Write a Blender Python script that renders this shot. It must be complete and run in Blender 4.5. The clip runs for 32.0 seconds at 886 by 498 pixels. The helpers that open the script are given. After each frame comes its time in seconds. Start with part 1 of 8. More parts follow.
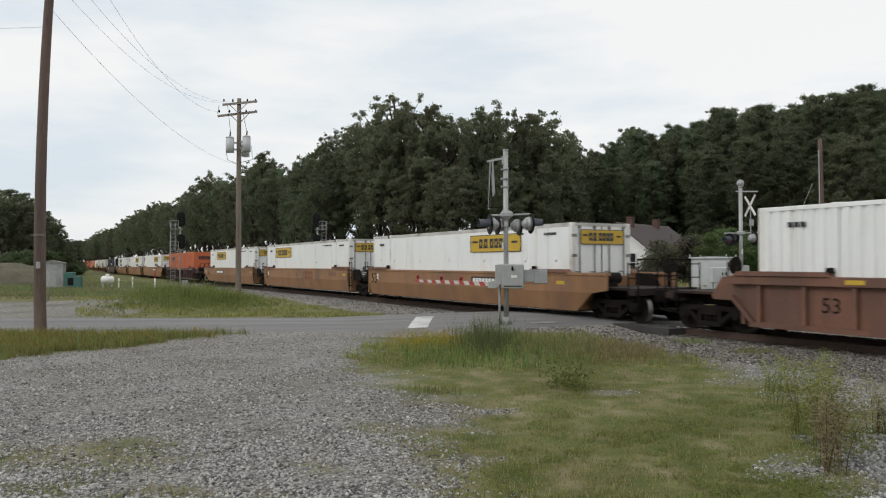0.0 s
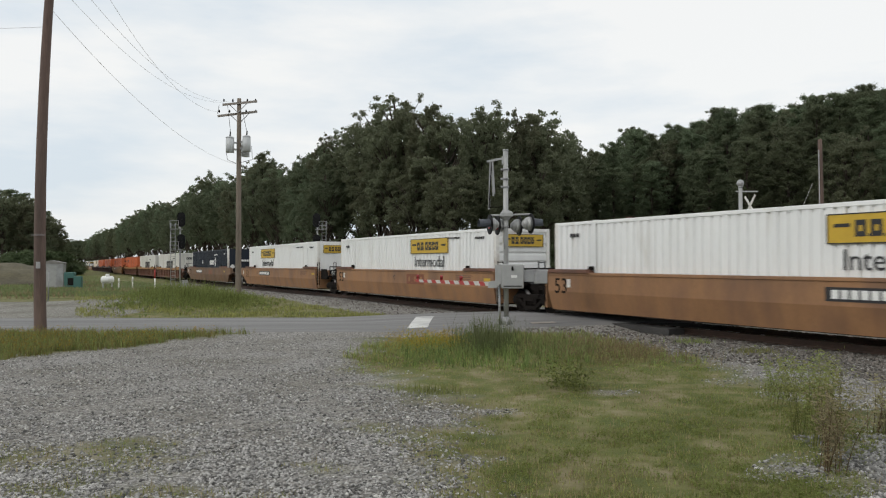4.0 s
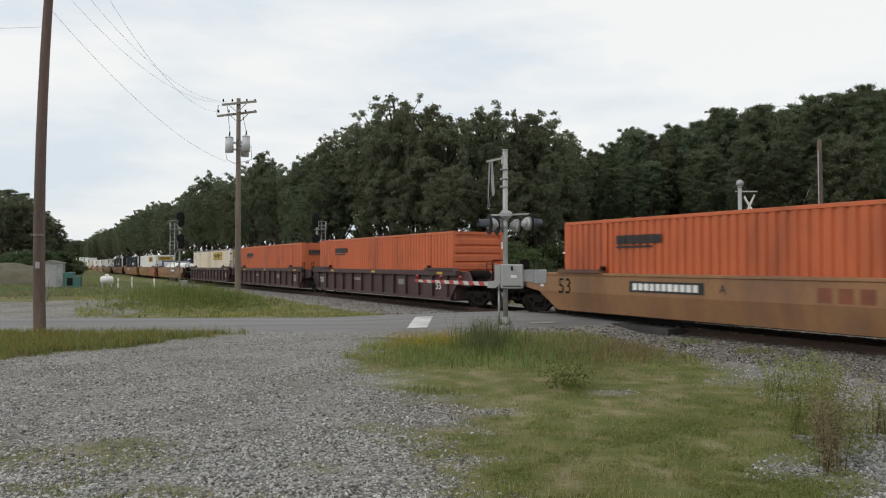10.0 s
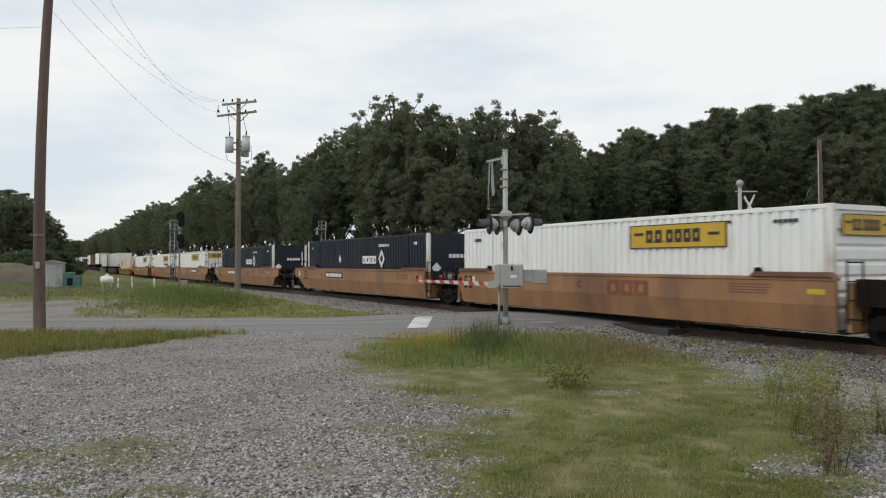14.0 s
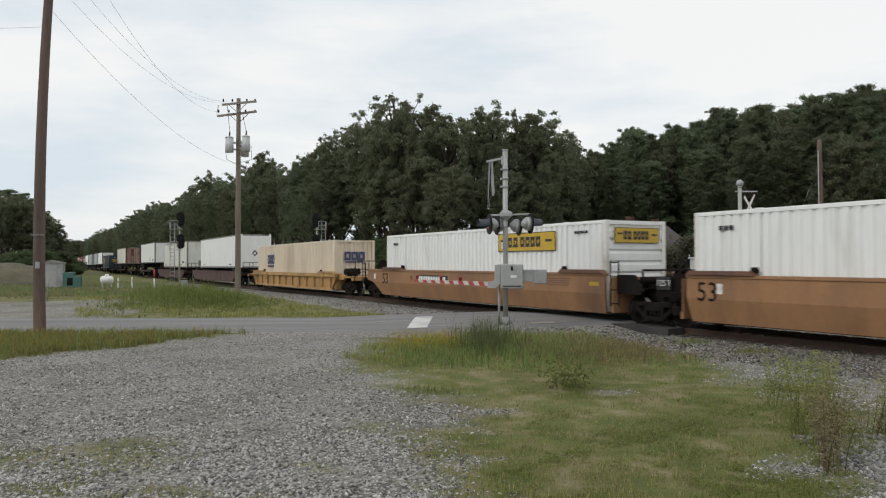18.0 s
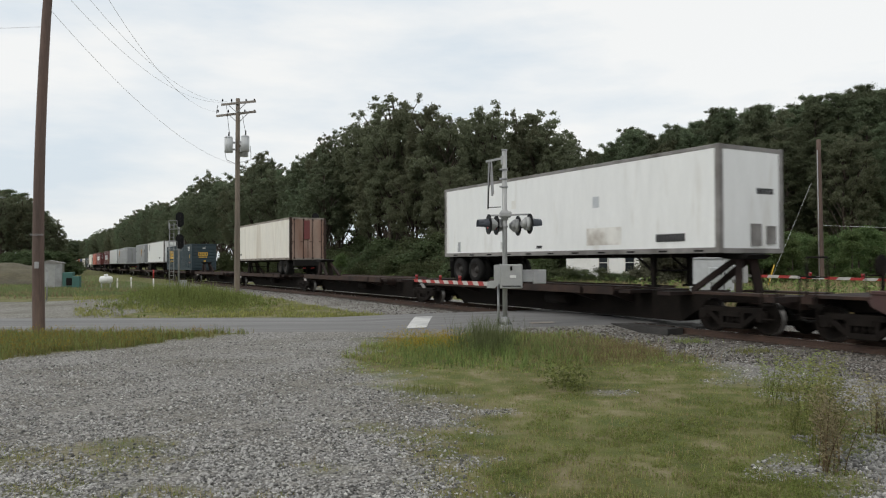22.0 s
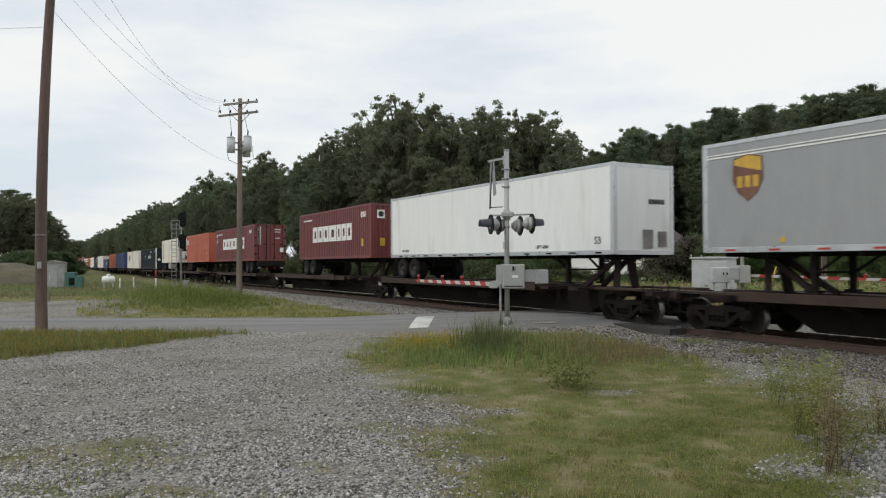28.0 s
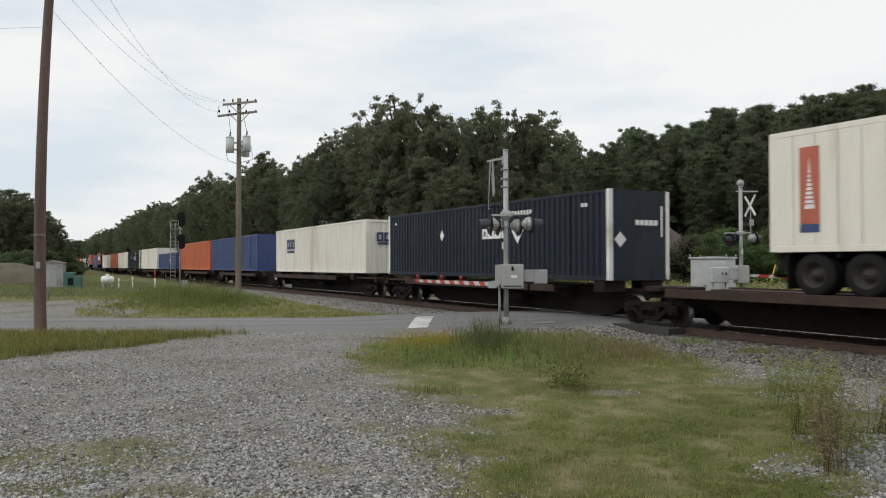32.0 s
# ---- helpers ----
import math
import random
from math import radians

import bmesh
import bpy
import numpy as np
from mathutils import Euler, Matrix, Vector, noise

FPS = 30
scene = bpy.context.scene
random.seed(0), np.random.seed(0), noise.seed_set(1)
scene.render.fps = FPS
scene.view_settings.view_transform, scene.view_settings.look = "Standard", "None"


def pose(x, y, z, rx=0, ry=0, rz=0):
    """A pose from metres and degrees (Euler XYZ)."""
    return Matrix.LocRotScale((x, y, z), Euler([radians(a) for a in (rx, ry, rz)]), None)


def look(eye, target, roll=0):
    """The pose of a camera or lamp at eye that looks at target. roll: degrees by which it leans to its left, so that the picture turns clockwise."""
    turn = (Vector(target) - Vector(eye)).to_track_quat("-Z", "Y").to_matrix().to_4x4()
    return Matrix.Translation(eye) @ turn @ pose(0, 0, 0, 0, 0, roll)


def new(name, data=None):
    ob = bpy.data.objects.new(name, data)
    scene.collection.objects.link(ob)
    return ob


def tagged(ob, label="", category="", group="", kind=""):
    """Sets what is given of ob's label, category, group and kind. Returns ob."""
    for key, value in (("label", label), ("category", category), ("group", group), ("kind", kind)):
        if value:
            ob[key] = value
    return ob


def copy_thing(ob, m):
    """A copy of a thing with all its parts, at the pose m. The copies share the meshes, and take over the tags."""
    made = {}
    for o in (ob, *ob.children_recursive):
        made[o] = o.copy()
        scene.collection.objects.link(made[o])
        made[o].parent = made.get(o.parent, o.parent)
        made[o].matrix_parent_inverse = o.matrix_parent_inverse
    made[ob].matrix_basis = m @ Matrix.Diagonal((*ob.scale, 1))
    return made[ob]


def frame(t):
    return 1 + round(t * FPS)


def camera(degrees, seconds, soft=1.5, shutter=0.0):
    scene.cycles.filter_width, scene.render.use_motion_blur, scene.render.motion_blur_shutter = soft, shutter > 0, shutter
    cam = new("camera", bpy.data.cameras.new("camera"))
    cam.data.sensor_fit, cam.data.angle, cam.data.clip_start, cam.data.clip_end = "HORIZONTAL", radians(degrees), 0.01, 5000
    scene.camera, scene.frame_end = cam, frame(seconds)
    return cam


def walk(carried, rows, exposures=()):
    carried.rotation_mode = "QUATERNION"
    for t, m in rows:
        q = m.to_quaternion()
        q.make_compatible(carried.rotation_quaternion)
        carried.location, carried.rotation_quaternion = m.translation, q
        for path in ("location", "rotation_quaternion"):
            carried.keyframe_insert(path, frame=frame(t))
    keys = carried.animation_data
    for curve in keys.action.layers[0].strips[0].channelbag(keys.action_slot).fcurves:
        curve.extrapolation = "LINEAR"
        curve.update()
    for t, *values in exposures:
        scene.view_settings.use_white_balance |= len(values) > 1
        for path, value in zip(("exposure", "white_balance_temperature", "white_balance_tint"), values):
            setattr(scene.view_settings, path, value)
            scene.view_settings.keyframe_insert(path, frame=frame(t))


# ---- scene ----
# ---------------------------------------------------------------- camera
EYE = Vector((0.0, 0.0, 1.882))
cam = camera(61.05, 32.0, soft=1.15, shutter=0.12)


def aim(sway):
    """The camera on its tripod, swung by a few hundredths of a degree."""
    yaw = radians(sway)
    up = math.tan(0.0173)
    return look(EYE, EYE + Vector((math.sin(yaw), math.cos(yaw), up)), -0.15)


SWAY = ((0, -0.04), (7.4, -0.04), (8.4, 0.0), (21, 0.0), (22, 0.05), (23.4, 0.05), (24.4, 0.0),
        (25.5, 0.0), (27.4, -0.11), (29.8, -0.10), (31, -0.04), (32, -0.04))
walk(cam, [(t, aim(a)) for t, a in SWAY])

# ---------------------------------------------------------------- light
world = bpy.data.worlds.new("overcast_sky")
scene.world = world
world.use_nodes = True
wt = world.node_tree
wt.nodes.clear()
w_out = wt.nodes.new("ShaderNodeOutputWorld")
w_bg = wt.nodes.new("ShaderNodeBackground")
w_sky = wt.nodes.new("ShaderNodeTexSky")
w_sky.sky_type = "NISHITA"
w_sky.sun_disc = False
w_sky.sun_elevation = radians(38)
w_sky.sun_rotation = radians(-118)
w_sky.air_density, w_sky.dust_density = 1.0, 3.0
w_geo = wt.nodes.new("ShaderNodeTexCoord")
w_map = wt.nodes.new("ShaderNodeMapping")
w_map.inputs["Scale"].default_value = (1.3, 1.3, 5.0)
w_noise = wt.nodes.new("ShaderNodeTexNoise")
w_noise.inputs["Scale"].default_value = 2.1
w_noise.inputs["Detail"].default_value = 7.0
w_noise.inputs["Roughness"].default_value = 0.55
w_ramp = wt.nodes.new("ShaderNodeValToRGB")
w_ramp.color_ramp.elements[0].position, w_ramp.color_ramp.elements[0].color = 0.37, (7.9, 8.75, 9.45, 1)
w_ramp.color_ramp.elements[1].position, w_ramp.color_ramp.elements[1].color = 0.62, (10.45, 10.5, 10.35, 1)
w_mix = wt.nodes.new("ShaderNodeMix")
w_mix.data_type = "RGBA"
w_mix.inputs["Factor"].default_value = 0.88
wt.links.new(w_geo.outputs["Generated"], w_map.inputs["Vector"])
wt.links.new(w_map.outputs["Vector"], w_noise.inputs["Vector"])
w_xyz = wt.nodes.new("ShaderNodeSeparateXYZ")
w_thin = wt.nodes.new("ShaderNodeMapRange")
for k, v in (("From Min", -0.5), ("From Max", 0.15), ("To Min", -0.07), ("To Max", 0.05)):
    w_thin.inputs[k].default_value = v
w_add = wt.nodes.new("ShaderNodeMath")
w_add.operation = "ADD"
wt.links.new(w_geo.outputs["Generated"], w_xyz.inputs["Vector"])
wt.links.new(w_xyz.outputs["X"], w_thin.inputs["Value"])
wt.links.new(w_noise.outputs["Fac"], w_add.inputs[0])
wt.links.new(w_thin.outputs["Result"], w_add.inputs[1])
w_high = wt.nodes.new("ShaderNodeMapRange")
for k, v in (("From Min", 0.05), ("From Max", 0.35), ("To Min", -0.02), ("To Max", 0.11)):
    w_high.inputs[k].default_value = v
w_sum = wt.nodes.new("ShaderNodeMath")
w_sum.operation = "ADD"
wt.links.new(w_xyz.outputs["Z"], w_high.inputs["Value"])
wt.links.new(w_add.outputs[0], w_sum.inputs[0])
wt.links.new(w_high.outputs["Result"], w_sum.inputs[1])
wt.links.new(w_sum.outputs[0], w_ramp.inputs["Fac"])
wt.links.new(w_sky.outputs["Color"], w_mix.inputs["A"])
wt.links.new(w_ramp.outputs["Color"], w_mix.inputs["B"])
wt.links.new(w_mix.outputs["Result"], w_bg.inputs["Color"])
w_bg.inputs["Strength"].default_value = 0.0955
wt.links.new(w_bg.outputs["Background"], w_out.inputs["Surface"])

sun = new("sun", bpy.data.lights.new("sun", "SUN"))
sun.data.energy = 0.75
sun.data.angle = radians(14)
sun.data.color = (1.0, 0.96, 0.9)
sun.matrix_world = look(Vector((-30, -16, 26)), Vector((0, 0, 0)))
scene.view_settings.exposure = 0.0

# ---------------------------------------------------------------- track line
HEAD, FAR = 0.5125, 17.296           # heading of the track and its distance
AWAY = Vector((-math.sin(HEAD), math.cos(HEAD), 0))
ACROSS = Vector((math.cos(HEAD), math.sin(HEAD), 0))
GROUND = -0.28                       # level of the ground below the rail head
BEND = 0.0000904


def track_point(s, w=0.0, z=0.0):
    """A place s metres along the track, w metres across it (plus is the far side), z over the rail head."""
    e = max(0.0, s - 26.7)
    z += -0.0034 * max(0.0, min(s, 400) - 40)
    return ACROSS * (FAR + w + BEND * e * e / 2) + AWAY * (s - w * BEND * e) + Vector((0, 0, z))


def track_pose(s):
    p, q = track_point(s), track_point(s + 1.0)
    d = (q - p).normalized()
    m = Matrix.Identity(4)
    side = Vector((d.y, -d.x, 0)).normalized()
    up = side.cross(d)
    for i in range(3):
        m[i][0], m[i][1], m[i][2], m[i][3] = d[i], -side[i], up[i], p[i]
    return m


def travelled(t):
    return 25.3394 * t - 0.01093 * t * t - 0.00046994 * t ** 3


def seen_at(x, y, depth):
    """A place at a depth straight ahead, by its slopes to the side and up from the eye."""
    return Vector((x * depth, depth, EYE.z + y * depth))
# ---------------------------------------------------------------- materials
def material(name, colour, rough=0.6, metal=0.0, vary=0.18, scale=3.0, bump=0.15, bump_scale=40.0, dirt=None, dirt_amount=0.0,
             dirt_scale=1.2, streak=1.0, rand=0.0, spec=0.5, along=1.0):
    """A painted or raw surface: base colour varied at two scales, with dirt in patches or streaks, and a fine relief."""
    m = bpy.data.materials.new(name)
    m.use_nodes = True
    nt = m.node_tree
    b = nt.nodes["Principled BSDF"]
    b.inputs["Metallic"].default_value = metal
    b.inputs["Specular IOR Level"].default_value = spec
    co = nt.nodes.new("ShaderNodeTexCoord")
    mp = nt.nodes.new("ShaderNodeMapping")
    mp.inputs["Scale"].default_value = (1 / along, 1, 1 / streak)
    nt.links.new(co.outputs["Object"], mp.inputs["Vector"])

    def noise_at(sc, detail=5.0):
        n = nt.nodes.new("ShaderNodeTexNoise")
        n.inputs["Scale"].default_value = sc
        n.inputs["Detail"].default_value = detail
        nt.links.new(mp.outputs["Vector"], n.inputs["Vector"])
        return n.outputs["Fac"]

    def mapped(socket, lo, hi, a=0.3, z=0.7):
        r = nt.nodes.new("ShaderNodeMapRange")
        for k, v in (("From Min", a), ("From Max", z), ("To Min", lo), ("To Max", hi)):
            r.inputs[k].default_value = v
        nt.links.new(socket, r.inputs["Value"])
        return r.outputs["Result"]

    def mul(a_socket, b_socket):
        x = nt.nodes.new("ShaderNodeMath")
        x.operation = "MULTIPLY"
        nt.links.new(a_socket, x.inputs[0])
        nt.links.new(b_socket, x.inputs[1])
        return x.outputs[0]

    big, fine = noise_at(scale), noise_at(scale * 9)
    value = mul(mapped(big, 1 - vary, 1 + vary), mapped(fine, 1 - vary * 0.6, 1 + vary * 0.6))
    if rand:
        info = nt.nodes.new("ShaderNodeObjectInfo")
        value = mul(value, mapped(info.outputs["Random"], 1 - rand, 1 + rand, 0, 1))
    hsv = nt.nodes.new("ShaderNodeHueSaturation")
    hsv.inputs["Color"].default_value = (*colour, 1)
    nt.links.new(value, hsv.inputs["Value"])
    out = hsv.outputs["Color"]
    if dirt:
        mx = nt.nodes.new("ShaderNodeMix")
        mx.data_type = "RGBA"
        nt.links.new(mapped(noise_at(dirt_scale, 8), 0, 1, 0.62 - 0.3 * dirt_amount, 0.78 - 0.1 * dirt_amount), mx.inputs["Factor"])
        nt.links.new(out, mx.inputs["A"])
        mx.inputs["B"].default_value = (*dirt, 1)
        out = mx.outputs["Result"]
    nt.links.new(out, b.inputs["Base Color"])
    nt.links.new(mapped(big, max(0.05, rough - 0.12), min(1, rough + 0.12)), b.inputs["Roughness"])
    if bump:
        bp = nt.nodes.new("ShaderNodeBump")
        bp.inputs["Strength"].default_value = bump
        bp.inputs["Distance"].default_value = 0.01
        nt.links.new(noise_at(bump_scale), bp.inputs["Height"])
        nt.links.new(bp.outputs["Normal"], b.inputs["Normal"])
    return m


def leaf_material(name, colour, vary=0.5, back=0.3):
    """Foliage: each leaf clump differs by its island, each plant by its own value, with some light let through."""
    m = bpy.data.materials.new(name)
    m.use_nodes = True
    nt = m.node_tree
    b = nt.nodes["Principled BSDF"]
    geo = nt.nodes.new("ShaderNodeNewGeometry")
    info = nt.nodes.new("ShaderNodeObjectInfo")
    r = nt.nodes.new("ShaderNodeMapRange")
    r.inputs["To Min"].default_value, r.inputs["To Max"].default_value = 1 - vary, 1 + vary
    nt.links.new(geo.outputs["Random Per Island"], r.inputs["Value"])
    r2 = nt.nodes.new("ShaderNodeMapRange")
    r2.inputs["To Min"].default_value, r2.inputs["To Max"].default_value = 0.8, 1.25
    nt.links.new(info.outputs["Random"], r2.inputs["Value"])
    mu = nt.nodes.new("ShaderNodeMath")
    mu.operation = "MULTIPLY"
    nt.links.new(r.outputs["Result"], mu.inputs[0])
    nt.links.new(r2.outputs["Result"], mu.inputs[1])
    r3 = nt.nodes.new("ShaderNodeMapRange")
    r3.inputs["To Min"].default_value, r3.inputs["To Max"].default_value = 0.47, 0.52
    nt.links.new(info.outputs["Random"], r3.inputs["Value"])
    hsv = nt.nodes.new("ShaderNodeHueSaturation")
    hsv.inputs["Color"].default_value = (*colour, 1)
    nt.links.new(mu.outputs[0], hsv.inputs["Value"])
    nt.links.new(r3.outputs["Result"], hsv.inputs["Hue"])
    nt.links.new(hsv.outputs["Color"], b.inputs["Base Color"])
    b.inputs["Roughness"].default_value = 0.6
    b.inputs["Specular IOR Level"].default_value = 0.12
    if back:
        tr = nt.nodes.new("ShaderNodeBsdfTranslucent")
        nt.links.new(hsv.outputs["Color"], tr.inputs["Color"])
        mx = nt.nodes.new("ShaderNodeMixShader")
        mx.inputs["Fac"].default_value = back
        out = nt.nodes["Material Output"]
        nt.links.new(b.outputs["BSDF"], mx.inputs[1])
        nt.links.new(tr.outputs["BSDF"], mx.inputs[2])
        nt.links.new(mx.outputs["Shader"], out.inputs["Surface"])
    return m


def stone_material(name, colour, vary=0.45):
    m = leaf_material(name, colour, vary, 0)
    m.node_tree.nodes["Principled BSDF"].inputs["Roughness"].default_value = 0.9
    return m


RUST = (0.13, 0.065, 0.04)
GRIME = (0.055, 0.045, 0.038)
M = {
    "tan": material("tan_car_paint", (0.275, 0.143, 0.066), 0.6, dirt=(0.17, 0.092, 0.055), dirt_amount=0.55, dirt_scale=0.9, streak=2.5, vary=0.14, rand=0.08),
    "umber": material("dull_brown_car_paint", (0.175, 0.1, 0.055), 0.65, dirt=(0.11, 0.066, 0.042), dirt_amount=0.55, dirt_scale=0.9, streak=2.5, vary=0.14),
    "brown": material("brown_car_paint", (0.165, 0.075, 0.048), 0.65, dirt=(0.09, 0.05, 0.036), dirt_amount=0.55, streak=2.5, rand=0.1),
    "maroon": material("maroon_car_paint", (0.06, 0.028, 0.029), 0.6, dirt=(0.05, 0.035, 0.033), dirt_amount=0.5, streak=2.5, rand=0.08),
    "redwell": material("faded_red_car_paint", (0.075, 0.032, 0.029), 0.65, dirt=(0.045, 0.028, 0.025), dirt_amount=0.6, streak=2.0, rand=0.08),
    "yellow": material("yellow_car_paint", (0.4, 0.232, 0.08), 0.55, dirt=(0.21, 0.12, 0.06), dirt_amount=0.5, streak=2.5),
    "ochre": material("ochre_sill_paint", (0.33, 0.16, 0.052), 0.6, dirt=(0.17, 0.09, 0.05), dirt_amount=0.5, streak=2.0),
    "grime": material("road_grime_steel", (0.0135, 0.011, 0.0095), 0.9, vary=0.3, bump=0.3, spec=0.12),
    "dark": material("dark_steel", (0.013, 0.012, 0.011), 0.8, vary=0.3, spec=0.15),
    "rustdeck": material("rusty_deck", (0.05, 0.031, 0.024), 0.85, vary=0.3, spec=0.3, dirt=(0.026, 0.02, 0.018), dirt_amount=0.6),
    "spine": material("spine_paint", (0.027, 0.019, 0.017), 0.8, spec=0.2, vary=0.25, dirt=(0.055, 0.032, 0.024), dirt_amount=0.35, rand=0.12),
    "tread": material("wheel_tread", (0.2, 0.19, 0.18), 0.4, metal=1.0, vary=0.1, bump=0),
    "railside": material("rusty_rail", (0.062, 0.037, 0.027), 0.85, vary=0.3, bump=0.3),
    "railtop": material("rail_head_steel", (0.55, 0.55, 0.56), 0.22, metal=1.0, vary=0.1, bump=0),
    "white": material("white_panel", (0.78, 0.79, 0.78), 0.4, vary=0.04, bump=0.04, dirt=(0.58, 0.56, 0.51), dirt_amount=0.12, dirt_scale=1.6, streak=6.0),
    "dullwhite": material("dull_white_panel", (0.64, 0.635, 0.59), 0.45, vary=0.06, bump=0.05, dirt=(0.45, 0.42, 0.37), dirt_amount=0.3, dirt_scale=0.7, streak=3.0),
    "cream": material("weathered_cream_panel", (0.67, 0.58, 0.455), 0.5, vary=0.07, dirt=(0.45, 0.36, 0.26), dirt_amount=0.4, dirt_scale=0.7, streak=3.5),
    "stained": material("rust_stained_white_panel", (0.76, 0.73, 0.66), 0.5, vary=0.07, dirt=(0.52, 0.45, 0.36), dirt_amount=0.3, dirt_scale=0.8, streak=5),
    "orange": material("orange_container_paint", (0.52, 0.122, 0.042), 0.5, vary=0.08, dirt=(0.32, 0.08, 0.03), dirt_amount=0.35, streak=3, rand=0.06),
    "salmon": material("faded_orange_paint", (0.45, 0.118, 0.072), 0.5, vary=0.08, dirt=(0.3, 0.08, 0.045), dirt_amount=0.35, streak=3),
    "navy": material("navy_container_paint", (0.0105, 0.016, 0.027), 0.55, vary=0.12, spec=0.3, dirt=(0.021, 0.025, 0.032), dirt_amount=0.3, streak=3),
    "blue": material("blue_grey_container_paint", (0.029, 0.049, 0.059), 0.55, vary=0.12, spec=0.35, dirt=(0.05, 0.063, 0.072), dirt_amount=0.45, streak=3),
    "royal": material("royal_blue_container_paint", (0.035, 0.06, 0.17), 0.5, vary=0.12, dirt=(0.05, 0.05, 0.09), dirt_amount=0.35, streak=3),
    "crimson": material("crimson_container_paint", (0.165, 0.037, 0.035), 0.5, vary=0.1, dirt=(0.1, 0.033, 0.033), dirt_amount=0.35, streak=3, rand=0.06),
    "grey": material("grey_trailer_panel", (0.30, 0.31, 0.32), 0.4, vary=0.05, bump=0.04, dirt=(0.2, 0.2, 0.2), dirt_amount=0.2, streak=3),
    "alu": material("aluminium_rail", (0.52, 0.53, 0.54), 0.35, metal=0.85, vary=0.12, bump=0.05),
    "roofgrey": material("grey_top_rail", (0.22, 0.21, 0.2), 0.6, vary=0.2, dirt=(0.1, 0.09, 0.08), dirt_amount=0.5),
    "palerail": material("pale_grey_rail", (0.5, 0.49, 0.46), 0.55, vary=0.1, dirt=(0.3, 0.28, 0.25), dirt_amount=0.4),
    "wornrail": material("weathered_brown_rail", (0.27, 0.235, 0.2), 0.65, vary=0.2, dirt=(0.14, 0.11, 0.09), dirt_amount=0.45),
    "reefer": material("cream_white_panel", (0.735, 0.7, 0.62), 0.5, vary=0.05, dirt=(0.5, 0.45, 0.37), dirt_amount=0.22, dirt_scale=0.8, streak=5),
    "offwhite": material("white_paint", (0.72, 0.71, 0.67), 0.5, vary=0.08, dirt=(0.35, 0.3, 0.25), dirt_amount=0.3),
    "sign": material("yellow_sign", (0.53, 0.345, 0.03), 0.5, vary=0.08, bump=0),
    "ink": material("black_lettering", (0.02, 0.02, 0.022), 0.6, vary=0.2, bump=0),
    "letter": material("white_lettering", (0.75, 0.75, 0.73), 0.6, vary=0.1, bump=0),
    "gold": material("gold_lettering", (0.55, 0.34, 0.05), 0.6, vary=0.15, bump=0),
    "plum": material("dark_blue_lettering", (0.05, 0.055, 0.13), 0.6, vary=0.2, bump=0),
    "redpaint": material("red_paint", (0.36, 0.035, 0.03), 0.45, vary=0.12, bump=0),
    "rubber": material("tyre_rubber", (0.016, 0.0155, 0.015), 0.9, vary=0.25, spec=0.15),
    "galv": material("galvanised_steel", (0.34, 0.345, 0.35), 0.5, metal=0.3, vary=0.12, dirt=(0.22, 0.21, 0.2), dirt_amount=0.35, bump=0.08),
    "silver": material("silver_paint", (0.37, 0.375, 0.37), 0.45, metal=0.2, vary=0.1, bump=0.05),
    "black": material("black_paint", (0.008, 0.008, 0.009), 0.6, vary=0.2, spec=0.2),
    "pole": material("creosoted_pole_wood", (0.115, 0.078, 0.064), 0.85, vary=0.3, streak=9, bump=0.5, bump_scale=16, dirt=(0.2, 0.15, 0.12), dirt_amount=0.3),
    "crossarm": material("weathered_crossarm", (0.24, 0.215, 0.19), 0.85, vary=0.25, bump=0.3),
    "wire": material("wire", (0.8, 0.8, 0.82), 0.5, vary=0.1, bump=0),
    "tie": material("tie_wood", (0.07, 0.055, 0.045), 0.9, vary=0.3, bump=0.5),
    "siding": material("white_clapboard", (0.78, 0.78, 0.76), 0.6, vary=0.05, bump=0.05),
    "shingle": material("brown_grey_shingles", (0.075, 0.06, 0.058), 0.9, vary=0.2, bump=0.4),
    "brick": material("chimney_brick", (0.105, 0.055, 0.045), 0.9, vary=0.25, bump=0.3),
    "glass": material("dark_window_glass", (0.02, 0.024, 0.028), 0.08, vary=0.1, bump=0),
    "green_box": material("green_utility_paint", (0.045, 0.13, 0.115), 0.5, vary=0.1),
    "bark": material("bark", (0.06, 0.045, 0.035), 0.95, vary=0.3, bump=0.6, bump_scale=8),
    "line": material("white_road_paint", (0.56, 0.56, 0.54), 0.7, vary=0.12, dirt=(0.3, 0.3, 0.3), dirt_amount=0.4),
    "asphalt": material("worn_asphalt", (0.186, 0.183, 0.18), 0.9, vary=0.24, scale=1.3, bump=0.5, bump_scale=60, dirt=(0.1, 0.1, 0.1), dirt_amount=0.5, dirt_scale=1.1, along=22),
    "panel": material("worn_crossing_panel", (0.045, 0.043, 0.041), 0.9, vary=0.25, bump=0.4, dirt=(0.03, 0.028, 0.026), dirt_amount=0.5),
    "slate": material("slate_grey_hood", (0.13, 0.145, 0.17), 0.5, vary=0.12, bump=0.05),
    "polegrey": material("weathered_grey_pole_wood", (0.175, 0.145, 0.115), 0.85, vary=0.25, streak=9, bump=0.4, bump_scale=16),
    "can": material("pale_transformer_paint", (0.5, 0.52, 0.53), 0.45, vary=0.08, bump=0.04),
    "rustdoor": material("rust_stained_doors", (0.34, 0.24, 0.19), 0.6, vary=0.15, dirt=(0.2, 0.1, 0.065), dirt_amount=0.7, streak=4),
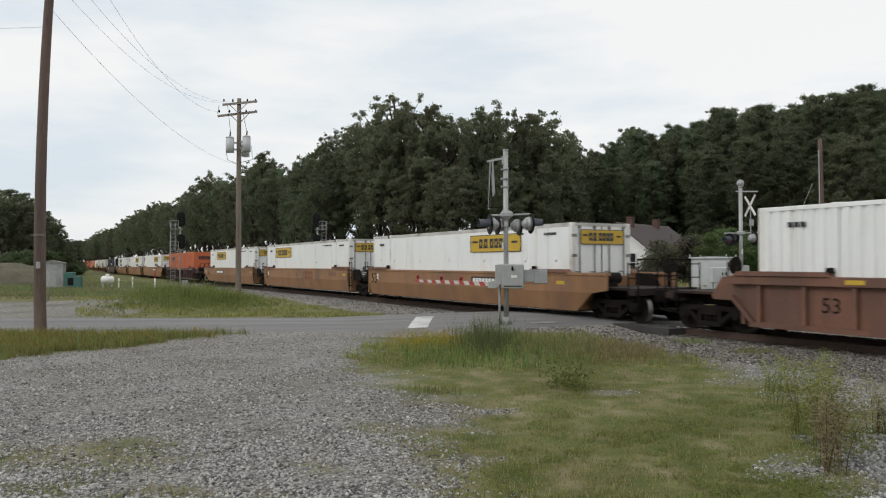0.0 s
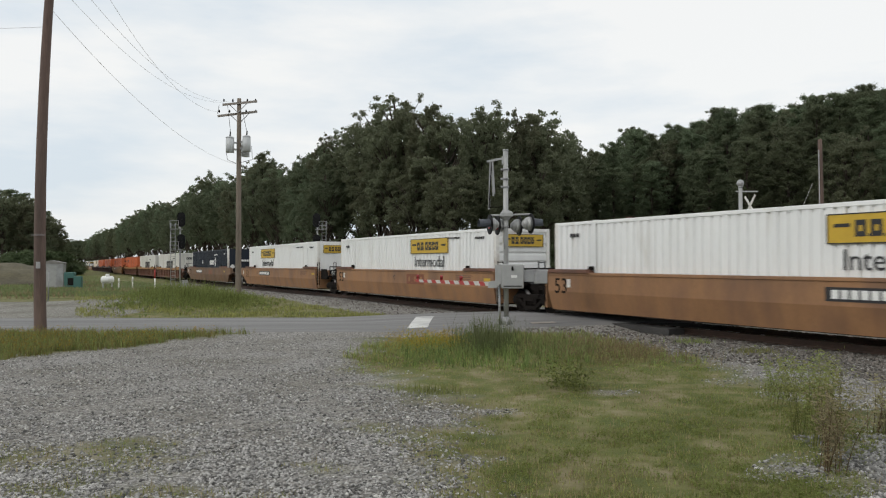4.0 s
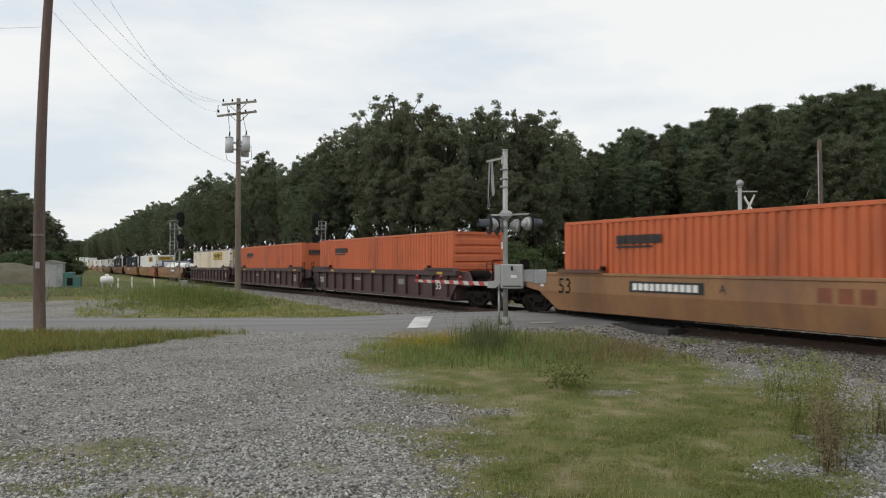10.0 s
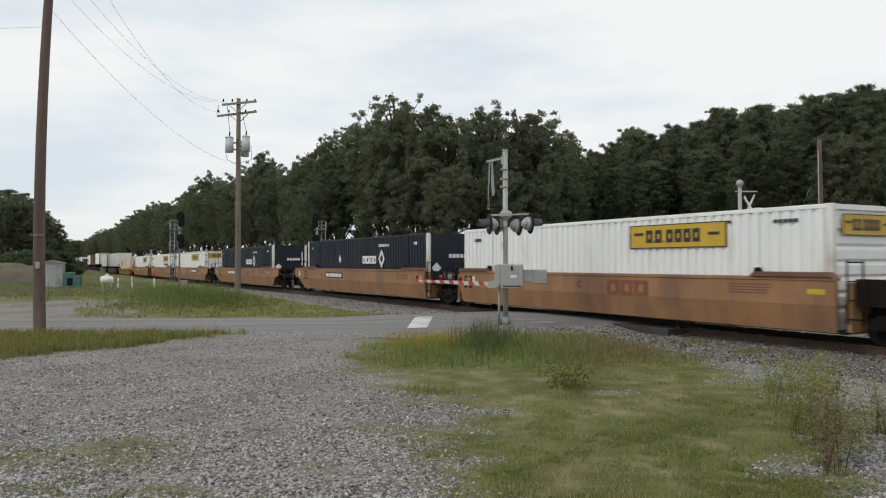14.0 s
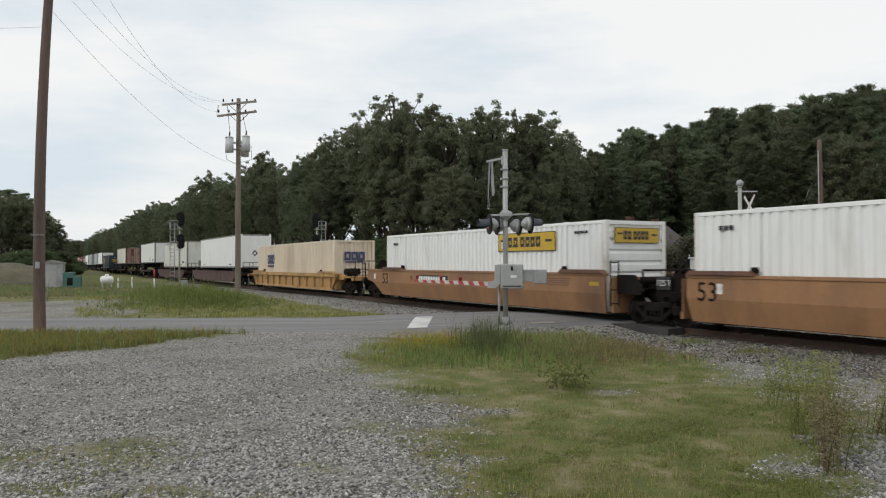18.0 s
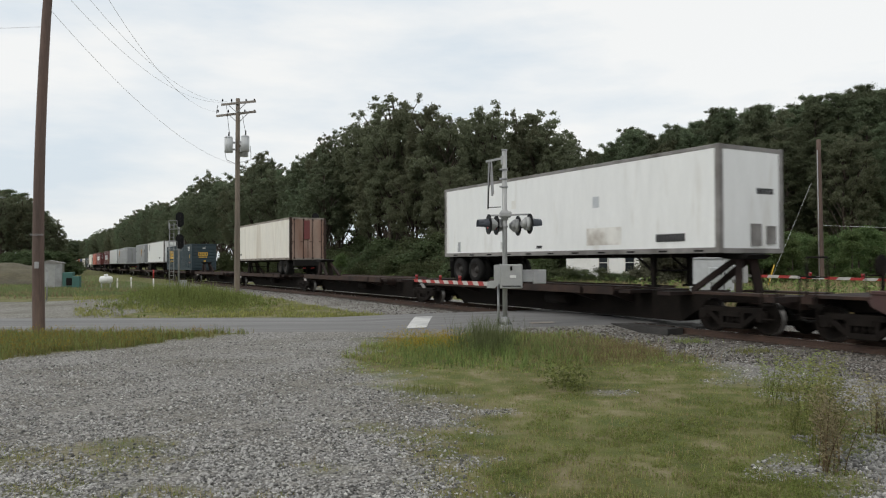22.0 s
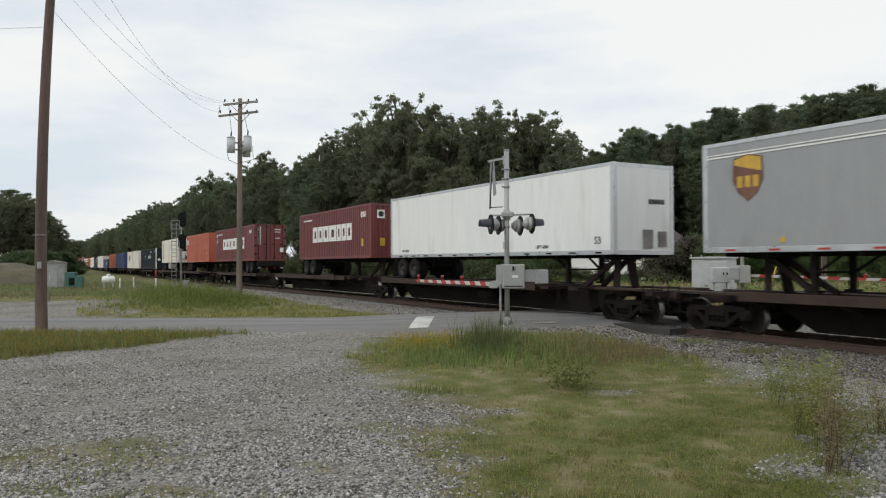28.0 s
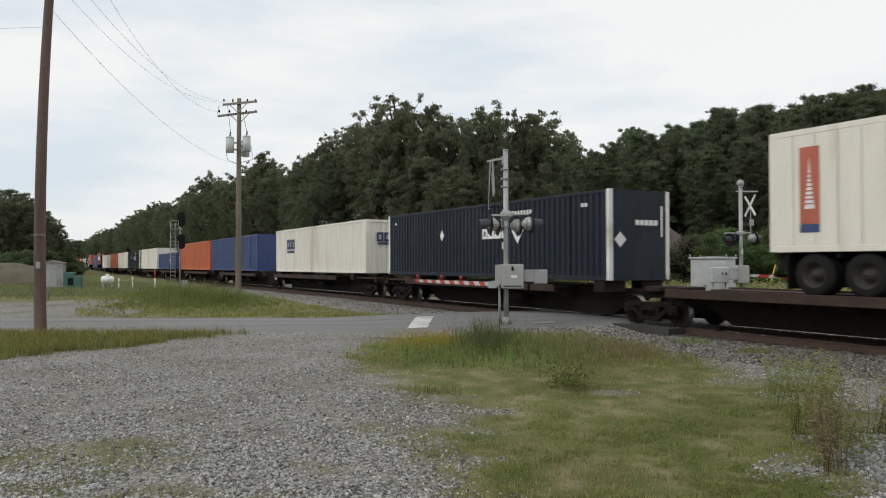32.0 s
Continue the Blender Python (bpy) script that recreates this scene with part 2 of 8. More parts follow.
    "ttxred": material("faded_red_brown_stencil", (0.2, 0.065, 0.03), 0.6, vary=0.2, bump=0),
    "rim": material("dull_wheel_rim", (0.03, 0.026, 0.023), 0.7, vary=0.2),
    "lens": material("red_signal_lens", (0.25, 0.02, 0.02), 0.15, vary=0.05, bump=0),
    "mound": material("earth_bank", (0.095, 0.085, 0.055), 0.95, vary=0.3, scale=0.5, bump=0.6, bump_scale=6),
}
# ---------------------------------------------------------------- mesh tools
def link_mesh(name, bm, mats, parent=None, label="", smooth=False):
    me = bpy.data.meshes.new(name)
    bm.normal_update()
    bm.to_mesh(me)
    bm.free()
    if smooth:
        me.polygons.foreach_set("use_smooth", [True] * len(me.polygons))
    for m in (mats if isinstance(mats, (list, tuple)) else [mats]):
        me.materials.append(m)
    ob = new(name, me)
    if parent:
        ob.parent = parent
    if label:
        ob["label"] = label
    return ob


def part(name, bm, mats, parent, label="", smooth=False):
    return link_mesh(name, bm, mats, parent, label, smooth)


def again(ob, parent=None, x=0.0, y=0.0, z=0.0, rz=0.0):
    """Another part on the same mesh, shifted, with its own sub-parts."""
    c = ob.copy()
    scene.collection.objects.link(c)
    if parent:
        c.parent = parent
    c.matrix_basis = pose(x, y, z, 0, 0, rz) @ ob.matrix_basis
    for k in ob.children:
        d = k.copy()
        scene.collection.objects.link(d)
        d.parent = c
    return c


def thing(name, label, category, group="", kind=""):
    return tagged(new(name), label, category, group, kind)


def box(bm, x0, x1, y0, y1, z0, z1, mat=0, bevel=0.0):
    vs = [bm.verts.new((x, y, z)) for z in (z0, z1) for y in (y0, y1) for x in (x0, x1)]
    fs = []
    for q in ((0, 2, 3, 1), (4, 5, 7, 6), (0, 1, 5, 4), (2, 6, 7, 3), (0, 4, 6, 2), (1, 3, 7, 5)):
        f = bm.faces.new([vs[i] for i in q])
        f.material_index = mat
        fs.append(f)
    if bevel:
        es = list({e for f in fs for e in f.edges})
        bmesh.ops.bevel(bm, geom=es, offset=bevel, segments=1, affect="EDGES")
    return bm


def bar(bm, p, q, r, r2=None, n=8, mat=0, caps=True):
    """A round bar from p to q, tapering from r to r2."""
    p, q = Vector(p), Vector(q)
    r2 = r if r2 is None else r2
    d = (q - p).normalized()
    a = d.orthogonal().normalized()
    b = d.cross(a)
    rings = []
    for c, rr in ((p, r), (q, r2)):
        rings.append([bm.verts.new(c + (a * math.cos(2 * math.pi * i / n) + b * math.sin(2 * math.pi * i / n)) * rr) for i in range(n)])
    for i in range(n):
        f = bm.faces.new((rings[0][i], rings[0][(i + 1) % n], rings[1][(i + 1) % n], rings[1][i]))
        f.material_index = mat
        f.smooth = n > 5
    if caps:
        bm.faces.new(rings[0][::-1]).material_index = mat
        bm.faces.new(rings[1]).material_index = mat
    return bm


def beam(bm, p, q, w, h, mat=0):
    """A square beam from p to q, w wide and h high."""
    p, q = Vector(p), Vector(q)
    d = (q - p).normalized()
    a = Vector((0, 0, 1)).cross(d)
    a = Vector((0, 1, 0)) if a.length < 1e-4 else a.normalized()
    b = d.cross(a)
    vs = [bm.verts.new(c + a * (i * w / 2) + b * (j * h / 2)) for c in (p, q) for i, j in ((-1, -1), (1, -1), (1, 1), (-1, 1))]
    for f in ((3, 2, 1, 0), (4, 5, 6, 7), (0, 1, 5, 4), (1, 2, 6, 5), (2, 3, 7, 6), (3, 0, 4, 7)):
        bm.faces.new([vs[i] for i in f]).material_index = mat
    return bm


def slab(bm, outline, y0, y1, mat=0):
    """An outline in x and z, made solid from y0 to y1."""
    a = [bm.verts.new((x, y0, z)) for x, z in outline]
    b = [bm.verts.new((x, y1, z)) for x, z in outline]
    n = len(a)
    for f in [a, b[::-1]] + [(a[i], b[i], b[(i + 1) % n], a[(i + 1) % n]) for i in range(n)]:
        bm.faces.new(f).material_index = mat
    bmesh.ops.recalc_face_normals(bm, faces=bm.faces)
    return bm


def wave_sheet(bm, length, z0, z1, pitch, depth, along="x", at=0.0, out=-1, mat=0, x0=None):
    """A corrugated sheet: along x at y=at, or along y at x=at; its ridges point to out."""
    n = max(1, round(length / pitch))
    pitch = length / n
    start = -length / 2 if x0 is None else x0
    pts = []
    for i in range(n):
        a = start + i * pitch
        for k, dz in ((0.0, 0), (0.28, 0), (0.40, 1), (0.88, 1)):
            pts.append((a + k * pitch, dz * depth))
    pts.append((start + length, 0))
    rows = []
    for z in (z0, z1):
        if along == "x":
            rows.append([bm.verts.new((a, at + out * (d - depth), z)) for a, d in pts])
        elif along == "y":
            rows.append([bm.verts.new((at + out * (d - depth), a, z)) for a, d in pts])
    for i in range(len(pts) - 1):
        bm.faces.new((rows[0][i], rows[0][i + 1], rows[1][i + 1], rows[1][i])).material_index = mat
    return bm


def bulk(name, verts, faces, mats, parent=None, smooth=False):
    """One mesh from arrays of corners and of triangles or quads."""
    me = bpy.data.meshes.new(name)
    verts = np.asarray(verts, dtype=np.float32)
    faces = np.asarray(faces, dtype=np.int32)
    k = faces.shape[1]
    me.vertices.add(len(verts))
    me.vertices.foreach_set("co", verts.ravel())
    me.loops.add(faces.size)
    me.loops.foreach_set("vertex_index", faces.ravel())
    me.polygons.add(len(faces))
    me.polygons.foreach_set("loop_start", np.arange(0, faces.size, k, dtype=np.int32))
    me.update(calc_edges=True)
    if smooth:
        me.polygons.foreach_set("use_smooth", np.ones(len(faces), dtype=bool))
    for m in (mats if isinstance(mats, (list, tuple)) else [mats]):
        me.materials.append(m)
    ob = new(name, me)
    if parent:
        ob.parent = parent
    return ob


def lettering(text, size, mat, parent, x, y, z, name="lettering", stretch=1.0, end=0):
    """Words on the near side wall or, with end, on the end wall that leads."""
    cu = bpy.data.curves.new(name, "FONT")
    cu.body, cu.size, cu.extrude, cu.align_x, cu.align_y = text, size, 0.004, "CENTER", "CENTER"
    cu.resolution_u = 3
    cu.materials.append(mat)
    ob = new(name, cu)
    ob.parent = parent
    # +x runs away from the eye, so words on the near side read towards -x
    if not end:
        ob.matrix_basis = pose(x, y, z) @ Matrix(((-1, 0, 0, 0), (0, 0, 1, 0), (0, 1, 0, 0), (0, 0, 0, 1))) @ Matrix.Diagonal((stretch, 1, 1, 1))
    else:
        ob.matrix_basis = pose(x, y, z) @ Matrix(((0, 0, -1, 0), (-1, 0, 0, 0), (0, 1, 0, 0), (0, 0, 0, 1))) @ Matrix.Diagonal((stretch, 1, 1, 1))
    return ob
# ---------------------------------------------------------------- ground, road and track
def blend(v, xs, ys):
    return float(np.interp(v, xs, ys))


def grass_left(y):
    return np.interp(y, (5, 7.25, 8.6, 10.4, 12.7, 16.3, 21, 23), (0.1, 0.0, -0.55, -0.1, -0.8, -2.3, -2.1, -1.8))


def grass_right(y):
    return np.interp(y, (5, 8.2, 8.9, 10.4, 13.3, 16.3, 20, 23), (3.5, 4.3, 6.2, 6.5, 5.7, 6.0, 4.9, 3.7))


def rough_noise(x, y, k):
    """A cheap smooth noise for arrays, in -1 to 1."""
    return (np.sin(x * 1.7 * k + 1.3 * np.sin(y * 1.1 * k + 0.5)) * np.sin(y * 1.9 * k + 1.7 * np.sin(x * 0.9 * k))
            + 0.6 * np.sin(x * 4.1 * k + 2.0 + np.sin(y * 3.3 * k)) * np.sin(y * 4.7 * k + 0.4)) / 1.6


def cover(x, y):
    """How far grass covers the ground: 0 for gravel, 1 for grass."""
    n = rough_noise(x, y, 1.0) * 0.55 + rough_noise(x, y, 3.1) * 0.3
    d = np.minimum(x - grass_left(y), grass_right(y) - x)
    c = np.clip(d / 1.1 + 0.25 + n * 1.0, 0, 1) * (y < np.interp(x, (-2, 0.2, 1.2, 4), (21.6, 21.9, 22.6, 23.0)))
    # the bare spots in the lawn
    for bx, by, br in ((-0.1, 11.0, 0.6), (0.6, 10.9, 0.4), (2.75, 12.4, 0.35), (3.7, 7.7, 0.45)):
        c = np.where((y < 23.2), c * np.clip(np.hypot((x - bx) / br, (y - by) / (br * 0.7)) - 0.35 + 0.5 * n, 0, 1), c)
    # the strip along the road
    edge = np.interp(x, (-30, -10.1, -8.25, -7.5, -6.0), (16.8, 17.1, 18.8, 20.5, 22.6))
    strip = np.clip((y - edge) / 1.2 + 0.3 + n, 0, 1) * (y < 22.9) * (x < -5.8)
    # sparse tufts at the near edge
    sparse = np.zeros_like(x)
    for bx, by, rx, ry in ((-3.8, 8.5, 0.95, 0.8), (-4.9, 8.6, 0.8, 0.5), (-1.3, 7.95, 0.4, 0.25), (-0.94, 9.7, 0.4, 0.3), (-2.5, 7.0, 0.7, 0.3), (-4.2, 7.2, 0.7, 0.3), (-1.9, 10.2, 0.5, 0.2)):
        sparse = np.maximum(sparse, np.clip(0.95 - np.hypot((x - bx) / rx, (y - by) / ry) * 0.8 + n * 1.1, 0, 0.6))
    north = (y > 28.6) * 1.0
    return np.clip(np.maximum(np.maximum(c, strip), np.maximum(sparse, north)), 0, 1)


def along_across(x, y):
    s = x * AWAY.x + y * AWAY.y
    w = x * ACROSS.x + y * ACROSS.y - FAR
    e = np.maximum(0, s - 26.7)
    return s, w - BEND * e * e / 2


ROAD_Y0, ROAD_Y1 = 23.2, 28.5


def ground_level(x, y):
    s, w = along_across(x, y)
    z = np.full_like(x, GROUND) + rough_noise(x, y, 0.35) * 0.03
    bed = np.clip((4.2 - np.abs(w)) / 1.7, 0, 1)
    z = z * (1 - bed) + bed * (-0.21)
    z = z - 0.0034 * np.maximum(0, np.minimum(s, 400) - 40) * np.clip((8 - np.abs(w)) / 4, 0, 1)
    z = z + np.clip((w - 9) / 60, 0, 1) * 0.5
    # the weedy bank between the road and the track
    z = z + 0.4 * np.exp(-((x + 14.5) / 5.0) ** 2 - ((y - 41) / 5.0) ** 2)
    road = np.clip((y - ROAD_Y0 + 1.2) / 1.2, 0, 1) * np.clip((ROAD_Y1 + 1.2 - y) / 1.2, 0, 1)
    z = np.where(road > 0, z * (1 - road) + road * (road_level(x, y) - 0.03), z)
    # the stone heap by the lens
    z = z + 0.22 * np.exp(-((x - 6.3) / 1.3) ** 2 - ((y - 7.6) / 1.2) ** 2)
    return z


def road_level(x, y):
    s, w = along_across(x, y)
    return GROUND + 0.06 + (0.0 - GROUND - 0.065) * np.clip((7.0 - np.abs(w)) / 5.2, 0, 1) ** 0.8


def graded(a, b, near, n, power=2.2):
    """Grid lines from a to b, closest together round near."""
    u = np.linspace(-1, 1, n)
    v = np.sign(u) * np.abs(u) ** power
    return np.where(v < 0, near + v * (near - a), near + v * (b - near))


gx = np.unique(np.concatenate([graded(-3000, 3000, 0, 60, 4), np.arange(-26, 22, 0.25)]))
gy = np.unique(np.concatenate([graded(-3000, 4000, 20, 60, 4), np.arange(4, 60, 0.25)]))
GX, GY = np.meshgrid(gx, gy)
GZ = ground_level(GX, GY)
nx, ny = len(gx), len(gy)
idx = np.arange(nx * ny).reshape(ny, nx)
quads = np.stack([idx[:-1, :-1], idx[:-1, 1:], idx[1:, 1:], idx[1:, :-1]], -1).reshape(-1, 4)


def ground_material():
    m = bpy.data.materials.new("gravel_and_turf")
    m.use_nodes = True
    nt = m.node_tree
    b = nt.nodes["Principled BSDF"]
    b.inputs["Roughness"].default_value = 0.95
    b.inputs["Specular IOR Level"].default_value = 0.2
    co = nt.nodes.new("ShaderNodeTexCoord")
    at = nt.nodes.new("ShaderNodeAttribute")
    at.attribute_name = "cover"

    def noise_at(sc, detail=6):
        n = nt.nodes.new("ShaderNodeTexNoise")
        n.inputs["Scale"].default_value, n.inputs["Detail"].default_value = sc, detail
        nt.links.new(co.outputs["Object"], n.inputs["Vector"])
        return n.outputs["Fac"]

    def ramp(socket, stops):
        r = nt.nodes.new("ShaderNodeValToRGB")
        el = r.color_ramp.elements
        while len(el) < len(stops):
            el.new(0.5)
        for e, (p, c) in zip(el, stops):
            e.position, e.color = p, (*c, 1)
        nt.links.new(socket, r.inputs["Fac"])
        return r.outputs["Color"]

    vo = nt.nodes.new("ShaderNodeTexVoronoi")
    vo.inputs["Scale"].default_value = 34
    nt.links.new(co.outputs["Object"], vo.inputs["Vector"])
    gravel = ramp(vo.outputs["Color"], ((0.0, (0.09, 0.086, 0.08)), (0.5, (0.225, 0.218, 0.206)), (1.0, (0.43, 0.42, 0.4))))
    turf = ramp(noise_at(1.9, 9), ((0.3, (0.094, 0.116, 0.036)), (0.46, (0.13, 0.142, 0.047)), (0.56, (0.178, 0.17, 0.078)), (0.69, (0.25, 0.222, 0.135))))
    wide = ramp(noise_at(0.5, 9), ((0.3, (0.74, 0.72, 0.66)), (0.5, (0.97, 0.96, 0.93)), (0.7, (1.12, 1.12, 1.12))))
    mx = nt.nodes.new("ShaderNodeMix")
    mx.data_type = "RGBA"
    nt.links.new(at.outputs["Fac"], mx.inputs["Factor"])
    nt.links.new(gravel, mx.inputs["A"])
    nt.links.new(turf, mx.inputs["B"])
    mu = nt.nodes.new("ShaderNodeMix")
    mu.data_type, mu.blend_type = "RGBA", "MULTIPLY"
    mu.inputs["Factor"].default_value = 1.0
    nt.links.new(mx.outputs["Result"], mu.inputs["A"])
    nt.links.new(wide, mu.inputs["B"])
    nt.links.new(mu.outputs["Result"], b.inputs["Base Color"])
    bp = nt.nodes.new("ShaderNodeBump")
    bp.inputs["Strength"].default_value, bp.inputs["Distance"].default_value = 0.8, 0.03
    nt.links.new(vo.outputs["Distance"], bp.inputs["Height"])
    nt.links.new(bp.outputs["Normal"], b.inputs["Normal"])
    return m


ground = bulk("ground", np.stack([GX, GY, GZ], -1).reshape(-1, 3), quads, ground_material(), smooth=True)
tagged(ground, "grey gravel yard with patches of rough grass and weeds", "ground", kind="structure")
attr = ground.data.attributes.new("cover", "FLOAT", "POINT")
S_all, W_all = along_across(GX, GY)
COV = cover(GX, GY)
COV = np.where((np.abs(W_all) < 4.4), 0.0, COV)
COV = np.where((GY > 28.5) & (GX < -13) & (GY < 42) & (GX + 0.1 * GY > -26), 0.1, COV)
attr.data.foreach_set("value", COV.ravel().astype(np.float32))

# the road, rising to the rails
rx = np.unique(np.concatenate([np.linspace(-400, -30, 20), np.arange(-30, 30, 0.5), np.linspace(30, 400, 20)]))
ry = np.concatenate([[ROAD_Y0 - 0.3], np.linspace(ROAD_Y0, ROAD_Y1, 9), [ROAD_Y1 + 0.3]])
RX, RY = np.meshgrid(rx, ry)
RZ = road_level(RX, RY) + 0.012 + np.where((RY < ROAD_Y0 - 0.1) | (RY > ROAD_Y1 + 0.1), -0.12, 0.05 * (1 - ((RY - 25.85) / 2.65) ** 2))
i2 = np.arange(RX.size).reshape(RX.shape)
road = bulk("road", np.stack([RX, RY, RZ], -1).reshape(-1, 3), np.stack([i2[:-1, :-1], i2[:-1, 1:], i2[1:, 1:], i2[1:, :-1]], -1).reshape(-1, 4), M["asphalt"], smooth=True)
tagged(road, "worn grey asphalt road crossing the railway track", "road", kind="structure")


def road_patch(name, corners, mat, label, lift=0.014):
    """A painted mark that lies on the road."""
    bm = bmesh.new()
    n = 8
    (ax, ay), (bx, by), (cx, cy), (dx, dy) = corners
    vs = []
    for j in range(n + 1):
        v = j / n
        for i in range(n + 1):
            u = i / n
            x = (ax * (1 - u) + bx * u) * (1 - v) + (dx * (1 - u) + cx * u) * v
            y = (ay * (1 - u) + by * u) * (1 - v) + (dy * (1 - u) + cy * u) * v
            xa, ya = np.array([x]), np.array([y])
            z = float(road_level(xa, ya)[0]) + 0.012 + 0.05 * (1 - ((y - 25.85) / 2.65) ** 2) + lift
            vs.append(bm.verts.new((x, y, z)))
    for j in range(n):
        for i in range(n):
            k = j * (n + 1) + i
            bm.faces.new((vs[k], vs[k + 1], vs[k + n + 2], vs[k + n + 1]))
    ob = link_mesh(name, bm, mat)
    return tagged(ob, label, "road marking", kind="structure")


road_patch("stop_line", ((-1.13, 23.35), (-0.5, 23.35), (-0.35, 26.6), (-0.97, 26.6)), M["line"], "white painted stop line on the asphalt")

road_patch("worn_mark", ((2.75, 23.3), (3.5, 23.3), (3.45, 23.62), (2.7, 23.62)), M["wornrail"], "worn pale patch at the road edge")


# rails, ties and ballast
def rail_mesh(s0, s1, w):
    bm = bmesh.new()
    prof = ((-0.075, -0.18), (0.075, -0.18), (0.07, -0.165), (0.012, -0.15), (0.012, -0.045), (0.036, -0.035), (0.036, -0.006), (0.028, 0.0), (-0.028, 0.0), (-0.036, -0.006), (-0.036, -0.035), (-0.012, -0.045), (-0.012, -0.15), (-0.07, -0.165))
    ss = [s0 + (s1 - s0) * i / 90 for i in range(91)]
    rings = [[bm.verts.new(track_point(s, w + a, b - 0.001)) for a, b in prof] for s in ss]
    n = len(prof)
    for r, q in zip(rings, rings[1:]):
        for i in range(n):
            f = bm.faces.new((r[i], r[(i + 1) % n], q[(i + 1) % n], q[i]))
            f.material_index = 1 if i in (6, 7, 8) else 0
    bmesh.ops.recalc_face_normals(bm, faces=bm.faces)
    return bm


track = thing("railway_track", "single railway track of rusty rails on ballast", "railway track", kind="structure")
for w in (-0.753, 0.753):
    part("rail", rail_mesh(-160, 640, w), [M["railside"], M["railtop"]], track, "rusty steel rail with polished head")
bm = bmesh.new()
box(bm, -0.11, 0.11, -1.3, 1.3, -0.34, -0.185, bevel=0.01)
tie = part("tie", bm, M["tie"], track)
tie.matrix_basis = track_pose(-12)
for i in range(1, 210):
    s = -12 + i * 0.52
    if 15.5 < s < 24.0:
        continue
    c = tie.copy()
    scene.collection.objects.link(c)
    c.matrix_basis = track_pose(s) @ pose(0, random.uniform(-0.03, 0.03), random.uniform(-0.006, 0.002), 0, 0, random.uniform(-1, 1))
# dark panels between and beside the rails where the road crosses
for w0, w1 in ((-1.45, -0.83), (-0.68, 0.0), (0.006, 0.68), (0.83, 1.45)):
    for k in range(4):
        s0, s1 = 15.3 + k * 2.225, 15.3 + (k + 1) * 2.225 - 0.012
        bm = bmesh.new()
        vs = [bm.verts.new(track_point(a, b, c)) for c in (-0.2, -0.012) for a, b in ((s0, w0), (s1, w0), (s1, w1), (s0, w1))]
        for q in ((3, 2, 1, 0), (4, 5, 6, 7), (0, 1, 5, 4), (1, 2, 6, 5), (2, 3, 7, 6), (3, 0, 4, 7)):
            bm.faces.new([vs[i] for i in q])
        bmesh.ops.recalc_face_normals(bm, faces=bm.faces)
        part("crossing_panel", bm, M["panel"], track, "dark worn crossing panel")
# ---------------------------------------------------------------- trees
def leaf_cloud(count, clumps, size, slim, seed):
    """Leaves strewn through many flat clumps, turned every way: corners and triangles."""
    rng = np.random.default_rng(seed)
    C = np.array(clumps)
    w = C[:, 3] ** 2
    B = C[rng.choice(len(C), count, p=w / w.sum())]
    d = rng.normal(size=(count, 3))
    d /= np.linalg.norm(d, axis=1)[:, None]
    rad = B[:, 3] * rng.random(count) ** 0.6 * np.where(rng.random(count) < 0.2, 1.6, 1.0)
    c = B[:, :3] + d * rad[:, None] * np.array((1, 1, 0.62))
    nrm = rng.normal(size=(count, 3)) * 0.7 + d * 0.3 + np.array((0, 0, 0.25))
    nrm /= np.linalg.norm(nrm, axis=1)[:, None]
    a = np.cross(nrm, rng.normal(size=(count, 3)))
    a /= np.linalg.norm(a, axis=1)[:, None]
    b = np.cross(nrm, a) * slim
    s = size * (0.5 + rng.random(count))[:, None]
    v = np.empty((count, 4, 3))
    v[:, 0] = c - a * s * 0.95
    v[:, 1] = c - b * s * 0.7 + a * s * 0.15 - nrm * s * 0.15
    v[:, 2] = c + a * s * 0.95 - nrm * s * 0.1
    v[:, 3] = c + b * s * 0.7 - a * s * 0.1 - nrm * s * 0.15
    base = np.arange(count)[:, None] * 4
    tri = np.concatenate([base + np.array(t) for t in ((0, 1, 2), (0, 2, 3))])
    return v.reshape(-1, 3), tri


def branch(bm, p, q, r, r2):
    bar(bm, p, q, r, r2, n=7, caps=False)


LEAF_DARK = leaf_material("dark_broadleaf", (0.162, 0.178, 0.112), 0.18, 0.55)
# same broadleaf for the distance: haze is put into its leaf colour
LEAF_HAZED = leaf_material("hazed_broadleaf", (0.158, 0.192, 0.12), 0.2, 0.55)
LEAF_PINE = leaf_material("pine_needles", (0.152, 0.184, 0.112), 0.22, 0.55)
LEAF_YOUNG = leaf_material("young_pine_green", (0.115, 0.17, 0.068), 0.4, 0.45)
LEAF_BUSH = leaf_material("shrub_green", (0.092, 0.116, 0.058), 0.4, 0.45)
LEAF_BROWN = leaf_material("brownish_shrub", (0.115, 0.115, 0.078), 0.35, 0.4)
LEAF_WEED = leaf_material("weed_green", (0.15, 0.185, 0.06), 0.5)


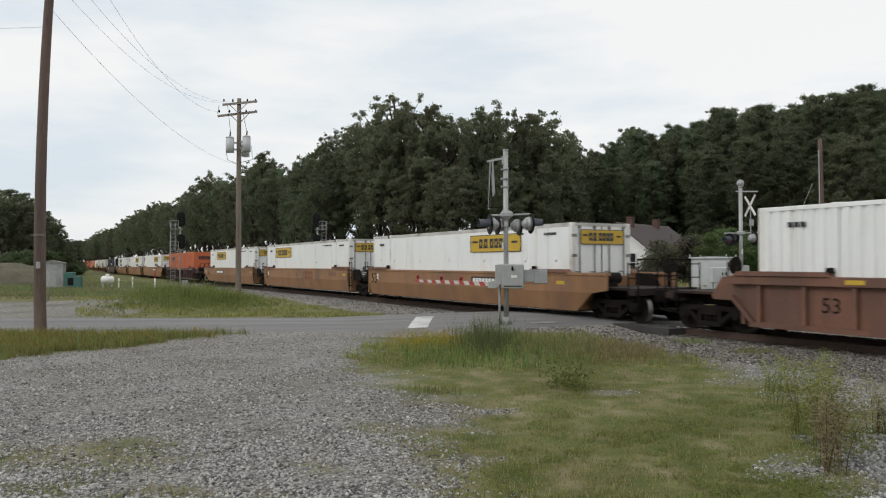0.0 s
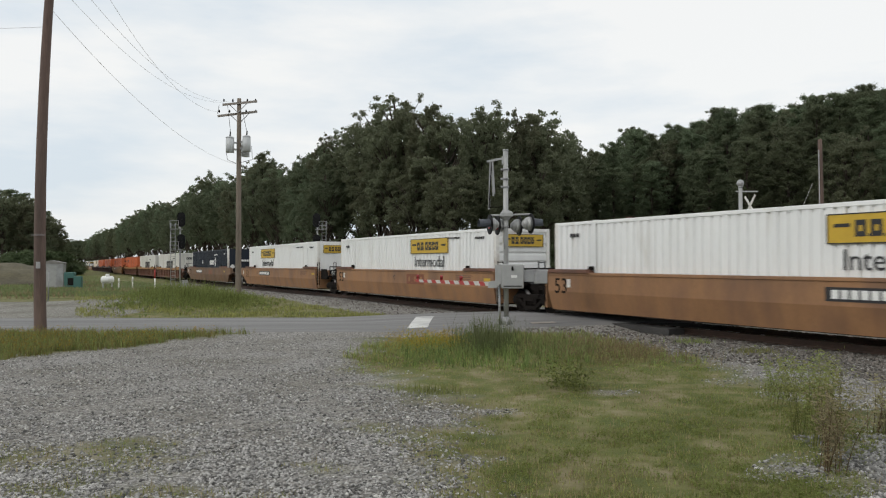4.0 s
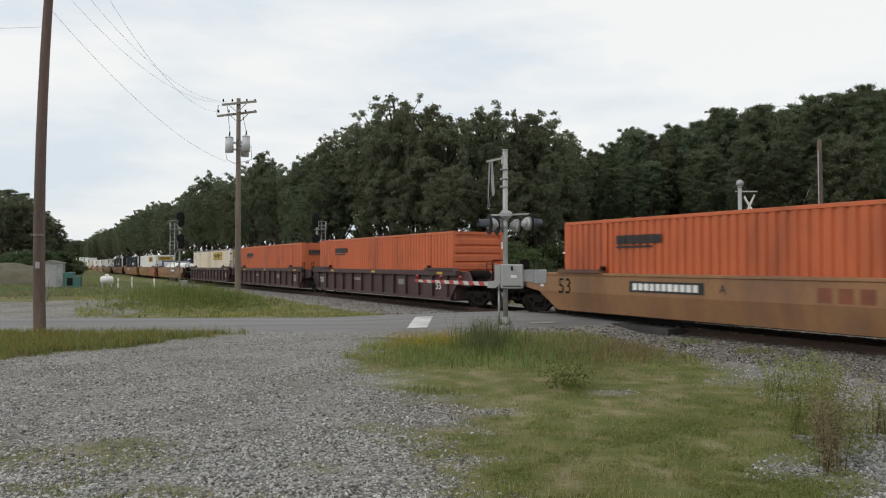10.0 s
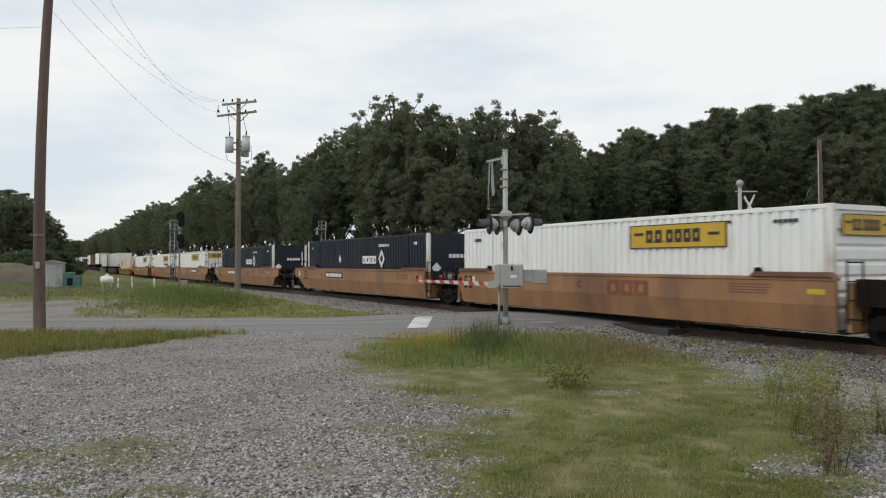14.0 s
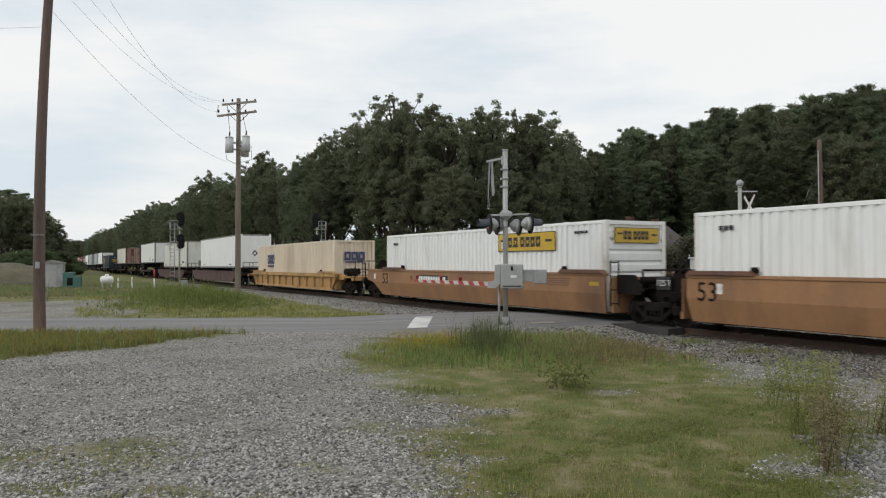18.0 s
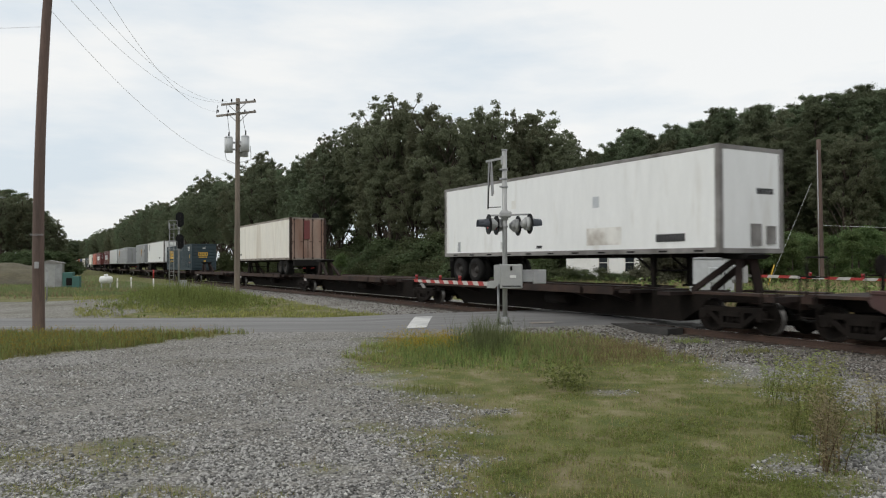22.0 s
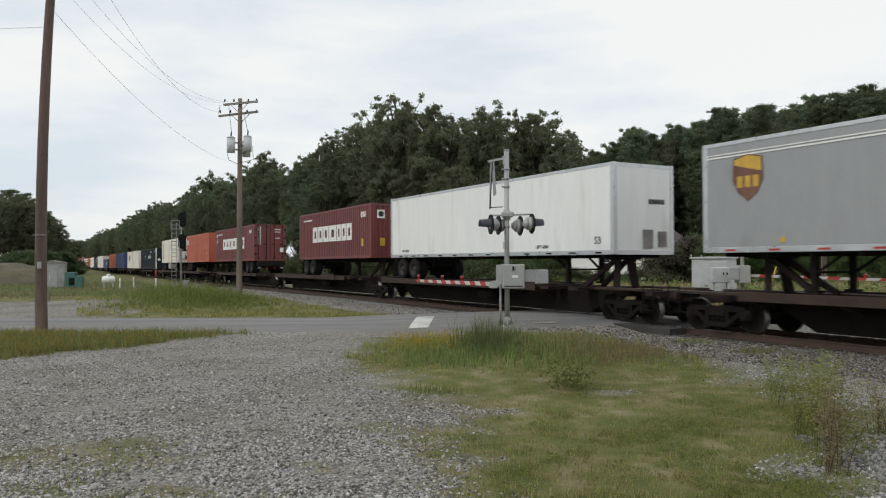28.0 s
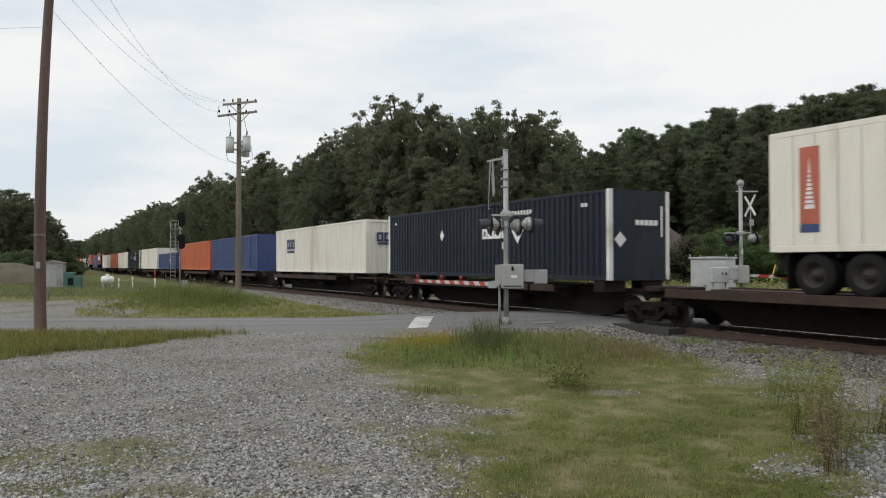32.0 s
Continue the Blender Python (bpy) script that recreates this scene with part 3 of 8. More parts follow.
def tree_mesh(kind, seed):
    """A tree 1 unit tall per metre of its design height; returns trunk mesh and crown mesh."""
    rng = random.Random(seed)
    bm = bmesh.new()
    blobs = []
    slim = 1.0
    if kind == "oak":
        H = 20
        p, r = Vector((0, 0, 0)), 0.42
        for i in range(4):
            q = p + Vector((rng.uniform(-0.4, 0.4), rng.uniform(-0.4, 0.4), H * 0.17))
            branch(bm, p, q, r, r * 0.75)
            p, r = q, r * 0.75
        sx, sy, sz = rng.uniform(0, 9), rng.uniform(0, 9), rng.uniform(0, 9)
        limbs = []
        while len(blobs) < 430:
            d = Vector((rng.gauss(0, 1), rng.gauss(0, 1), rng.gauss(0.1, 1))).normalized()
            if d.z < -0.72:
                continue
            # the crown's outline swells and shrinks with direction
            env = 1 + 0.30 * noise.noise(Vector((d.x * 2.1 + sx, d.y * 2.1 + sy, d.z * 2.1 + sz))) + 0.12 * noise.noise(d * 5 + Vector((sz, sx, sy)))
            f = rng.random() ** 0.42 * env
            c = Vector((5.0 * f * d.x, 5.0 * f * d.y, 0.575 * H + 0.415 * H * f * d.z))
            if noise.noise(c * 0.5 + Vector((sx, sy, sz))) + 0.6 * noise.noise(c * 1.1 + Vector((sz, sy, sx))) < -0.02:
                continue
            blobs.append((c.x, c.y, c.z, rng.uniform(0.25, 0.72)))
            if len(blobs) % 9 == 0:
                limbs.append(c)
        for c in limbs:
            root = Vector((c.x * 0.12, c.y * 0.12, max(3.0, c.z - 1.5 - 0.75 * math.hypot(c.x, c.y))))
            mid = root.lerp(c, 0.55) + Vector((0, 0, 0.5))
            branch(bm, root, mid, 0.13, 0.07)
            branch(bm, mid, c, 0.07, 0.015)
        count, size = 40000, 0.11
    elif kind == "pine":
        H = 22
        branch(bm, (0, 0, 0), (0.25, 0.15, H * 0.55), 0.24, 0.17)
        branch(bm, (0.25, 0.15, H * 0.55), (0.1, 0.1, H * 0.97), 0.17, 0.04)
        blobs.append((0.1, 0.1, H * 0.975, 0.4))
        n = 74
        for i in range(n):
            f = 0.24 + 0.73 * (i / (n - 1)) ** 0.85
            ang = i * 2.4 + rng.uniform(-0.6, 0.6)
            reach = 2.9 * math.sqrt(max(0.02, 1 - (max(0.0, f - 0.6) / 0.4) ** 2)) * rng.uniform(0.35, 1.1) * (0.7 if f < 0.4 else 1.0)
            tip = Vector((math.cos(ang) * reach, math.sin(ang) * reach, f * H + 0.22 * reach))
            root = Vector((0.2, 0.1, f * H - 0.3))
            branch(bm, root, tip, 0.05, 0.012)
            for k in (0.5, 0.78, 1.0):
                c = root.lerp(tip, k) + Vector((rng.gauss(0, 0.22), rng.gauss(0, 0.22), rng.gauss(0.1, 0.15)))
                blobs.append((c.x, c.y, c.z, rng.uniform(0.25, 0.7)))
        count, size, slim = 38000, 0.12, 0.45
    elif kind == "bush":
        H = 4
        for i in range(14):
            ang, reach = rng.uniform(0, 6.28), rng.uniform(0, 1.7)
            z = rng.uniform(0.5, 3.2) * (1 - reach / 3.0)
            blobs.append((math.cos(ang) * reach, math.sin(ang) * reach, z, rng.uniform(0.5, 0.95)))
            branch(bm, Vector((0, 0, 0.0)), Vector((math.cos(ang) * reach, math.sin(ang) * reach, z)), 0.05, 0.015)
        count, size = 11000, 0.07
    else:  # young pine
        H = 5
        branch(bm, (0, 0, 0), (0.05, 0.0, H * 0.97), 0.07, 0.015)
        for i in range(20):
            z = H * rng.uniform(0.08, 0.95)
            reach = rng.uniform(0.2, 1.3) * (1.05 - z / H)
            ang = rng.uniform(0, 6.28)
            blobs.append((math.cos(ang) * reach, math.sin(ang) * reach, z, rng.uniform(0.28, 0.6)))
        count, size, slim = 8000, 0.08, 0.5
    me = bpy.data.meshes.new("trunk")
    bm.to_mesh(me)
    bm.free()
    me.materials.append(M["bark"])
    v, f = leaf_cloud(count, blobs, size, slim, seed)
    return me, (v, f), H


TREES = {}


def tree(kind, variant, x, y, height, turn=0.0, label="", wide=1.0, z=None):
    key = (kind, variant)
    mats = {"oak": LEAF_DARK, "gum": LEAF_HAZED, "pine": LEAF_PINE, "bush": LEAF_BUSH, "thicket": LEAF_BROWN, "young": LEAF_YOUNG}
    if key not in TREES:
        me, (v, f), H = tree_mesh({"gum": "oak", "thicket": "bush"}.get(kind, kind), 100 * len(kind) + variant * 7 + 3)
        crown = bulk("crown", v, f, mats[kind])
        TREES[key] = (me, crown.data, H)
        bpy.data.objects.remove(crown)
    me, crown, H = TREES[key]
    words = {"gum": ("broadleaf_tree", "broadleaf tree along the railway line, greens lightened for haze", "tree"), "oak": ("broadleaf_tree", "tall dark green broadleaf tree at the wood's edge", "tree"),
             "pine": ("pine_tree", "tall dark green pine with a ragged crown", "tree"),
             "bush": ("shrub", "dense dark green shrub", "shrub"), "thicket": ("shrub", "rounded dull brownish green shrub by the house", "shrub"), "young": ("young_pine", "bright green young pine in the undergrowth", "tree")}[kind]
    t = thing(words[0], label or words[1], words[2], {"oak": "trees of the wood", "gum": "trees of the wood", "pine": "trees of the wood", "bush": "shrubs", "thicket": "shrubs", "young": "young pines"}[kind])
    for nm, data in (("trunk", me), ("crown", crown)):
        p = new(nm, data)
        p.parent = t
    k = height / H
    if z is None:
        z = float(ground_level(np.array([x]), np.array([y]))[0]) - 0.05
    t.matrix_basis = pose(x, y, z, 0, 0, turn) @ Matrix.Diagonal((k * wide, k * wide, k, 1))
    return t


# the wood: its front edge by direction, and how high it stands over the eye
SIDE = (-0.612, -0.582, -0.561, -0.544, -0.522, -0.511, -0.505, -0.500, -0.477, -0.469, -0.460, -0.443, -0.428, -0.409, -0.386, -0.371, -0.362, -0.355, -0.341, -0.330, -0.315, -0.300, -0.287, -0.277, -0.259, -0.250, -0.241, -0.225, -0.214, -0.202, -0.186, -0.174, -0.164, -0.156, -0.131, -0.123, -0.111, -0.105, -0.078, -0.048, -0.033, -0.026, -0.014, 0.001, 0.023, 0.035, 0.050, 0.068, 0.080, 0.102, 0.121, 0.136, 0.151, 0.166, 0.185, 0.196, 0.209, 0.223, 0.238, 0.260, 0.275, 0.298, 0.309, 0.335, 0.350, 0.365, 0.380, 0.389, 0.403, 0.422, 0.441, 0.459, 0.478, 0.497, 0.516, 0.531, 0.546, 0.561, 0.583, 0.644)
RISE = (0.0954, 0.0985, 0.0985, 0.0881, 0.0693, 0.0573, 0.0408, 0.0288, 0.0303, 0.0356, 0.0439, 0.0477, 0.0583, 0.0689, 0.0817, 0.0832, 0.0773, 0.0886, 0.0984, 0.1187, 0.1240, 0.1143, 0.1090, 0.1188, 0.1279, 0.1415, 0.1535, 0.1385, 0.1265, 0.1303, 0.1469, 0.1454, 0.1642, 0.1748, 0.1718, 0.1869, 0.1952, 0.2125, 0.2193, 0.2262, 0.2172, 0.2105, 0.2195, 0.2173, 0.1986, 0.2076, 0.2114, 0.2047, 0.1949, 0.2048, 0.2048, 0.1989, 0.1876, 0.1779, 0.1651, 0.1509, 0.1464, 0.1645, 0.1728, 0.1759, 0.1691, 0.1684, 0.1805, 0.1791, 0.1904, 0.2032, 0.2032, 0.1905, 0.1988, 0.2071, 0.1959, 0.2035, 0.2110, 0.2186, 0.2081, 0.2224, 0.2187, 0.2338, 0.2301, 0.2378)


def wood_depth(a):
    by_track = 42.5 / max(0.05, (ACROSS.x * a + ACROSS.y))
    return by_track if a < 0.02 else blend(a, (0.02, 0.14, 0.2, 0.3, 0.42, 0.62), (84, 96, 118, 118, 100, 88))


def fit_under(a, d, radius, half):
    """The tallest crown of that radius and half height, at direction a and depth d, that stays under the wood's outline."""
    best = 9.0
    for i in range(-6, 7):
        u = i / 6
        drop = half * (1 - math.sqrt(1 - 0.93 * u * u)) + 0.25
        best = min(best, blend(a + u * radius * 0.85 / d, SIDE, RISE) + drop / d)
    return best * d + EYE.z - GROUND


def wood_tree(kind, variant, a, d, wide, frac, turn):
    """A tree of the wood, as high as the outline allows, times frac."""
    h = fit_under(a, d, 3.6 * wide, 5.0) * frac
    shape = (20, 5.2) if kind != "pine" else (22, 3.1)
    k = h / shape[0]
    girth = min(max(wide, 3.2 / (shape[1] * k)), 1.5)
    tree(kind, variant, a * d, d, h, turn, wide=girth)


rng = random.Random(5)
a = -0.474
while a < 0.64:
    d0 = wood_depth(a)
    oaks = -0.125 < a < 0.2
    rows = ((0, 0.70), (5, 0.97), (10, 1.0)) if oaks else ((0, 0.82), (4, 0.96), (9, 1.0), (15, 1.0))
    for back, frac in rows:
        d = d0 + back * (1 + d0 / 250) + rng.uniform(-2, 2)
        aa = a + rng.uniform(-0.5, 0.5) * 4.5 / d
        # to the left most trees take the leaves with haze in their colour
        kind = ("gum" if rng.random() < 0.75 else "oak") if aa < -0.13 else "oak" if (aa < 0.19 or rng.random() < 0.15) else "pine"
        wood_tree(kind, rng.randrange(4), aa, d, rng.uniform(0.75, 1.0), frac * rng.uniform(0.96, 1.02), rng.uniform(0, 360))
    if a < -0.2:
        d = d0 - rng.uniform(0, 3)
        tree("bush", rng.randrange(3), a * d, d, rng.uniform(4.5, 7), rng.uniform(0, 360), wide=1.4)
    if a > -0.2:
        d = d0 + rng.uniform(8, 16)
        tree("bush", rng.randrange(3), a * d, d, rng.uniform(6, 8.5), rng.uniform(0, 360), wide=1.3)
        d = d0 + rng.uniform(19, 27)
        tree("bush", rng.randrange(3), a * d, d, rng.uniform(8, 10.5), rng.uniform(0, 360), wide=1.0)
    a += (5.2 if oaks else 4.4) / d0

# the tips that stand out of the outline
for i in range(1, len(SIDE) - 1):
    if RISE[i] >= RISE[i - 1] and RISE[i] >= RISE[i + 1] and -0.46 < SIDE[i] < 0.6:
        d = wood_depth(SIDE[i]) + 7
        tree("pine" if SIDE[i] > 0.19 else "oak", i % 4, SIDE[i] * d, d, RISE[i] * d + EYE.z - GROUND, i * 50, wide=0.62 if SIDE[i] < 0.19 else 0.9)

# a deeper row of pines behind the gaps
rng = random.Random(77)
for i in range(34):
    a = 0.2 + 0.44 * i / 33
    d = wood_depth(a) + rng.uniform(19, 25)
    wood_tree("pine", rng.randrange(4), a, d, 1.1, rng.uniform(0.9, 1.0), rng.uniform(0, 360))

# undergrowth along the wood's edge
rng = random.Random(8)
for i in range(100):
    a = rng.uniform(-0.2, 0.42)
    d = wood_depth(a) - rng.uniform(2, 9)
    tree("bush", rng.randrange(3), a * d, d, rng.uniform(3, 6.5), rng.uniform(0, 360), wide=1.3)
for i in range(110):
    a = rng.uniform(0.33, 0.64)
    d = rng.uniform(56, 80)
    tree("young", rng.randrange(3), a * d, d, rng.uniform(3.0, 5.2), rng.uniform(0, 360), wide=1.3)
for i in range(10):
    a = rng.uniform(-0.16, 0.12)
    d = rng.uniform(60, 72) + max(0, -a * 200)
    tree("young" if i % 2 else "bush", rng.randrange(3), a * d, d, rng.uniform(2.5, 4.5), rng.uniform(0, 360), wide=1.4)
# trees on the other side of the line
for i in range(26):
    a = -0.64 + 0.128 * i / 25
    d = rng.uniform(140, 165)
    wood_tree("oak" if i % 3 else "pine", rng.randrange(4), a, d, 0.8, rng.uniform(0.9, 1.0), rng.uniform(0, 360))
for i in range(40):
    a = -0.62 + 0.16 * i / 39
    d = rng.uniform(125, 150) if a < -0.5 else rng.uniform(280, 420)
    if along_across(np.array([a * d]), np.array([d]))[1][0] > -9 and a < -0.5:
        continue
    tree("bush", rng.randrange(3), a * d, d, rng.uniform(3, 6), rng.uniform(0, 360), wide=1.6) if a < -0.5 else None
# the far wood where the line vanishes, its haze put into the leaf colour
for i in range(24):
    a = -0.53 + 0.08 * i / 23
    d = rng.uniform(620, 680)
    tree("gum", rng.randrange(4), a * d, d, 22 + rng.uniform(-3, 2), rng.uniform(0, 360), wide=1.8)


# ---------------------------------------------------------------- poles and wires
def utility_pole(x, y, height, r0, r1, lean=(0, 0), label="", z=GROUND, bow=0.0):
    t = thing("utility_pole", label, "utility pole", "utility poles")
    bm = bmesh.new()
    n = 10
    line = [Vector((lean[0] * i / n + bow * 4 * (i / n) * (1 - i / n), lean[1] * i / n, -0.3 + (height + 0.3) * i / n)) for i in range(n + 1)]
    rings = [[bm.verts.new(c + Vector((math.cos(k * math.pi / 7), math.sin(k * math.pi / 7), 0)) * (r0 + (r1 - r0) * i / n)) for k in range(14)] for i, c in enumerate(line)]
    for p, q in zip(rings, rings[1:]):
        for k in range(14):
            bm.faces.new((p[k], p[(k + 1) % 14], q[(k + 1) % 14], q[k])).smooth = True
    bm.faces.new(rings[-1])
    part("pole", bm, M["pole"], t, smooth=False)
    t.matrix_basis = pose(x, y, z)
    return t


def wire(bm, p, q, sag, r=0.012, n=24):
    """A wire that hangs from p to q, one tube."""
    p, q = Vector(p), Vector(q)
    pts = [p.lerp(q, i / n) - Vector((0, 0, sag * 4 * (i / n) * (1 - i / n))) for i in range(n + 1)]
    side = (q - p).cross(Vector((0, 0, 1))).normalized()
    up = side.cross((q - p).normalized())
    rings = [[bm.verts.new(c + side * (r * math.cos(k * 1.2566)) + up * (r * math.sin(k * 1.2566))) for k in range(5)] for c in pts]
    for a, b in zip(rings, rings[1:]):
        for k in range(5):
            bm.faces.new((a[k], a[(k + 1) % 5], b[(k + 1) % 5], b[k]))


LP = Vector((-12.27, 22.9, GROUND))
left_pole = utility_pole(LP.x, LP.y, 12.2, 0.178, 0.12, (0.31, 0.05), "brown weathered wooden utility pole, slightly bowed", bow=-0.17)
bm = bmesh.new()
pts = [Vector((0.2, -0.02, 1.0)), Vector((0.25, -0.05, 1.05)), Vector((0.27, -0.05, 1.9)), Vector((0.2, -0.02, 2.0))]
for p, q in zip(pts, pts[1:]):
    bar(bm, p, q, 0.02, n=6)
part("cable_guard", bm, M["galv"], left_pole, "thin bent metal guard on the pole")
bm = bmesh.new()
for z in (3.0, 3.03):
    box(bm, -0.2, 0.2, -0.19, -0.17, z, z + 0.012)
box(bm, -0.05, 0.07, -0.2, -0.17, 2.0, 2.2)
part("pole_tag", bm, M["galv"], left_pole)

MP = Vector((-12.02, 44.0, GROUND + 0.08))
mid_pole = utility_pole(MP.x, MP.y, 11.72, 0.18, 0.12, (0.03, 0), "wooden utility pole with two crossarms and transformers", MP.z)
mid_pole.children[0].data.materials[0] = M["polegrey"]
for z, x0, x1, tilt, y in ((11.42, -0.9, 1.12, 0.10, -0.16), (10.85, -1.28, 1.05, 0.13, 0.16)):
    bm = bmesh.new()
    beam(bm, (x0, y, z - tilt), (x1, y, z + tilt), 0.1, 0.12)
    arm = part("crossarm", bm, M["crossarm"], mid_pole, "weathered grey timber crossarm")
    for k in (0.04, 0.3, 0.72, 0.96):
        x = x0 + (x1 - x0) * k
        bm = bmesh.new()
        bar(bm, (x, y, z + 0.05), (x, y, z + 0.12), 0.02, n=6)
        bar(bm, (x, y, z + 0.1), (x, y, z + 0.24), 0.055, 0.035, n=8)
        part("insulator", bm, M["grime"], arm)
    bm = bmesh.new()
    beam(bm, (-0.55, y, z - 0.05), (0.0, y, z - 0.55), 0.03, 0.04)
    beam(bm, (0.55, y, z), (0.0, y, z - 0.55), 0.03, 0.04)
    part("arm_brace", bm, M["galv"], arm)
for x, y, z in ((-0.42, -0.3, 8.5), (0.55, -0.3, 8.55), (0.3, 0.4, 8.35)):
    bm = bmesh.new()
    bar(bm, (x, y, z), (x, y, z + 0.85), 0.235, n=16)
    bar(bm, (x, y, z + 0.85), (x, y, z + 0.93), 0.25, 0.17, n=16)
    t = part("transformer", bm, M["can"], mid_pole, "grey cylindrical pole transformer")
    bm = bmesh.new()
    bar(bm, (x, y, z + 0.9), (x + 0.03, y, z + 1.22), 0.05, 0.035, n=8)
    part("bushing", bm, M["grime"], t)
    bm = bmesh.new()
    beam(bm, (x, y, z + 0.6), (0, 0, z + 0.6), 0.08, 0.1)
    beam(bm, (x, y, z + 0.2), (0, 0, z + 0.2), 0.08, 0.1)
    part("bracket", bm, M["galv"], t)
bm = bmesh.new()
for x0, z0, x1, z1 in ((-0.42, 9.6, -0.6, 11.3), (0.55, 9.6, 0.3, 10.8), (0.8, 8.9, 0.85, 8.1), (0.85, 8.1, 0.05, 7.9), (-0.7, 8.6, -0.6, 8.1), (-0.6, 8.1, -0.05, 7.85), (-1.2, 10.8, -1.1, 11.3)):
    bar(bm, (x0, -0.15, z0), (x1, -0.15, z1), 0.014, n=5)
part("drop_lead", bm, M["dark"], mid_pole)

RP = Vector((26.75, 53.0, 0.0))
right_pole = utility_pole(RP.x, RP.y, 10.55, 0.2, 0.14, (-0.12, 0), "bare brown wooden utility pole beside the crossing", float(ground_level(np.array([RP.x]), np.array([RP.y]))[0]))
bm = bmesh.new()
bar(bm, (-0.2, -0.1, 0), (-0.26, -0.1, 9.8), 0.035, n=6)
part("riser_pipe", bm, M["galv"], right_pole)

for i, (dx, z, ax, az, sag) in enumerate(((-0.9, 12.1, -0.9, 11.5, 1.3), (-0.2, 12.15, -0.6, 11.55, 1.3), (0.75, 12.15, -1.25, 10.95, 1.25), (0.1, 9.9, -0.1, 7.85, 0.85))):
    bm = bmesh.new()
    wire(bm, (LP.x + 0.2 + dx, LP.y, GROUND + z), (MP.x + ax, MP.y, MP.z + az), sag, 0.007)
    ob = link_mesh("power_line", bm, M["wire"])
    tagged(ob, "thin sagging power line between two poles", "wire", "power lines")
bm = bmesh.new()
wire(bm, (LP.x + 0.1, LP.y, GROUND + 9.4), (LP.x - 30, LP.y - 4.0, GROUND + 9.0), 0.5, 0.007)
tagged(link_mesh("power_line", bm, M["wire"]), "thin power line leaving the near pole", "wire", "power lines")
bm = bmesh.new()
wire(bm, RP + Vector((-0.1, 0, 4.4)), RP + Vector((40, 2, 4.2)), 0.3, 0.01)
tagged(link_mesh("power_line", bm, M["wire"]), "thin cable running from the bare pole", "wire", "power lines")
guy = thing("guy_wire", "guy wire with a yellow plastic guard beside the pole", "guy wire")
bm = bmesh.new()
bar(bm, (0, 0, 0), (3.7, 1.0, 7.6), 0.006, n=5)
part("strand", bm, M["wire"], guy)
bm = bmesh.new()
bar(bm, (0.02, 0, 0.0), (0.66, 0.18, 1.35 * 1.35), 0.045, n=8)
part("guard", bm, M["sign"], guy, "yellow plastic guy guard")
guy.matrix_basis = pose(22.3, 51.8, float(ground_level(np.array([22.3]), np.array([51.8]))[0]) - 0.05)


# ---------------------------------------------------------------- crossing signals
def lamp_head(parent, x, y, z, facing):
    """A flashing light head: black disc, silver housing behind it, hood in front; facing in degrees from +x."""
    bm = bmesh.new()
    bar(bm, (-0.012, 0, 0), (0.012, 0, 0), 0.3, n=22)
    disc = part("lamp_disc", bm, M["black"], parent, "black round background disc")
    bm = bmesh.new()
    bar(bm, (-0.012, 0, 0), (-0.14, 0, 0), 0.21, 0.19, n=16)
    bar(bm, (-0.14, 0, 0), (-0.27, 0, 0), 0.19, 0.07, n=16)
    part("lamp_housing", bm, M["silver"], disc, "silver painted lamp housing")
    bm = bmesh.new()
    bar(bm, (0.012, 0, 0), (0.03, 0, 0), 0.14, n=16)
    part("lens", bm, M["lens"], disc)
    bm = bmesh.new()
    n = 10
    ring = [[bm.verts.new((d, r * math.cos(math.pi * (i / n) * 1.3 - 0.47), r * math.sin(math.pi * (i / n) * 1.3 - 0.47))) for i in range(n + 1)] for d, r in ((0.012, 0.165), (0.34, 0.14))]
    for i in range(n):
        bm.faces.new((ring[0][i], ring[0][i + 1], ring[1][i + 1], ring[1][i]))
    bmesh.ops.solidify(bm, geom=bm.faces[:], thickness=0.008)
    part("hood", bm, M["slate"], disc)
    disc.matrix_basis = pose(x, y, z, 0, 0, facing)
    return disc


def gate_arm(parent, start, way, length, tilt):
    """A gate arm of red and white lengths with small lamps on it."""
    d = Vector((way.x, way.y, tilt)).normalized()
    n = 16
    for i in range(n):
        a, b = start + d * (length * i / n), start + d * (length * (i + 1) / n)
        bm = bmesh.new()
        # slanted ends
        side = Vector((-d.y, d.x, 0)).normalized()
        h = 0.062 - 0.018 * i / n
        slope = d * 0.05
        vs = [bm.verts.new(c + side * (s * 0.03) + Vector((0, 0, k * h)) + slope * k) for c in (a, b) for s in (-1, 1) for k in (-1, 1)]
        for q in ((0, 1, 3, 2), (4, 6, 7, 5), (0, 4, 5, 1), (2, 3, 7, 6), (0, 2, 6, 4), (1, 5, 7, 3)):
            bm.faces.new([vs[k] for k in q])
        bmesh.ops.recalc_face_normals(bm, faces=bm.faces)
        part("arm_stripe", bm, M["redpaint"] if i % 2 else M["palerail"], parent, "red stripe" if i % 2 else "")
    for k in (0.36, 0.62, 0.97):
        c = start + d * (length * k)
        bm = bmesh.new()
        box(bm, c.x - 0.04, c.x + 0.04, c.y - 0.04, c.y + 0.04, c.z + 0.05, c.z + 0.1)
        bar(bm, c + Vector((-0.05, 0, 0.16)), c + Vector((0.05, 0, 0.16)), 0.06, n=10)
        part("arm_lamp", bm, M["lens"], parent, "small red gate lamp")


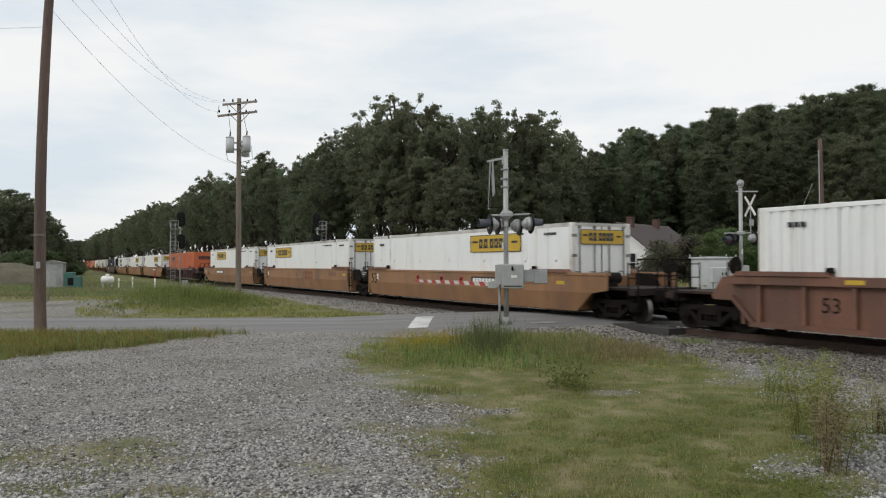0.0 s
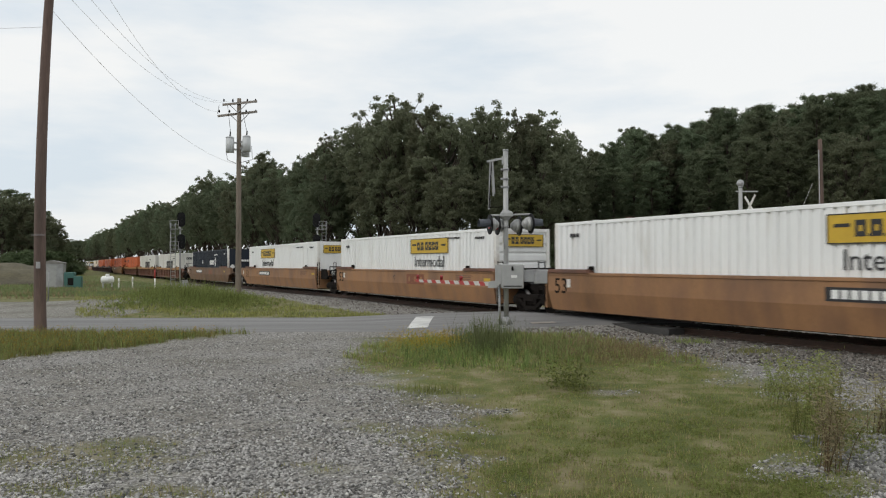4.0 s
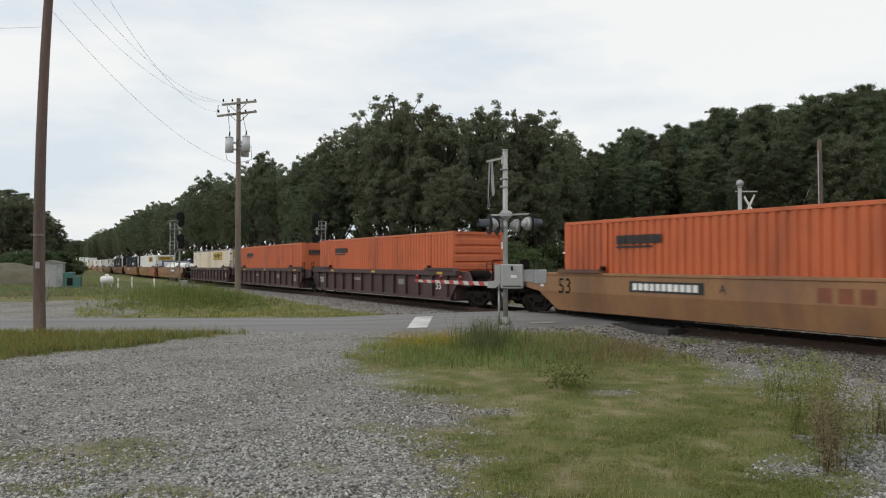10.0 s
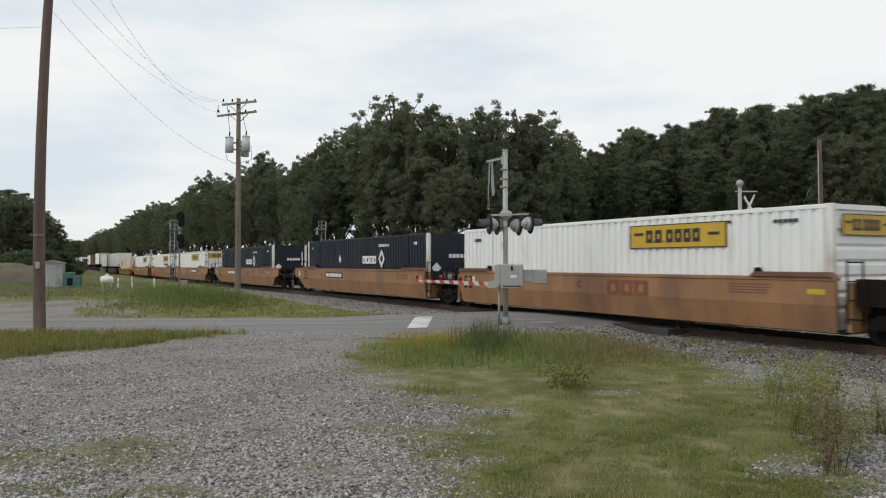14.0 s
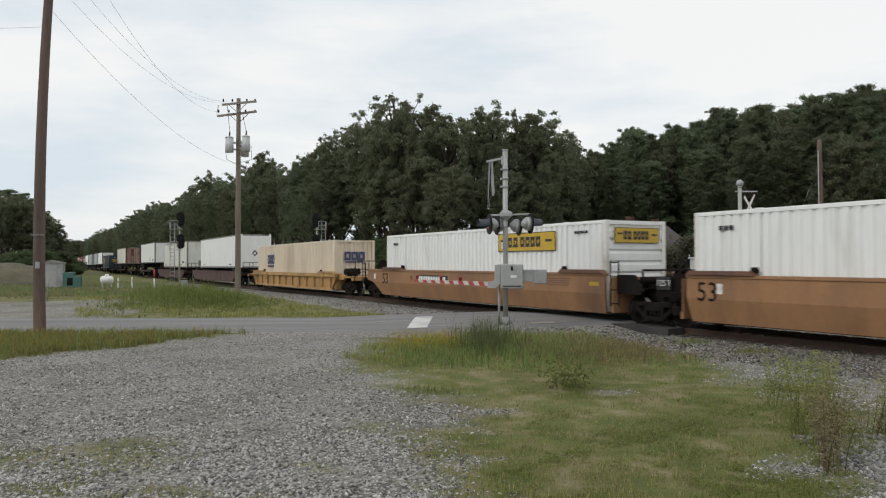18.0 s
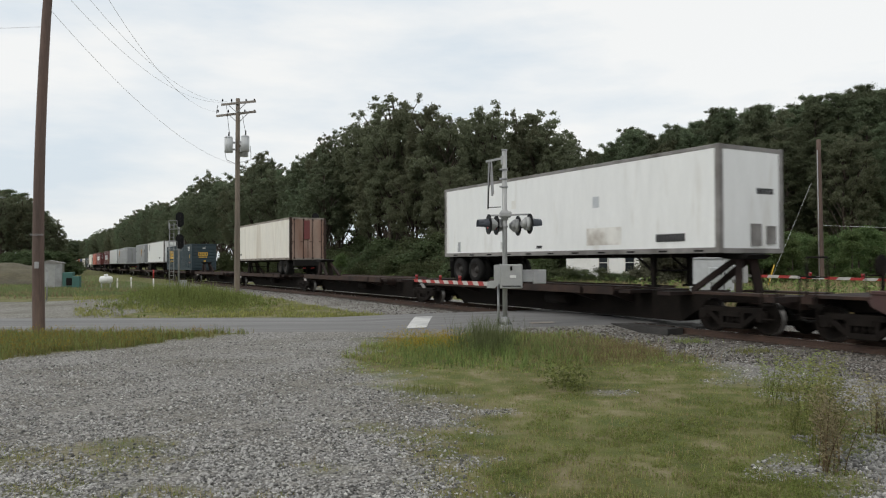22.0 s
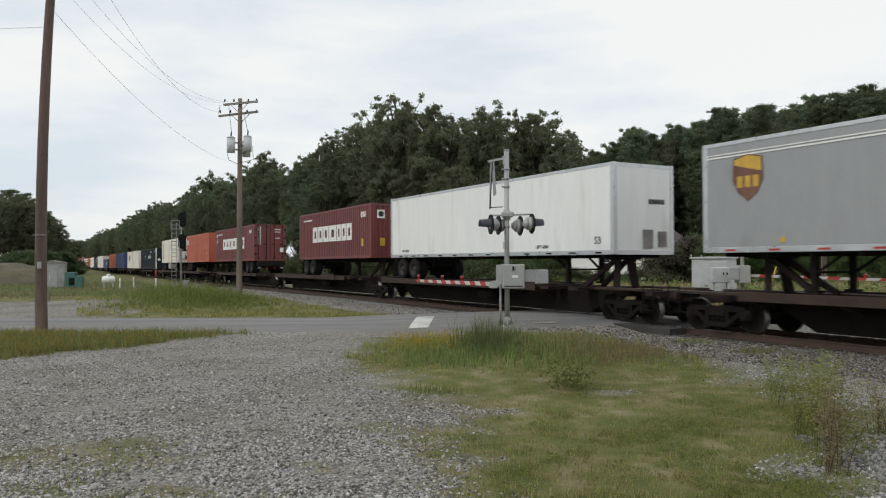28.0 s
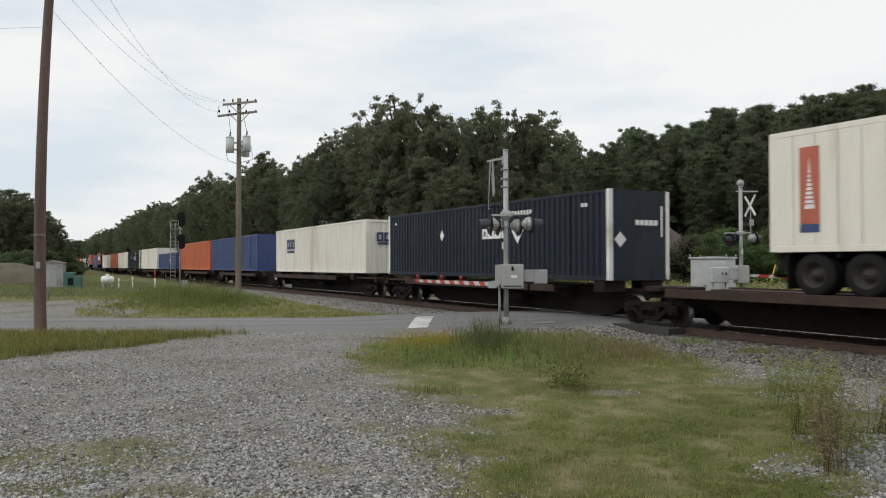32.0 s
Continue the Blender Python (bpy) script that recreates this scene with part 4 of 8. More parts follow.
near_mast = thing("crossing_signal", "silver crossing signal mast with lowered striped gate arm", "crossing signal", "crossing signals")
near_mast.matrix_basis = pose(1.87, 22.5, float(ground_level(np.array([1.87]), np.array([22.5]))[0]) + 0.13)
bm = bmesh.new()
bar(bm, (0, 0, 0.1), (0, 0, 5.3), 0.074, n=14)
bar(bm, (0, 0, 5.3), (0, 0, 5.34), 0.088, n=14)
part("post", bm, M["silver"], near_mast)
bm = bmesh.new()
bar(bm, (0, 0, -0.25), (0, 0, 0.1), 0.24, 0.2, n=12)
bar(bm, (0, 0, 0.1), (0, 0, 0.32), 0.16, 0.1, n=12)
for i in range(4):
    beam(bm, (0.19 * math.cos(i * 1.57), 0.19 * math.sin(i * 1.57), 0.1), (0.06 * math.cos(i * 1.57), 0.06 * math.sin(i * 1.57), 0.34), 0.03, 0.05)
part("base", bm, M["galv"], near_mast)
for z in (4.72, 4.44, 4.2, 3.0):
    bm = bmesh.new()
    bar(bm, (0, 0, z), (0, 0, z + 0.05), 0.098, n=14)
    box(bm, -0.15, -0.09, -0.04, 0.04, z, z + 0.05)
    part("band", bm, M["galv"], near_mast)
bm = bmesh.new()
beam(bm, (0.02, 0, 5.1), (-0.56, 0, 4.98), 0.07, 0.06)
beam(bm, (-0.06, 0, 4.9), (-0.06, 0, 5.14), 0.12, 0.1)
part("sign_bracket", bm, M["silver"], near_mast)
bm = bmesh.new()
for x0, x1, z1, y in ((-0.42, -0.37, 3.95, 0.0), (-0.46, -0.5, 3.55, 0.02), (-0.4, -0.34, 4.0, -0.02)):
    beam(bm, (x0, y, 5.0), (x1, y, z1), 0.02, 0.055)
part("hanging_strap", bm, M["galv"], near_mast, "torn pale strap hanging from the bracket")
bm = bmesh.new()
bar(bm, (-0.42, -0.02, 4.98), (-0.5, 0.0, 3.6), 0.013, n=5)
bar(bm, (-0.5, 0, 3.6), (-0.12, 0, 3.62), 0.013, n=5)
part("loose_cable", bm, M["dark"], near_mast)
bm = bmesh.new()
bar(bm, (-0.46, 0.1, 3.37), (0.72, -0.1, 3.39), 0.028, n=8)
bar(bm, (0, 0, 3.22), (0, 0, 3.52), 0.11, n=12)
box(bm, -0.16, 0.2, -0.15, 0.15, 3.3, 3.48, bevel=0.04)
part("lamp_bar", bm, M["silver"], near_mast)
lamp_head(near_mast, -0.24, 0.18, 3.08, 193)
lamp_head(near_mast, -0.5, -0.32, 3.08, 193)
lamp_head(near_mast, 0.42, 0.2, 3.06, 13)
lamp_head(near_mast, 0.72, -0.25, 3.1, 13)
bm = bmesh.new()
box(bm, -0.16, 0.5, -0.33, 0.2, 1.18, 1.9, bevel=0.03)
gate_box = part("gate_mechanism", bm, M["silver"], near_mast, "silver gate motor box")
bm = bmesh.new()
box(bm, 0.12, 0.3, -0.345, -0.332, 1.5, 1.58)
part("maker_plate", bm, M["letter"], gate_box)
bm = bmesh.new()
bar(bm, (0.16, -0.36, 1.72), (0.16, -0.36, 1.84), 0.03, n=8)
box(bm, -0.1, 0.44, -0.34, -0.332, 1.24, 1.27)
part("latch", bm, M["dark"], gate_box)
bm = bmesh.new()
slab(bm, ((-0.34, 1.88), (-0.17, 1.9), (-0.17, 1.36), (-0.32, 1.2), (-0.55, 1.2), (-0.55, 1.38), (-0.34, 1.42)), -0.28, -0.16)
part("arm_bracket", bm, M["silver"], near_mast)
bm = bmesh.new()
box(bm, 0.5, 0.95, -0.22, -0.12, 1.38, 1.74, bevel=0.01)
box(bm, 0.82, 1.2, -0.3, -0.04, 1.32, 1.74, bevel=0.02)
part("counterweight", bm, M["galv"], near_mast)
bm = bmesh.new()
bar(bm, (-0.2, -0.05, 0.1), (-0.2, -0.05, 1.3), 0.035, n=8)
bar(bm, (-0.2, -0.05, 0.35), (-0.36, -0.1, 0.0), 0.02, n=6)
part("conduit", bm, M["galv"], near_mast)
bm = bmesh.new()
box(bm, -0.13, -0.08, -0.1, -0.06, 2.36, 2.56)
part("plate", bm, M["letter"], near_mast)
gate_arm(near_mast, Vector((-0.45, 0.0, 1.31)), AWAY, 4.9, 0.0)

far_mast = thing("crossing_signal", "silver crossing signal with crossbuck, bell and lowered striped gate", "crossing signal", "crossing signals")
far_mast.matrix_basis = pose(13.46, 34.0, float(ground_level(np.array([13.4]), np.array([34.0]))[0]) + 0.25)
bm = bmesh.new()
bar(bm, (0, 0, 0), (0, 0, 5.3), 0.085, n=14)
bar(bm, (0, 0, -0.3), (0, 0, 0.3), 0.2, 0.12, n=12)
part("post", bm, M["silver"], far_mast)
bm = bmesh.new()
bmesh.ops.create_icosphere(bm, subdivisions=2, radius=0.17, matrix=pose(0, 0, 5.42))
bar(bm, (0, 0, 5.2), (0, 0, 5.3), 0.1, n=10)
part("bell", bm, M["galv"], far_mast, "round grey warning bell")
bm = bmesh.new()
beam(bm, (-0.2, 0, 5.05), (0.78, 0, 5.05), 0.06, 0.06)
part("sign_bracket", bm, M["silver"], far_mast)
for a in (1, -1):
    bm = bmesh.new()
    beam(bm, Vector((0.43 + a * 0.07, -a * 0.4, 3.95)), Vector((0.43 - a * 0.07, a * 0.4, 4.85)), 0.03, 0.11)
    part("crossbuck_board", bm, M["offwhite"], far_mast, "white crossbuck board")
bm = bmesh.new()
box(bm, 0.38, 0.58, -0.03, 0.0, 3.5, 3.78)
part("track_plate", bm, M["galv"], far_mast)
bm = bmesh.new()
bar(bm, (-0.72, 0.1, 3.16), (0.72, -0.1, 3.16), 0.028, n=8)
box(bm, -0.15, 0.15, -0.15, 0.15, 3.08, 3.24, bevel=0.03)
part("lamp_bar", bm, M["silver"], far_mast)
lamp_head(far_mast, -0.62, -0.3, 2.85, 205)
lamp_head(far_mast, -0.2, 0.25, 2.95, 205)
lamp_head(far_mast, 0.5, -0.2, 2.92, 15)
bm = bmesh.new()
bar(bm, (0.45, 0, 4.6), (0.45, 0, 3.2), 0.02, n=5)
part("support", bm, M["silver"], far_mast)
bm = bmesh.new()
box(bm, -0.3, 0.24, -0.35, 0.2, 0.9, 1.7, bevel=0.03)
box(bm, -0.62, -0.3, -0.4, -0.1, 1.05, 1.6, bevel=0.02)
part("gate_mechanism", bm, M["silver"], far_mast, "silver gate motor box")
bm = bmesh.new()
box(bm, -0.02, 0.05, -0.12, -0.08, 2.2, 2.42)
part("plate", bm, M["letter"], far_mast)
gate_arm(far_mast, Vector((0.3, -0.1, 1.24)), -AWAY, 8.6, -0.012)

bungalow = thing("signal_cabinet", "pale grey metal signal equipment cabinet by the crossing", "equipment cabinet")
bungalow.matrix_basis = pose(13.05, 36.4, float(ground_level(np.array([13.0]), np.array([36.4]))[0]), 0, 0, -38)
bm = bmesh.new()
box(bm, -0.85, 0.85, -0.7, 0.7, 0.05, 2.28, bevel=0.02)
part("body", bm, M["can"], bungalow)
bm = bmesh.new()
slab(bm, ((-0.92, 2.28), (0.92, 2.28), (0.92, 2.34), (0.0, 2.38), (-0.92, 2.34)), -0.78, 0.78)
part("roof", bm, M["can"], bungalow)
bm = bmesh.new()
box(bm, -0.88, -0.855, -0.5, 0.5, 0.2, 2.15)
d = part("door", bm, M["can"], bungalow)
bm = bmesh.new()
box(bm, -0.91, -0.88, 0.3, 0.36, 1.0, 1.2)
part("handle", bm, M["dark"], d)
for x in (-0.86, 0.86):
    for y in (-0.72, 0.72):
        bm = bmesh.new()
        bar(bm, (x, y, 2.28), (x, y, 2.48), 0.03, n=6)
        part("lifting_lug", bm, M["silver"], bungalow)
cab = thing("meter_box", "small pale grey meter box on a stand by the cabinet", "equipment cabinet")
cab.matrix_basis = pose(12.75, 34.8, float(ground_level(np.array([12.7]), np.array([34.8]))[0]))
bm = bmesh.new()
box(bm, -0.4, 0.4, -0.2, 0.2, 1.15, 1.85, bevel=0.03)
part("case", bm, M["can"], cab)
bm = bmesh.new()
box(bm, 0.05, 0.12, -0.205, -0.2, 1.5, 1.62)
box(bm, 0.22, 0.29, -0.205, -0.2, 1.5, 1.62)
part("label_plate", bm, M["ink"], cab)
bm = bmesh.new()
for x in (-0.3, 0.3):
    bar(bm, (x, 0, 0), (x, 0, 1.15), 0.04, n=6)
part("stand", bm, M["galv"], cab)


# ---------------------------------------------------------------- block signals
def block_signal(x, y, lift, second, name_words, flip=1):
    t = thing("railway_signal", name_words, "railway signal", "railway signals")
    t.matrix_basis = pose(x, y, float(ground_level(np.array([x]), np.array([y]))[0]) + lift, 0, 0, 15) @ Matrix.Diagonal((flip, 1, 1, 1))
    bm = bmesh.new()
    bar(bm, (0, 0, 0), (0, 0, second + 2.25), 0.07, n=10)
    part("post", bm, M["galv"], t)
    for z in (second + 1.78, second):
        bm = bmesh.new()
        n = 20
        out = [(0.31 * math.cos(2 * math.pi * i / n), 0.3 * (1 if math.sin(2 * math.pi * i / n) > 0 else -1) + 0.3 * math.sin(2 * math.pi * i / n)) for i in range(n)]
        slab(bm, [(a + 0.1, z + b) for a, b in out], -0.24, -0.2)
        h = part("signal_head", bm, M["black"], t, "black oval target with hooded lamps")
        for dz in (-0.28, 0.0, 0.28):
            bm = bmesh.new()
            bar(bm, (0.1, -0.24, z + dz), (0.1, -0.44, z + dz), 0.1, n=10)
            part("hood", bm, M["black"], h)
        bm = bmesh.new()
        box(bm, -0.05, 0.25, -0.2, -0.02, z - 0.35, z + 0.35)
        part("lamp_case", bm, M["black"], h)
    for a in (-0.72, -0.38):
        bm = bmesh.new()
        bar(bm, (a, 0.1, 0.1), (a, 0.1, 5.5), 0.028, n=6)
        part("ladder_rail", bm, M["galv"], t)
    bm = bmesh.new()
    for i in range(17):
        bar(bm, (-0.72, 0.1, 0.3 + i * 0.31), (-0.38, 0.1, 0.3 + i * 0.31), 0.018, n=5)
    part("rung", bm, M["galv"], t)
    for z in (second + 1.0, second - 0.7):
        bm = bmesh.new()
        box(bm, -0.75, 0.2, -0.3, 0.35, z, z + 0.04)
        for dz in (0.35, 0.7):
            bar(bm, (-0.75, -0.3, z + dz), (-0.1, -0.3, z + dz), 0.02, n=5)
        bar(bm, (-0.1, -0.3, z), (-0.1, -0.3, z + 0.7), 0.02, n=5)
        bar(bm, (-0.75, -0.3, z), (-0.75, -0.3, z + 0.7), 0.02, n=5)
        part("platform", bm, M["galv"], t)
    bm = bmesh.new()
    box(bm, 0.12, 0.62, -0.2, 0.2, 0.25, 0.85, bevel=0.02)
    part("relay_case", bm, M["galv"], t)
    return t


block_signal(-21.4, 61.0, -0.05, 3.98, "tall railway signal with black oval targets and ladder")
block_signal(-10.6, 63.2, 0.1, 3.85, "railway signal with black targets beyond the track", -1)

for px, py, h, c in ((-24.4, 63.5, 1.6, "redpaint"), (-26.8, 62.0, 0.9, "offwhite"), (-26.9, 65.0, 0.95, "offwhite")):
    bm = bmesh.new()
    m = thing("marker_post", "slim white marker post" + (" with orange-red top" if c == "redpaint" else ""), "marker post", "marker posts")
    bar(bm, (0, 0, 0), (0, 0, h * 0.55), 0.06, n=8)
    part("stake", bm, M["offwhite"], m)
    bm = bmesh.new()
    bar(bm, (0, 0, h * 0.55), (0, 0, h), 0.065, n=8)
    part("cap", bm, M[c], m)
    m.matrix_basis = pose(px, py, float(ground_level(np.array([px]), np.array([py]))[0]) - 0.02)

# ---------------------------------------------------------------- shed, tank and utility boxes beyond the road
def on_ground(x, y, turn=0.0, lift=0.0):
    return pose(x, y, float(ground_level(np.array([x]), np.array([y]))[0]) + lift, 0, 0, turn)


shed = thing("metal_shed", "small pale blue-grey metal shed", "shed")
bm = bmesh.new()
box(bm, -0.95, 0.95, -0.8, 0.8, 0, 2.15)
part("wall", bm, M["galv"], shed)
bm = bmesh.new()
slab(bm, ((-1.05, 2.12), (1.05, 2.12), (1.05, 2.2), (0.0, 2.42), (-1.05, 2.2)), -0.9, 0.9)
part("roof", bm, M["roofgrey"], shed)
bm = bmesh.new()
box(bm, -0.4, 0.4, -0.83, -0.805, 0.05, 1.95)
part("door", bm, M["silver"], shed)
shed.matrix_basis = on_ground(-34.6, 66.5, 20)
gb = thing("utility_box", "teal green utility box on a pad", "utility box")
bm = bmesh.new()
box(bm, -0.42, 0.42, -0.35, 0.35, 0.0, 1.35, bevel=0.04)
part("case", bm, M["green_box"], gb)
bm = bmesh.new()
box(bm, -0.1, 0.38, -0.38, -0.355, 0.2, 0.85)
part("door", bm, M["dark"], gb)
gb.matrix_basis = on_ground(-32.9, 66.2, 10)
gb2 = thing("utility_box", "dark green low utility box", "utility box")
bm = bmesh.new()
box(bm, -0.3, 0.3, -0.3, 0.3, 0.0, 1.0, bevel=0.03)
part("case", bm, M["green_box"], gb2)
gb2.matrix_basis = on_ground(-31.9, 65.6, 10)

tank = thing("gas_tank", "white domed gas tank on short legs in the weeds", "gas tank")
bm = bmesh.new()
prof = ((-0.62, 0.0), (-0.58, 0.22), (-0.45, 0.36), (0.45, 0.36), (0.58, 0.22), (0.62, 0.0))
rings = [[bm.verts.new((x, r * math.cos(i * math.pi / 8), 0.75 + r * math.sin(i * math.pi / 8))) for x, r in prof] for i in range(16)]
for i in range(16):
    for j in range(5):
        bm.faces.new((rings[i][j], rings[i][j + 1], rings[(i + 1) % 16][j + 1], rings[(i + 1) % 16][j])).smooth = True
bmesh.ops.recalc_face_normals(bm, faces=bm.faces)
part("vessel", bm, M["white"], tank)
bm = bmesh.new()
bar(bm, (0, 0, 1.05), (0, 0, 1.3), 0.2, 0.17, n=14)
part("valve_dome", bm, M["white"], tank)
bm = bmesh.new()
for x in (-0.4, 0.4):
    box(bm, x - 0.06, x + 0.06, -0.25, 0.25, -0.3, 0.5)
part("leg", bm, M["silver"], tank)
tank.matrix_basis = on_ground(-28.0, 62.6, 25, 0.12) @ Matrix.Diagonal((0.85, 0.85, 0.85, 1))

# the earth bank behind the shed
rng = np.random.default_rng(3)
u, v = np.meshgrid(np.linspace(-1, 1, 50), np.linspace(-1, 1, 30))
hgt = np.maximum(0, 1 - u * u - v * v * 0.9) ** 0.8 * 2.4 + 0.25 * rough_noise(u * 5, v * 5, 1.0)
px, py = -47.0 + u * 8.5, 80 + v * 6
k = np.arange(u.size).reshape(u.shape)
bank = bulk("earth_bank", np.stack([px, py, GROUND - 0.3 + hgt], -1).reshape(-1, 3), np.stack([k[:-1, :-1], k[:-1, 1:], k[1:, 1:], k[1:, :-1]], -1).reshape(-1, 4), M["mound"], smooth=True)
tagged(bank, "low brown earth bank grown with dry grass", "earth bank", kind="structure")

# ---------------------------------------------------------------- the white house
house = thing("house", "small white clapboard house with brown roof behind shrubs", "house")
HW, HL, EAVE, RIDGE = 2.75, 11.0, 3.1, 5.3       # half width, length, heights
bm = bmesh.new()
slab(bm, ((-HW, 0), (HW, 0), (HW, EAVE), (0, RIDGE), (-HW, EAVE)), 0.0, HL)
part("wall", bm, M["siding"], house)
for i in range(21):
    z = 0.2 + i * 0.24
    half = HW + 0.03 if z < EAVE else max(0.2, HW * (RIDGE - z) / (RIDGE - EAVE))
    bm = bmesh.new()
    slab(bm, ((-half, z), (half, z), (half - (0.0 if z < EAVE else 0.3), z + 0.23), (-half + (0.0 if z < EAVE else 0.3), z + 0.23)), -0.035, -0.004)
    for v in bm.verts:
        if v.co.z > z + 0.1 and v.co.y < -0.02:
            v.co.y = -0.012
    part("clapboard", bm, M["siding"], house)
for sgn in (-1, 1):
    bm = bmesh.new()
    n = Vector((sgn * HW, 0, EAVE - RIDGE))
    pts = [(0, RIDGE + 0.05), (sgn * (HW + 0.4), EAVE - 0.22), (sgn * (HW + 0.4), EAVE - 0.08), (0, RIDGE + 0.2)]
    slab(bm, pts, -0.35, HL + 0.3)
    part("roof", bm, M["shingle"], house, "weathered brown shingle roof")
    bm = bmesh.new()
    pts = [(0, RIDGE - 0.06), (sgn * (HW + 0.4), EAVE - 0.33), (sgn * (HW + 0.4), EAVE - 0.2), (0, RIDGE + 0.06)]
    slab(bm, pts, -0.39, -0.355)
    part("bargeboard", bm, M["offwhite"], house)
for x, z0, z1 in ((-1.3, 1.0, 2.55), (1.35, 1.0, 2.6)):
    bm = bmesh.new()
    box(bm, x - 0.52, x + 0.52, -0.1, -0.04, z0 - 0.08, z1 + 0.1)
    win = part("window", bm, M["offwhite"], house, "dark sash window with white frame")
    for a, b in ((z0, (z0 + z1) / 2 - 0.03), ((z0 + z1) / 2 + 0.03, z1)):
        bm = bmesh.new()
        box(bm, x - 0.42, x + 0.42, -0.115, -0.104, a, b)
        part("pane", bm, M["glass"], win)
for y, x in ((2.0, 0.3), (7.6, 0.3)):
    bm = bmesh.new()
    box(bm, x - 0.27, x + 0.27, y - 0.27, y + 0.27, RIDGE - 0.6, RIDGE + 0.7)
    box(bm, x - 0.32, x + 0.32, y - 0.32, y + 0.32, RIDGE + 0.62, RIDGE + 0.75)
    part("chimney", bm, M["brick"], house, "red brick chimney")
bm = bmesh.new()
slab(bm, ((-HW - 2.9, 0), (-HW, 0), (-HW, 2.85), (-HW - 2.9, 2.65)), 0.6, 5.0)
part("porch_wall", bm, M["siding"], house)
bm = bmesh.new()
slab(bm, ((-HW - 3.2, 2.66), (-HW, 2.87), (-HW, 3.0), (-HW - 3.2, 2.8)), 0.3, 5.3)
part("porch_roof", bm, M["offwhite"], house, "pale shallow lean-to roof")
house.matrix_basis = pose(16.0, 69.0, 0.0, 0, 0, -40)

rng = random.Random(21)
for a, d, h, w in ((0.292, 60, 4.7, 1.1), (0.32, 61, 5.0, 1.1), (0.277, 62, 3.2, 0.9), (0.345, 62, 3.9, 1.2), (0.215, 64, 2.2, 1.2), (0.195, 63, 2.0, 1.4), (0.23, 63.5, 1.7, 1.2), (0.175, 64, 2.2, 1.3), (0.25, 61, 1.9, 1.2), (0.16, 66, 2.4, 1.4), (0.14, 66, 2.0, 1.4)):
    tree("thicket" if h > 3 else "bush", rng.randrange(3), a * d, d, h, rng.uniform(0, 360), wide=w)
# ---------------------------------------------------------------- stones, grass and weeds
def scatter(rng, n, x0, x1, y0, y1, keep):
    """Places strewn evenly in direction and denser near the eye, kept where keep() says."""
    d = 1 / rng.uniform(1 / y1, 1 / y0, n)
    x = rng.uniform(x0, x1, n) * d
    k = keep(x, d) > rng.random(n)
    return x[k], d[k]


OCTA = np.array(((1, 0, 0), (-1, 0, 0), (0, 1, 0), (0, -1, 0), (0, 0, 1), (0, 0, -1)), float)
OCTA_F = np.array(((0, 2, 4), (2, 1, 4), (1, 3, 4), (3, 0, 4), (2, 0, 5), (1, 2, 5), (3, 1, 5), (0, 3, 5)))


def stones(name, x, y, lo, hi, mat, label, seed, lift=0.0):
    rng = np.random.default_rng(seed)
    n = len(x)
    z = ground_level(x, y) + lift
    s = rng.uniform(lo, hi, n) * rng.uniform(0.7, 1.2, n)
    v = OCTA[None] * (s[:, None, None] * rng.uniform(0.6, 1.25, (n, 6, 1))) * np.array((1, 1, 0.62))
    v = v + rng.normal(0, 0.16, (n, 6, 3)) * s[:, None, None]
    a = rng.uniform(0, 6.28, n)
    c, sn = np.cos(a)[:, None], np.sin(a)[:, None]
    vx, vy = v[:, :, 0] * c - v[:, :, 1] * sn, v[:, :, 0] * sn + v[:, :, 1] * c
    v = np.stack([vx + x[:, None], vy + y[:, None], v[:, :, 2] + (z + s * 0.2)[:, None]], -1)
    f = (np.arange(n)[:, None, None] * 6 + OCTA_F[None]).reshape(-1, 3)
    ob = bulk(name, v.reshape(-1, 3), f, mat)
    return tagged(ob, label, "gravel", kind="stuff")


STONE_GREY = stone_material("grey_crushed_stone", (0.258, 0.253, 0.243), 0.72)
STONE_PALE = stone_material("pale_crushed_stone", (0.44, 0.432, 0.41), 0.35)
rng = np.random.default_rng(11)


def bare(x, y):
    s, w = along_across(x, y)
    return (1 - cover(x, y)) * (y < ROAD_Y0 - 0.1) * (np.abs(w) > 1.0)


def strewn(x, y):
    """Loose stones lie thicker in some places than in others."""
    return bare(x, y) * np.clip(0.62 + 0.7 * rough_noise(x + 2, y, 1.1) + 0.4 * rough_noise(x, y + 4, 3.7), 0.12, 1)


x, y = scatter(rng, 125000, -0.64, 0.64, 6.0, 23.0, strewn)
stones("gravel_stones", x, y, 0.011, 0.029, STONE_GREY, "loose grey crushed stone of the yard", 1)
x, y = scatter(rng, 13000, -0.64, 0.64, 6.0, 23.0, strewn)
stones("gravel_stones", x, y, 0.011, 0.027, STONE_PALE, "pale chips among the grey gravel", 2)


def ballast(x, y):
    s, w = along_across(x, y)
    return (np.abs(w) < 4.0) * (w < 2.2) * ((y < ROAD_Y0 - 0.3) | (y > ROAD_Y1 + 0.3)) * 1.0


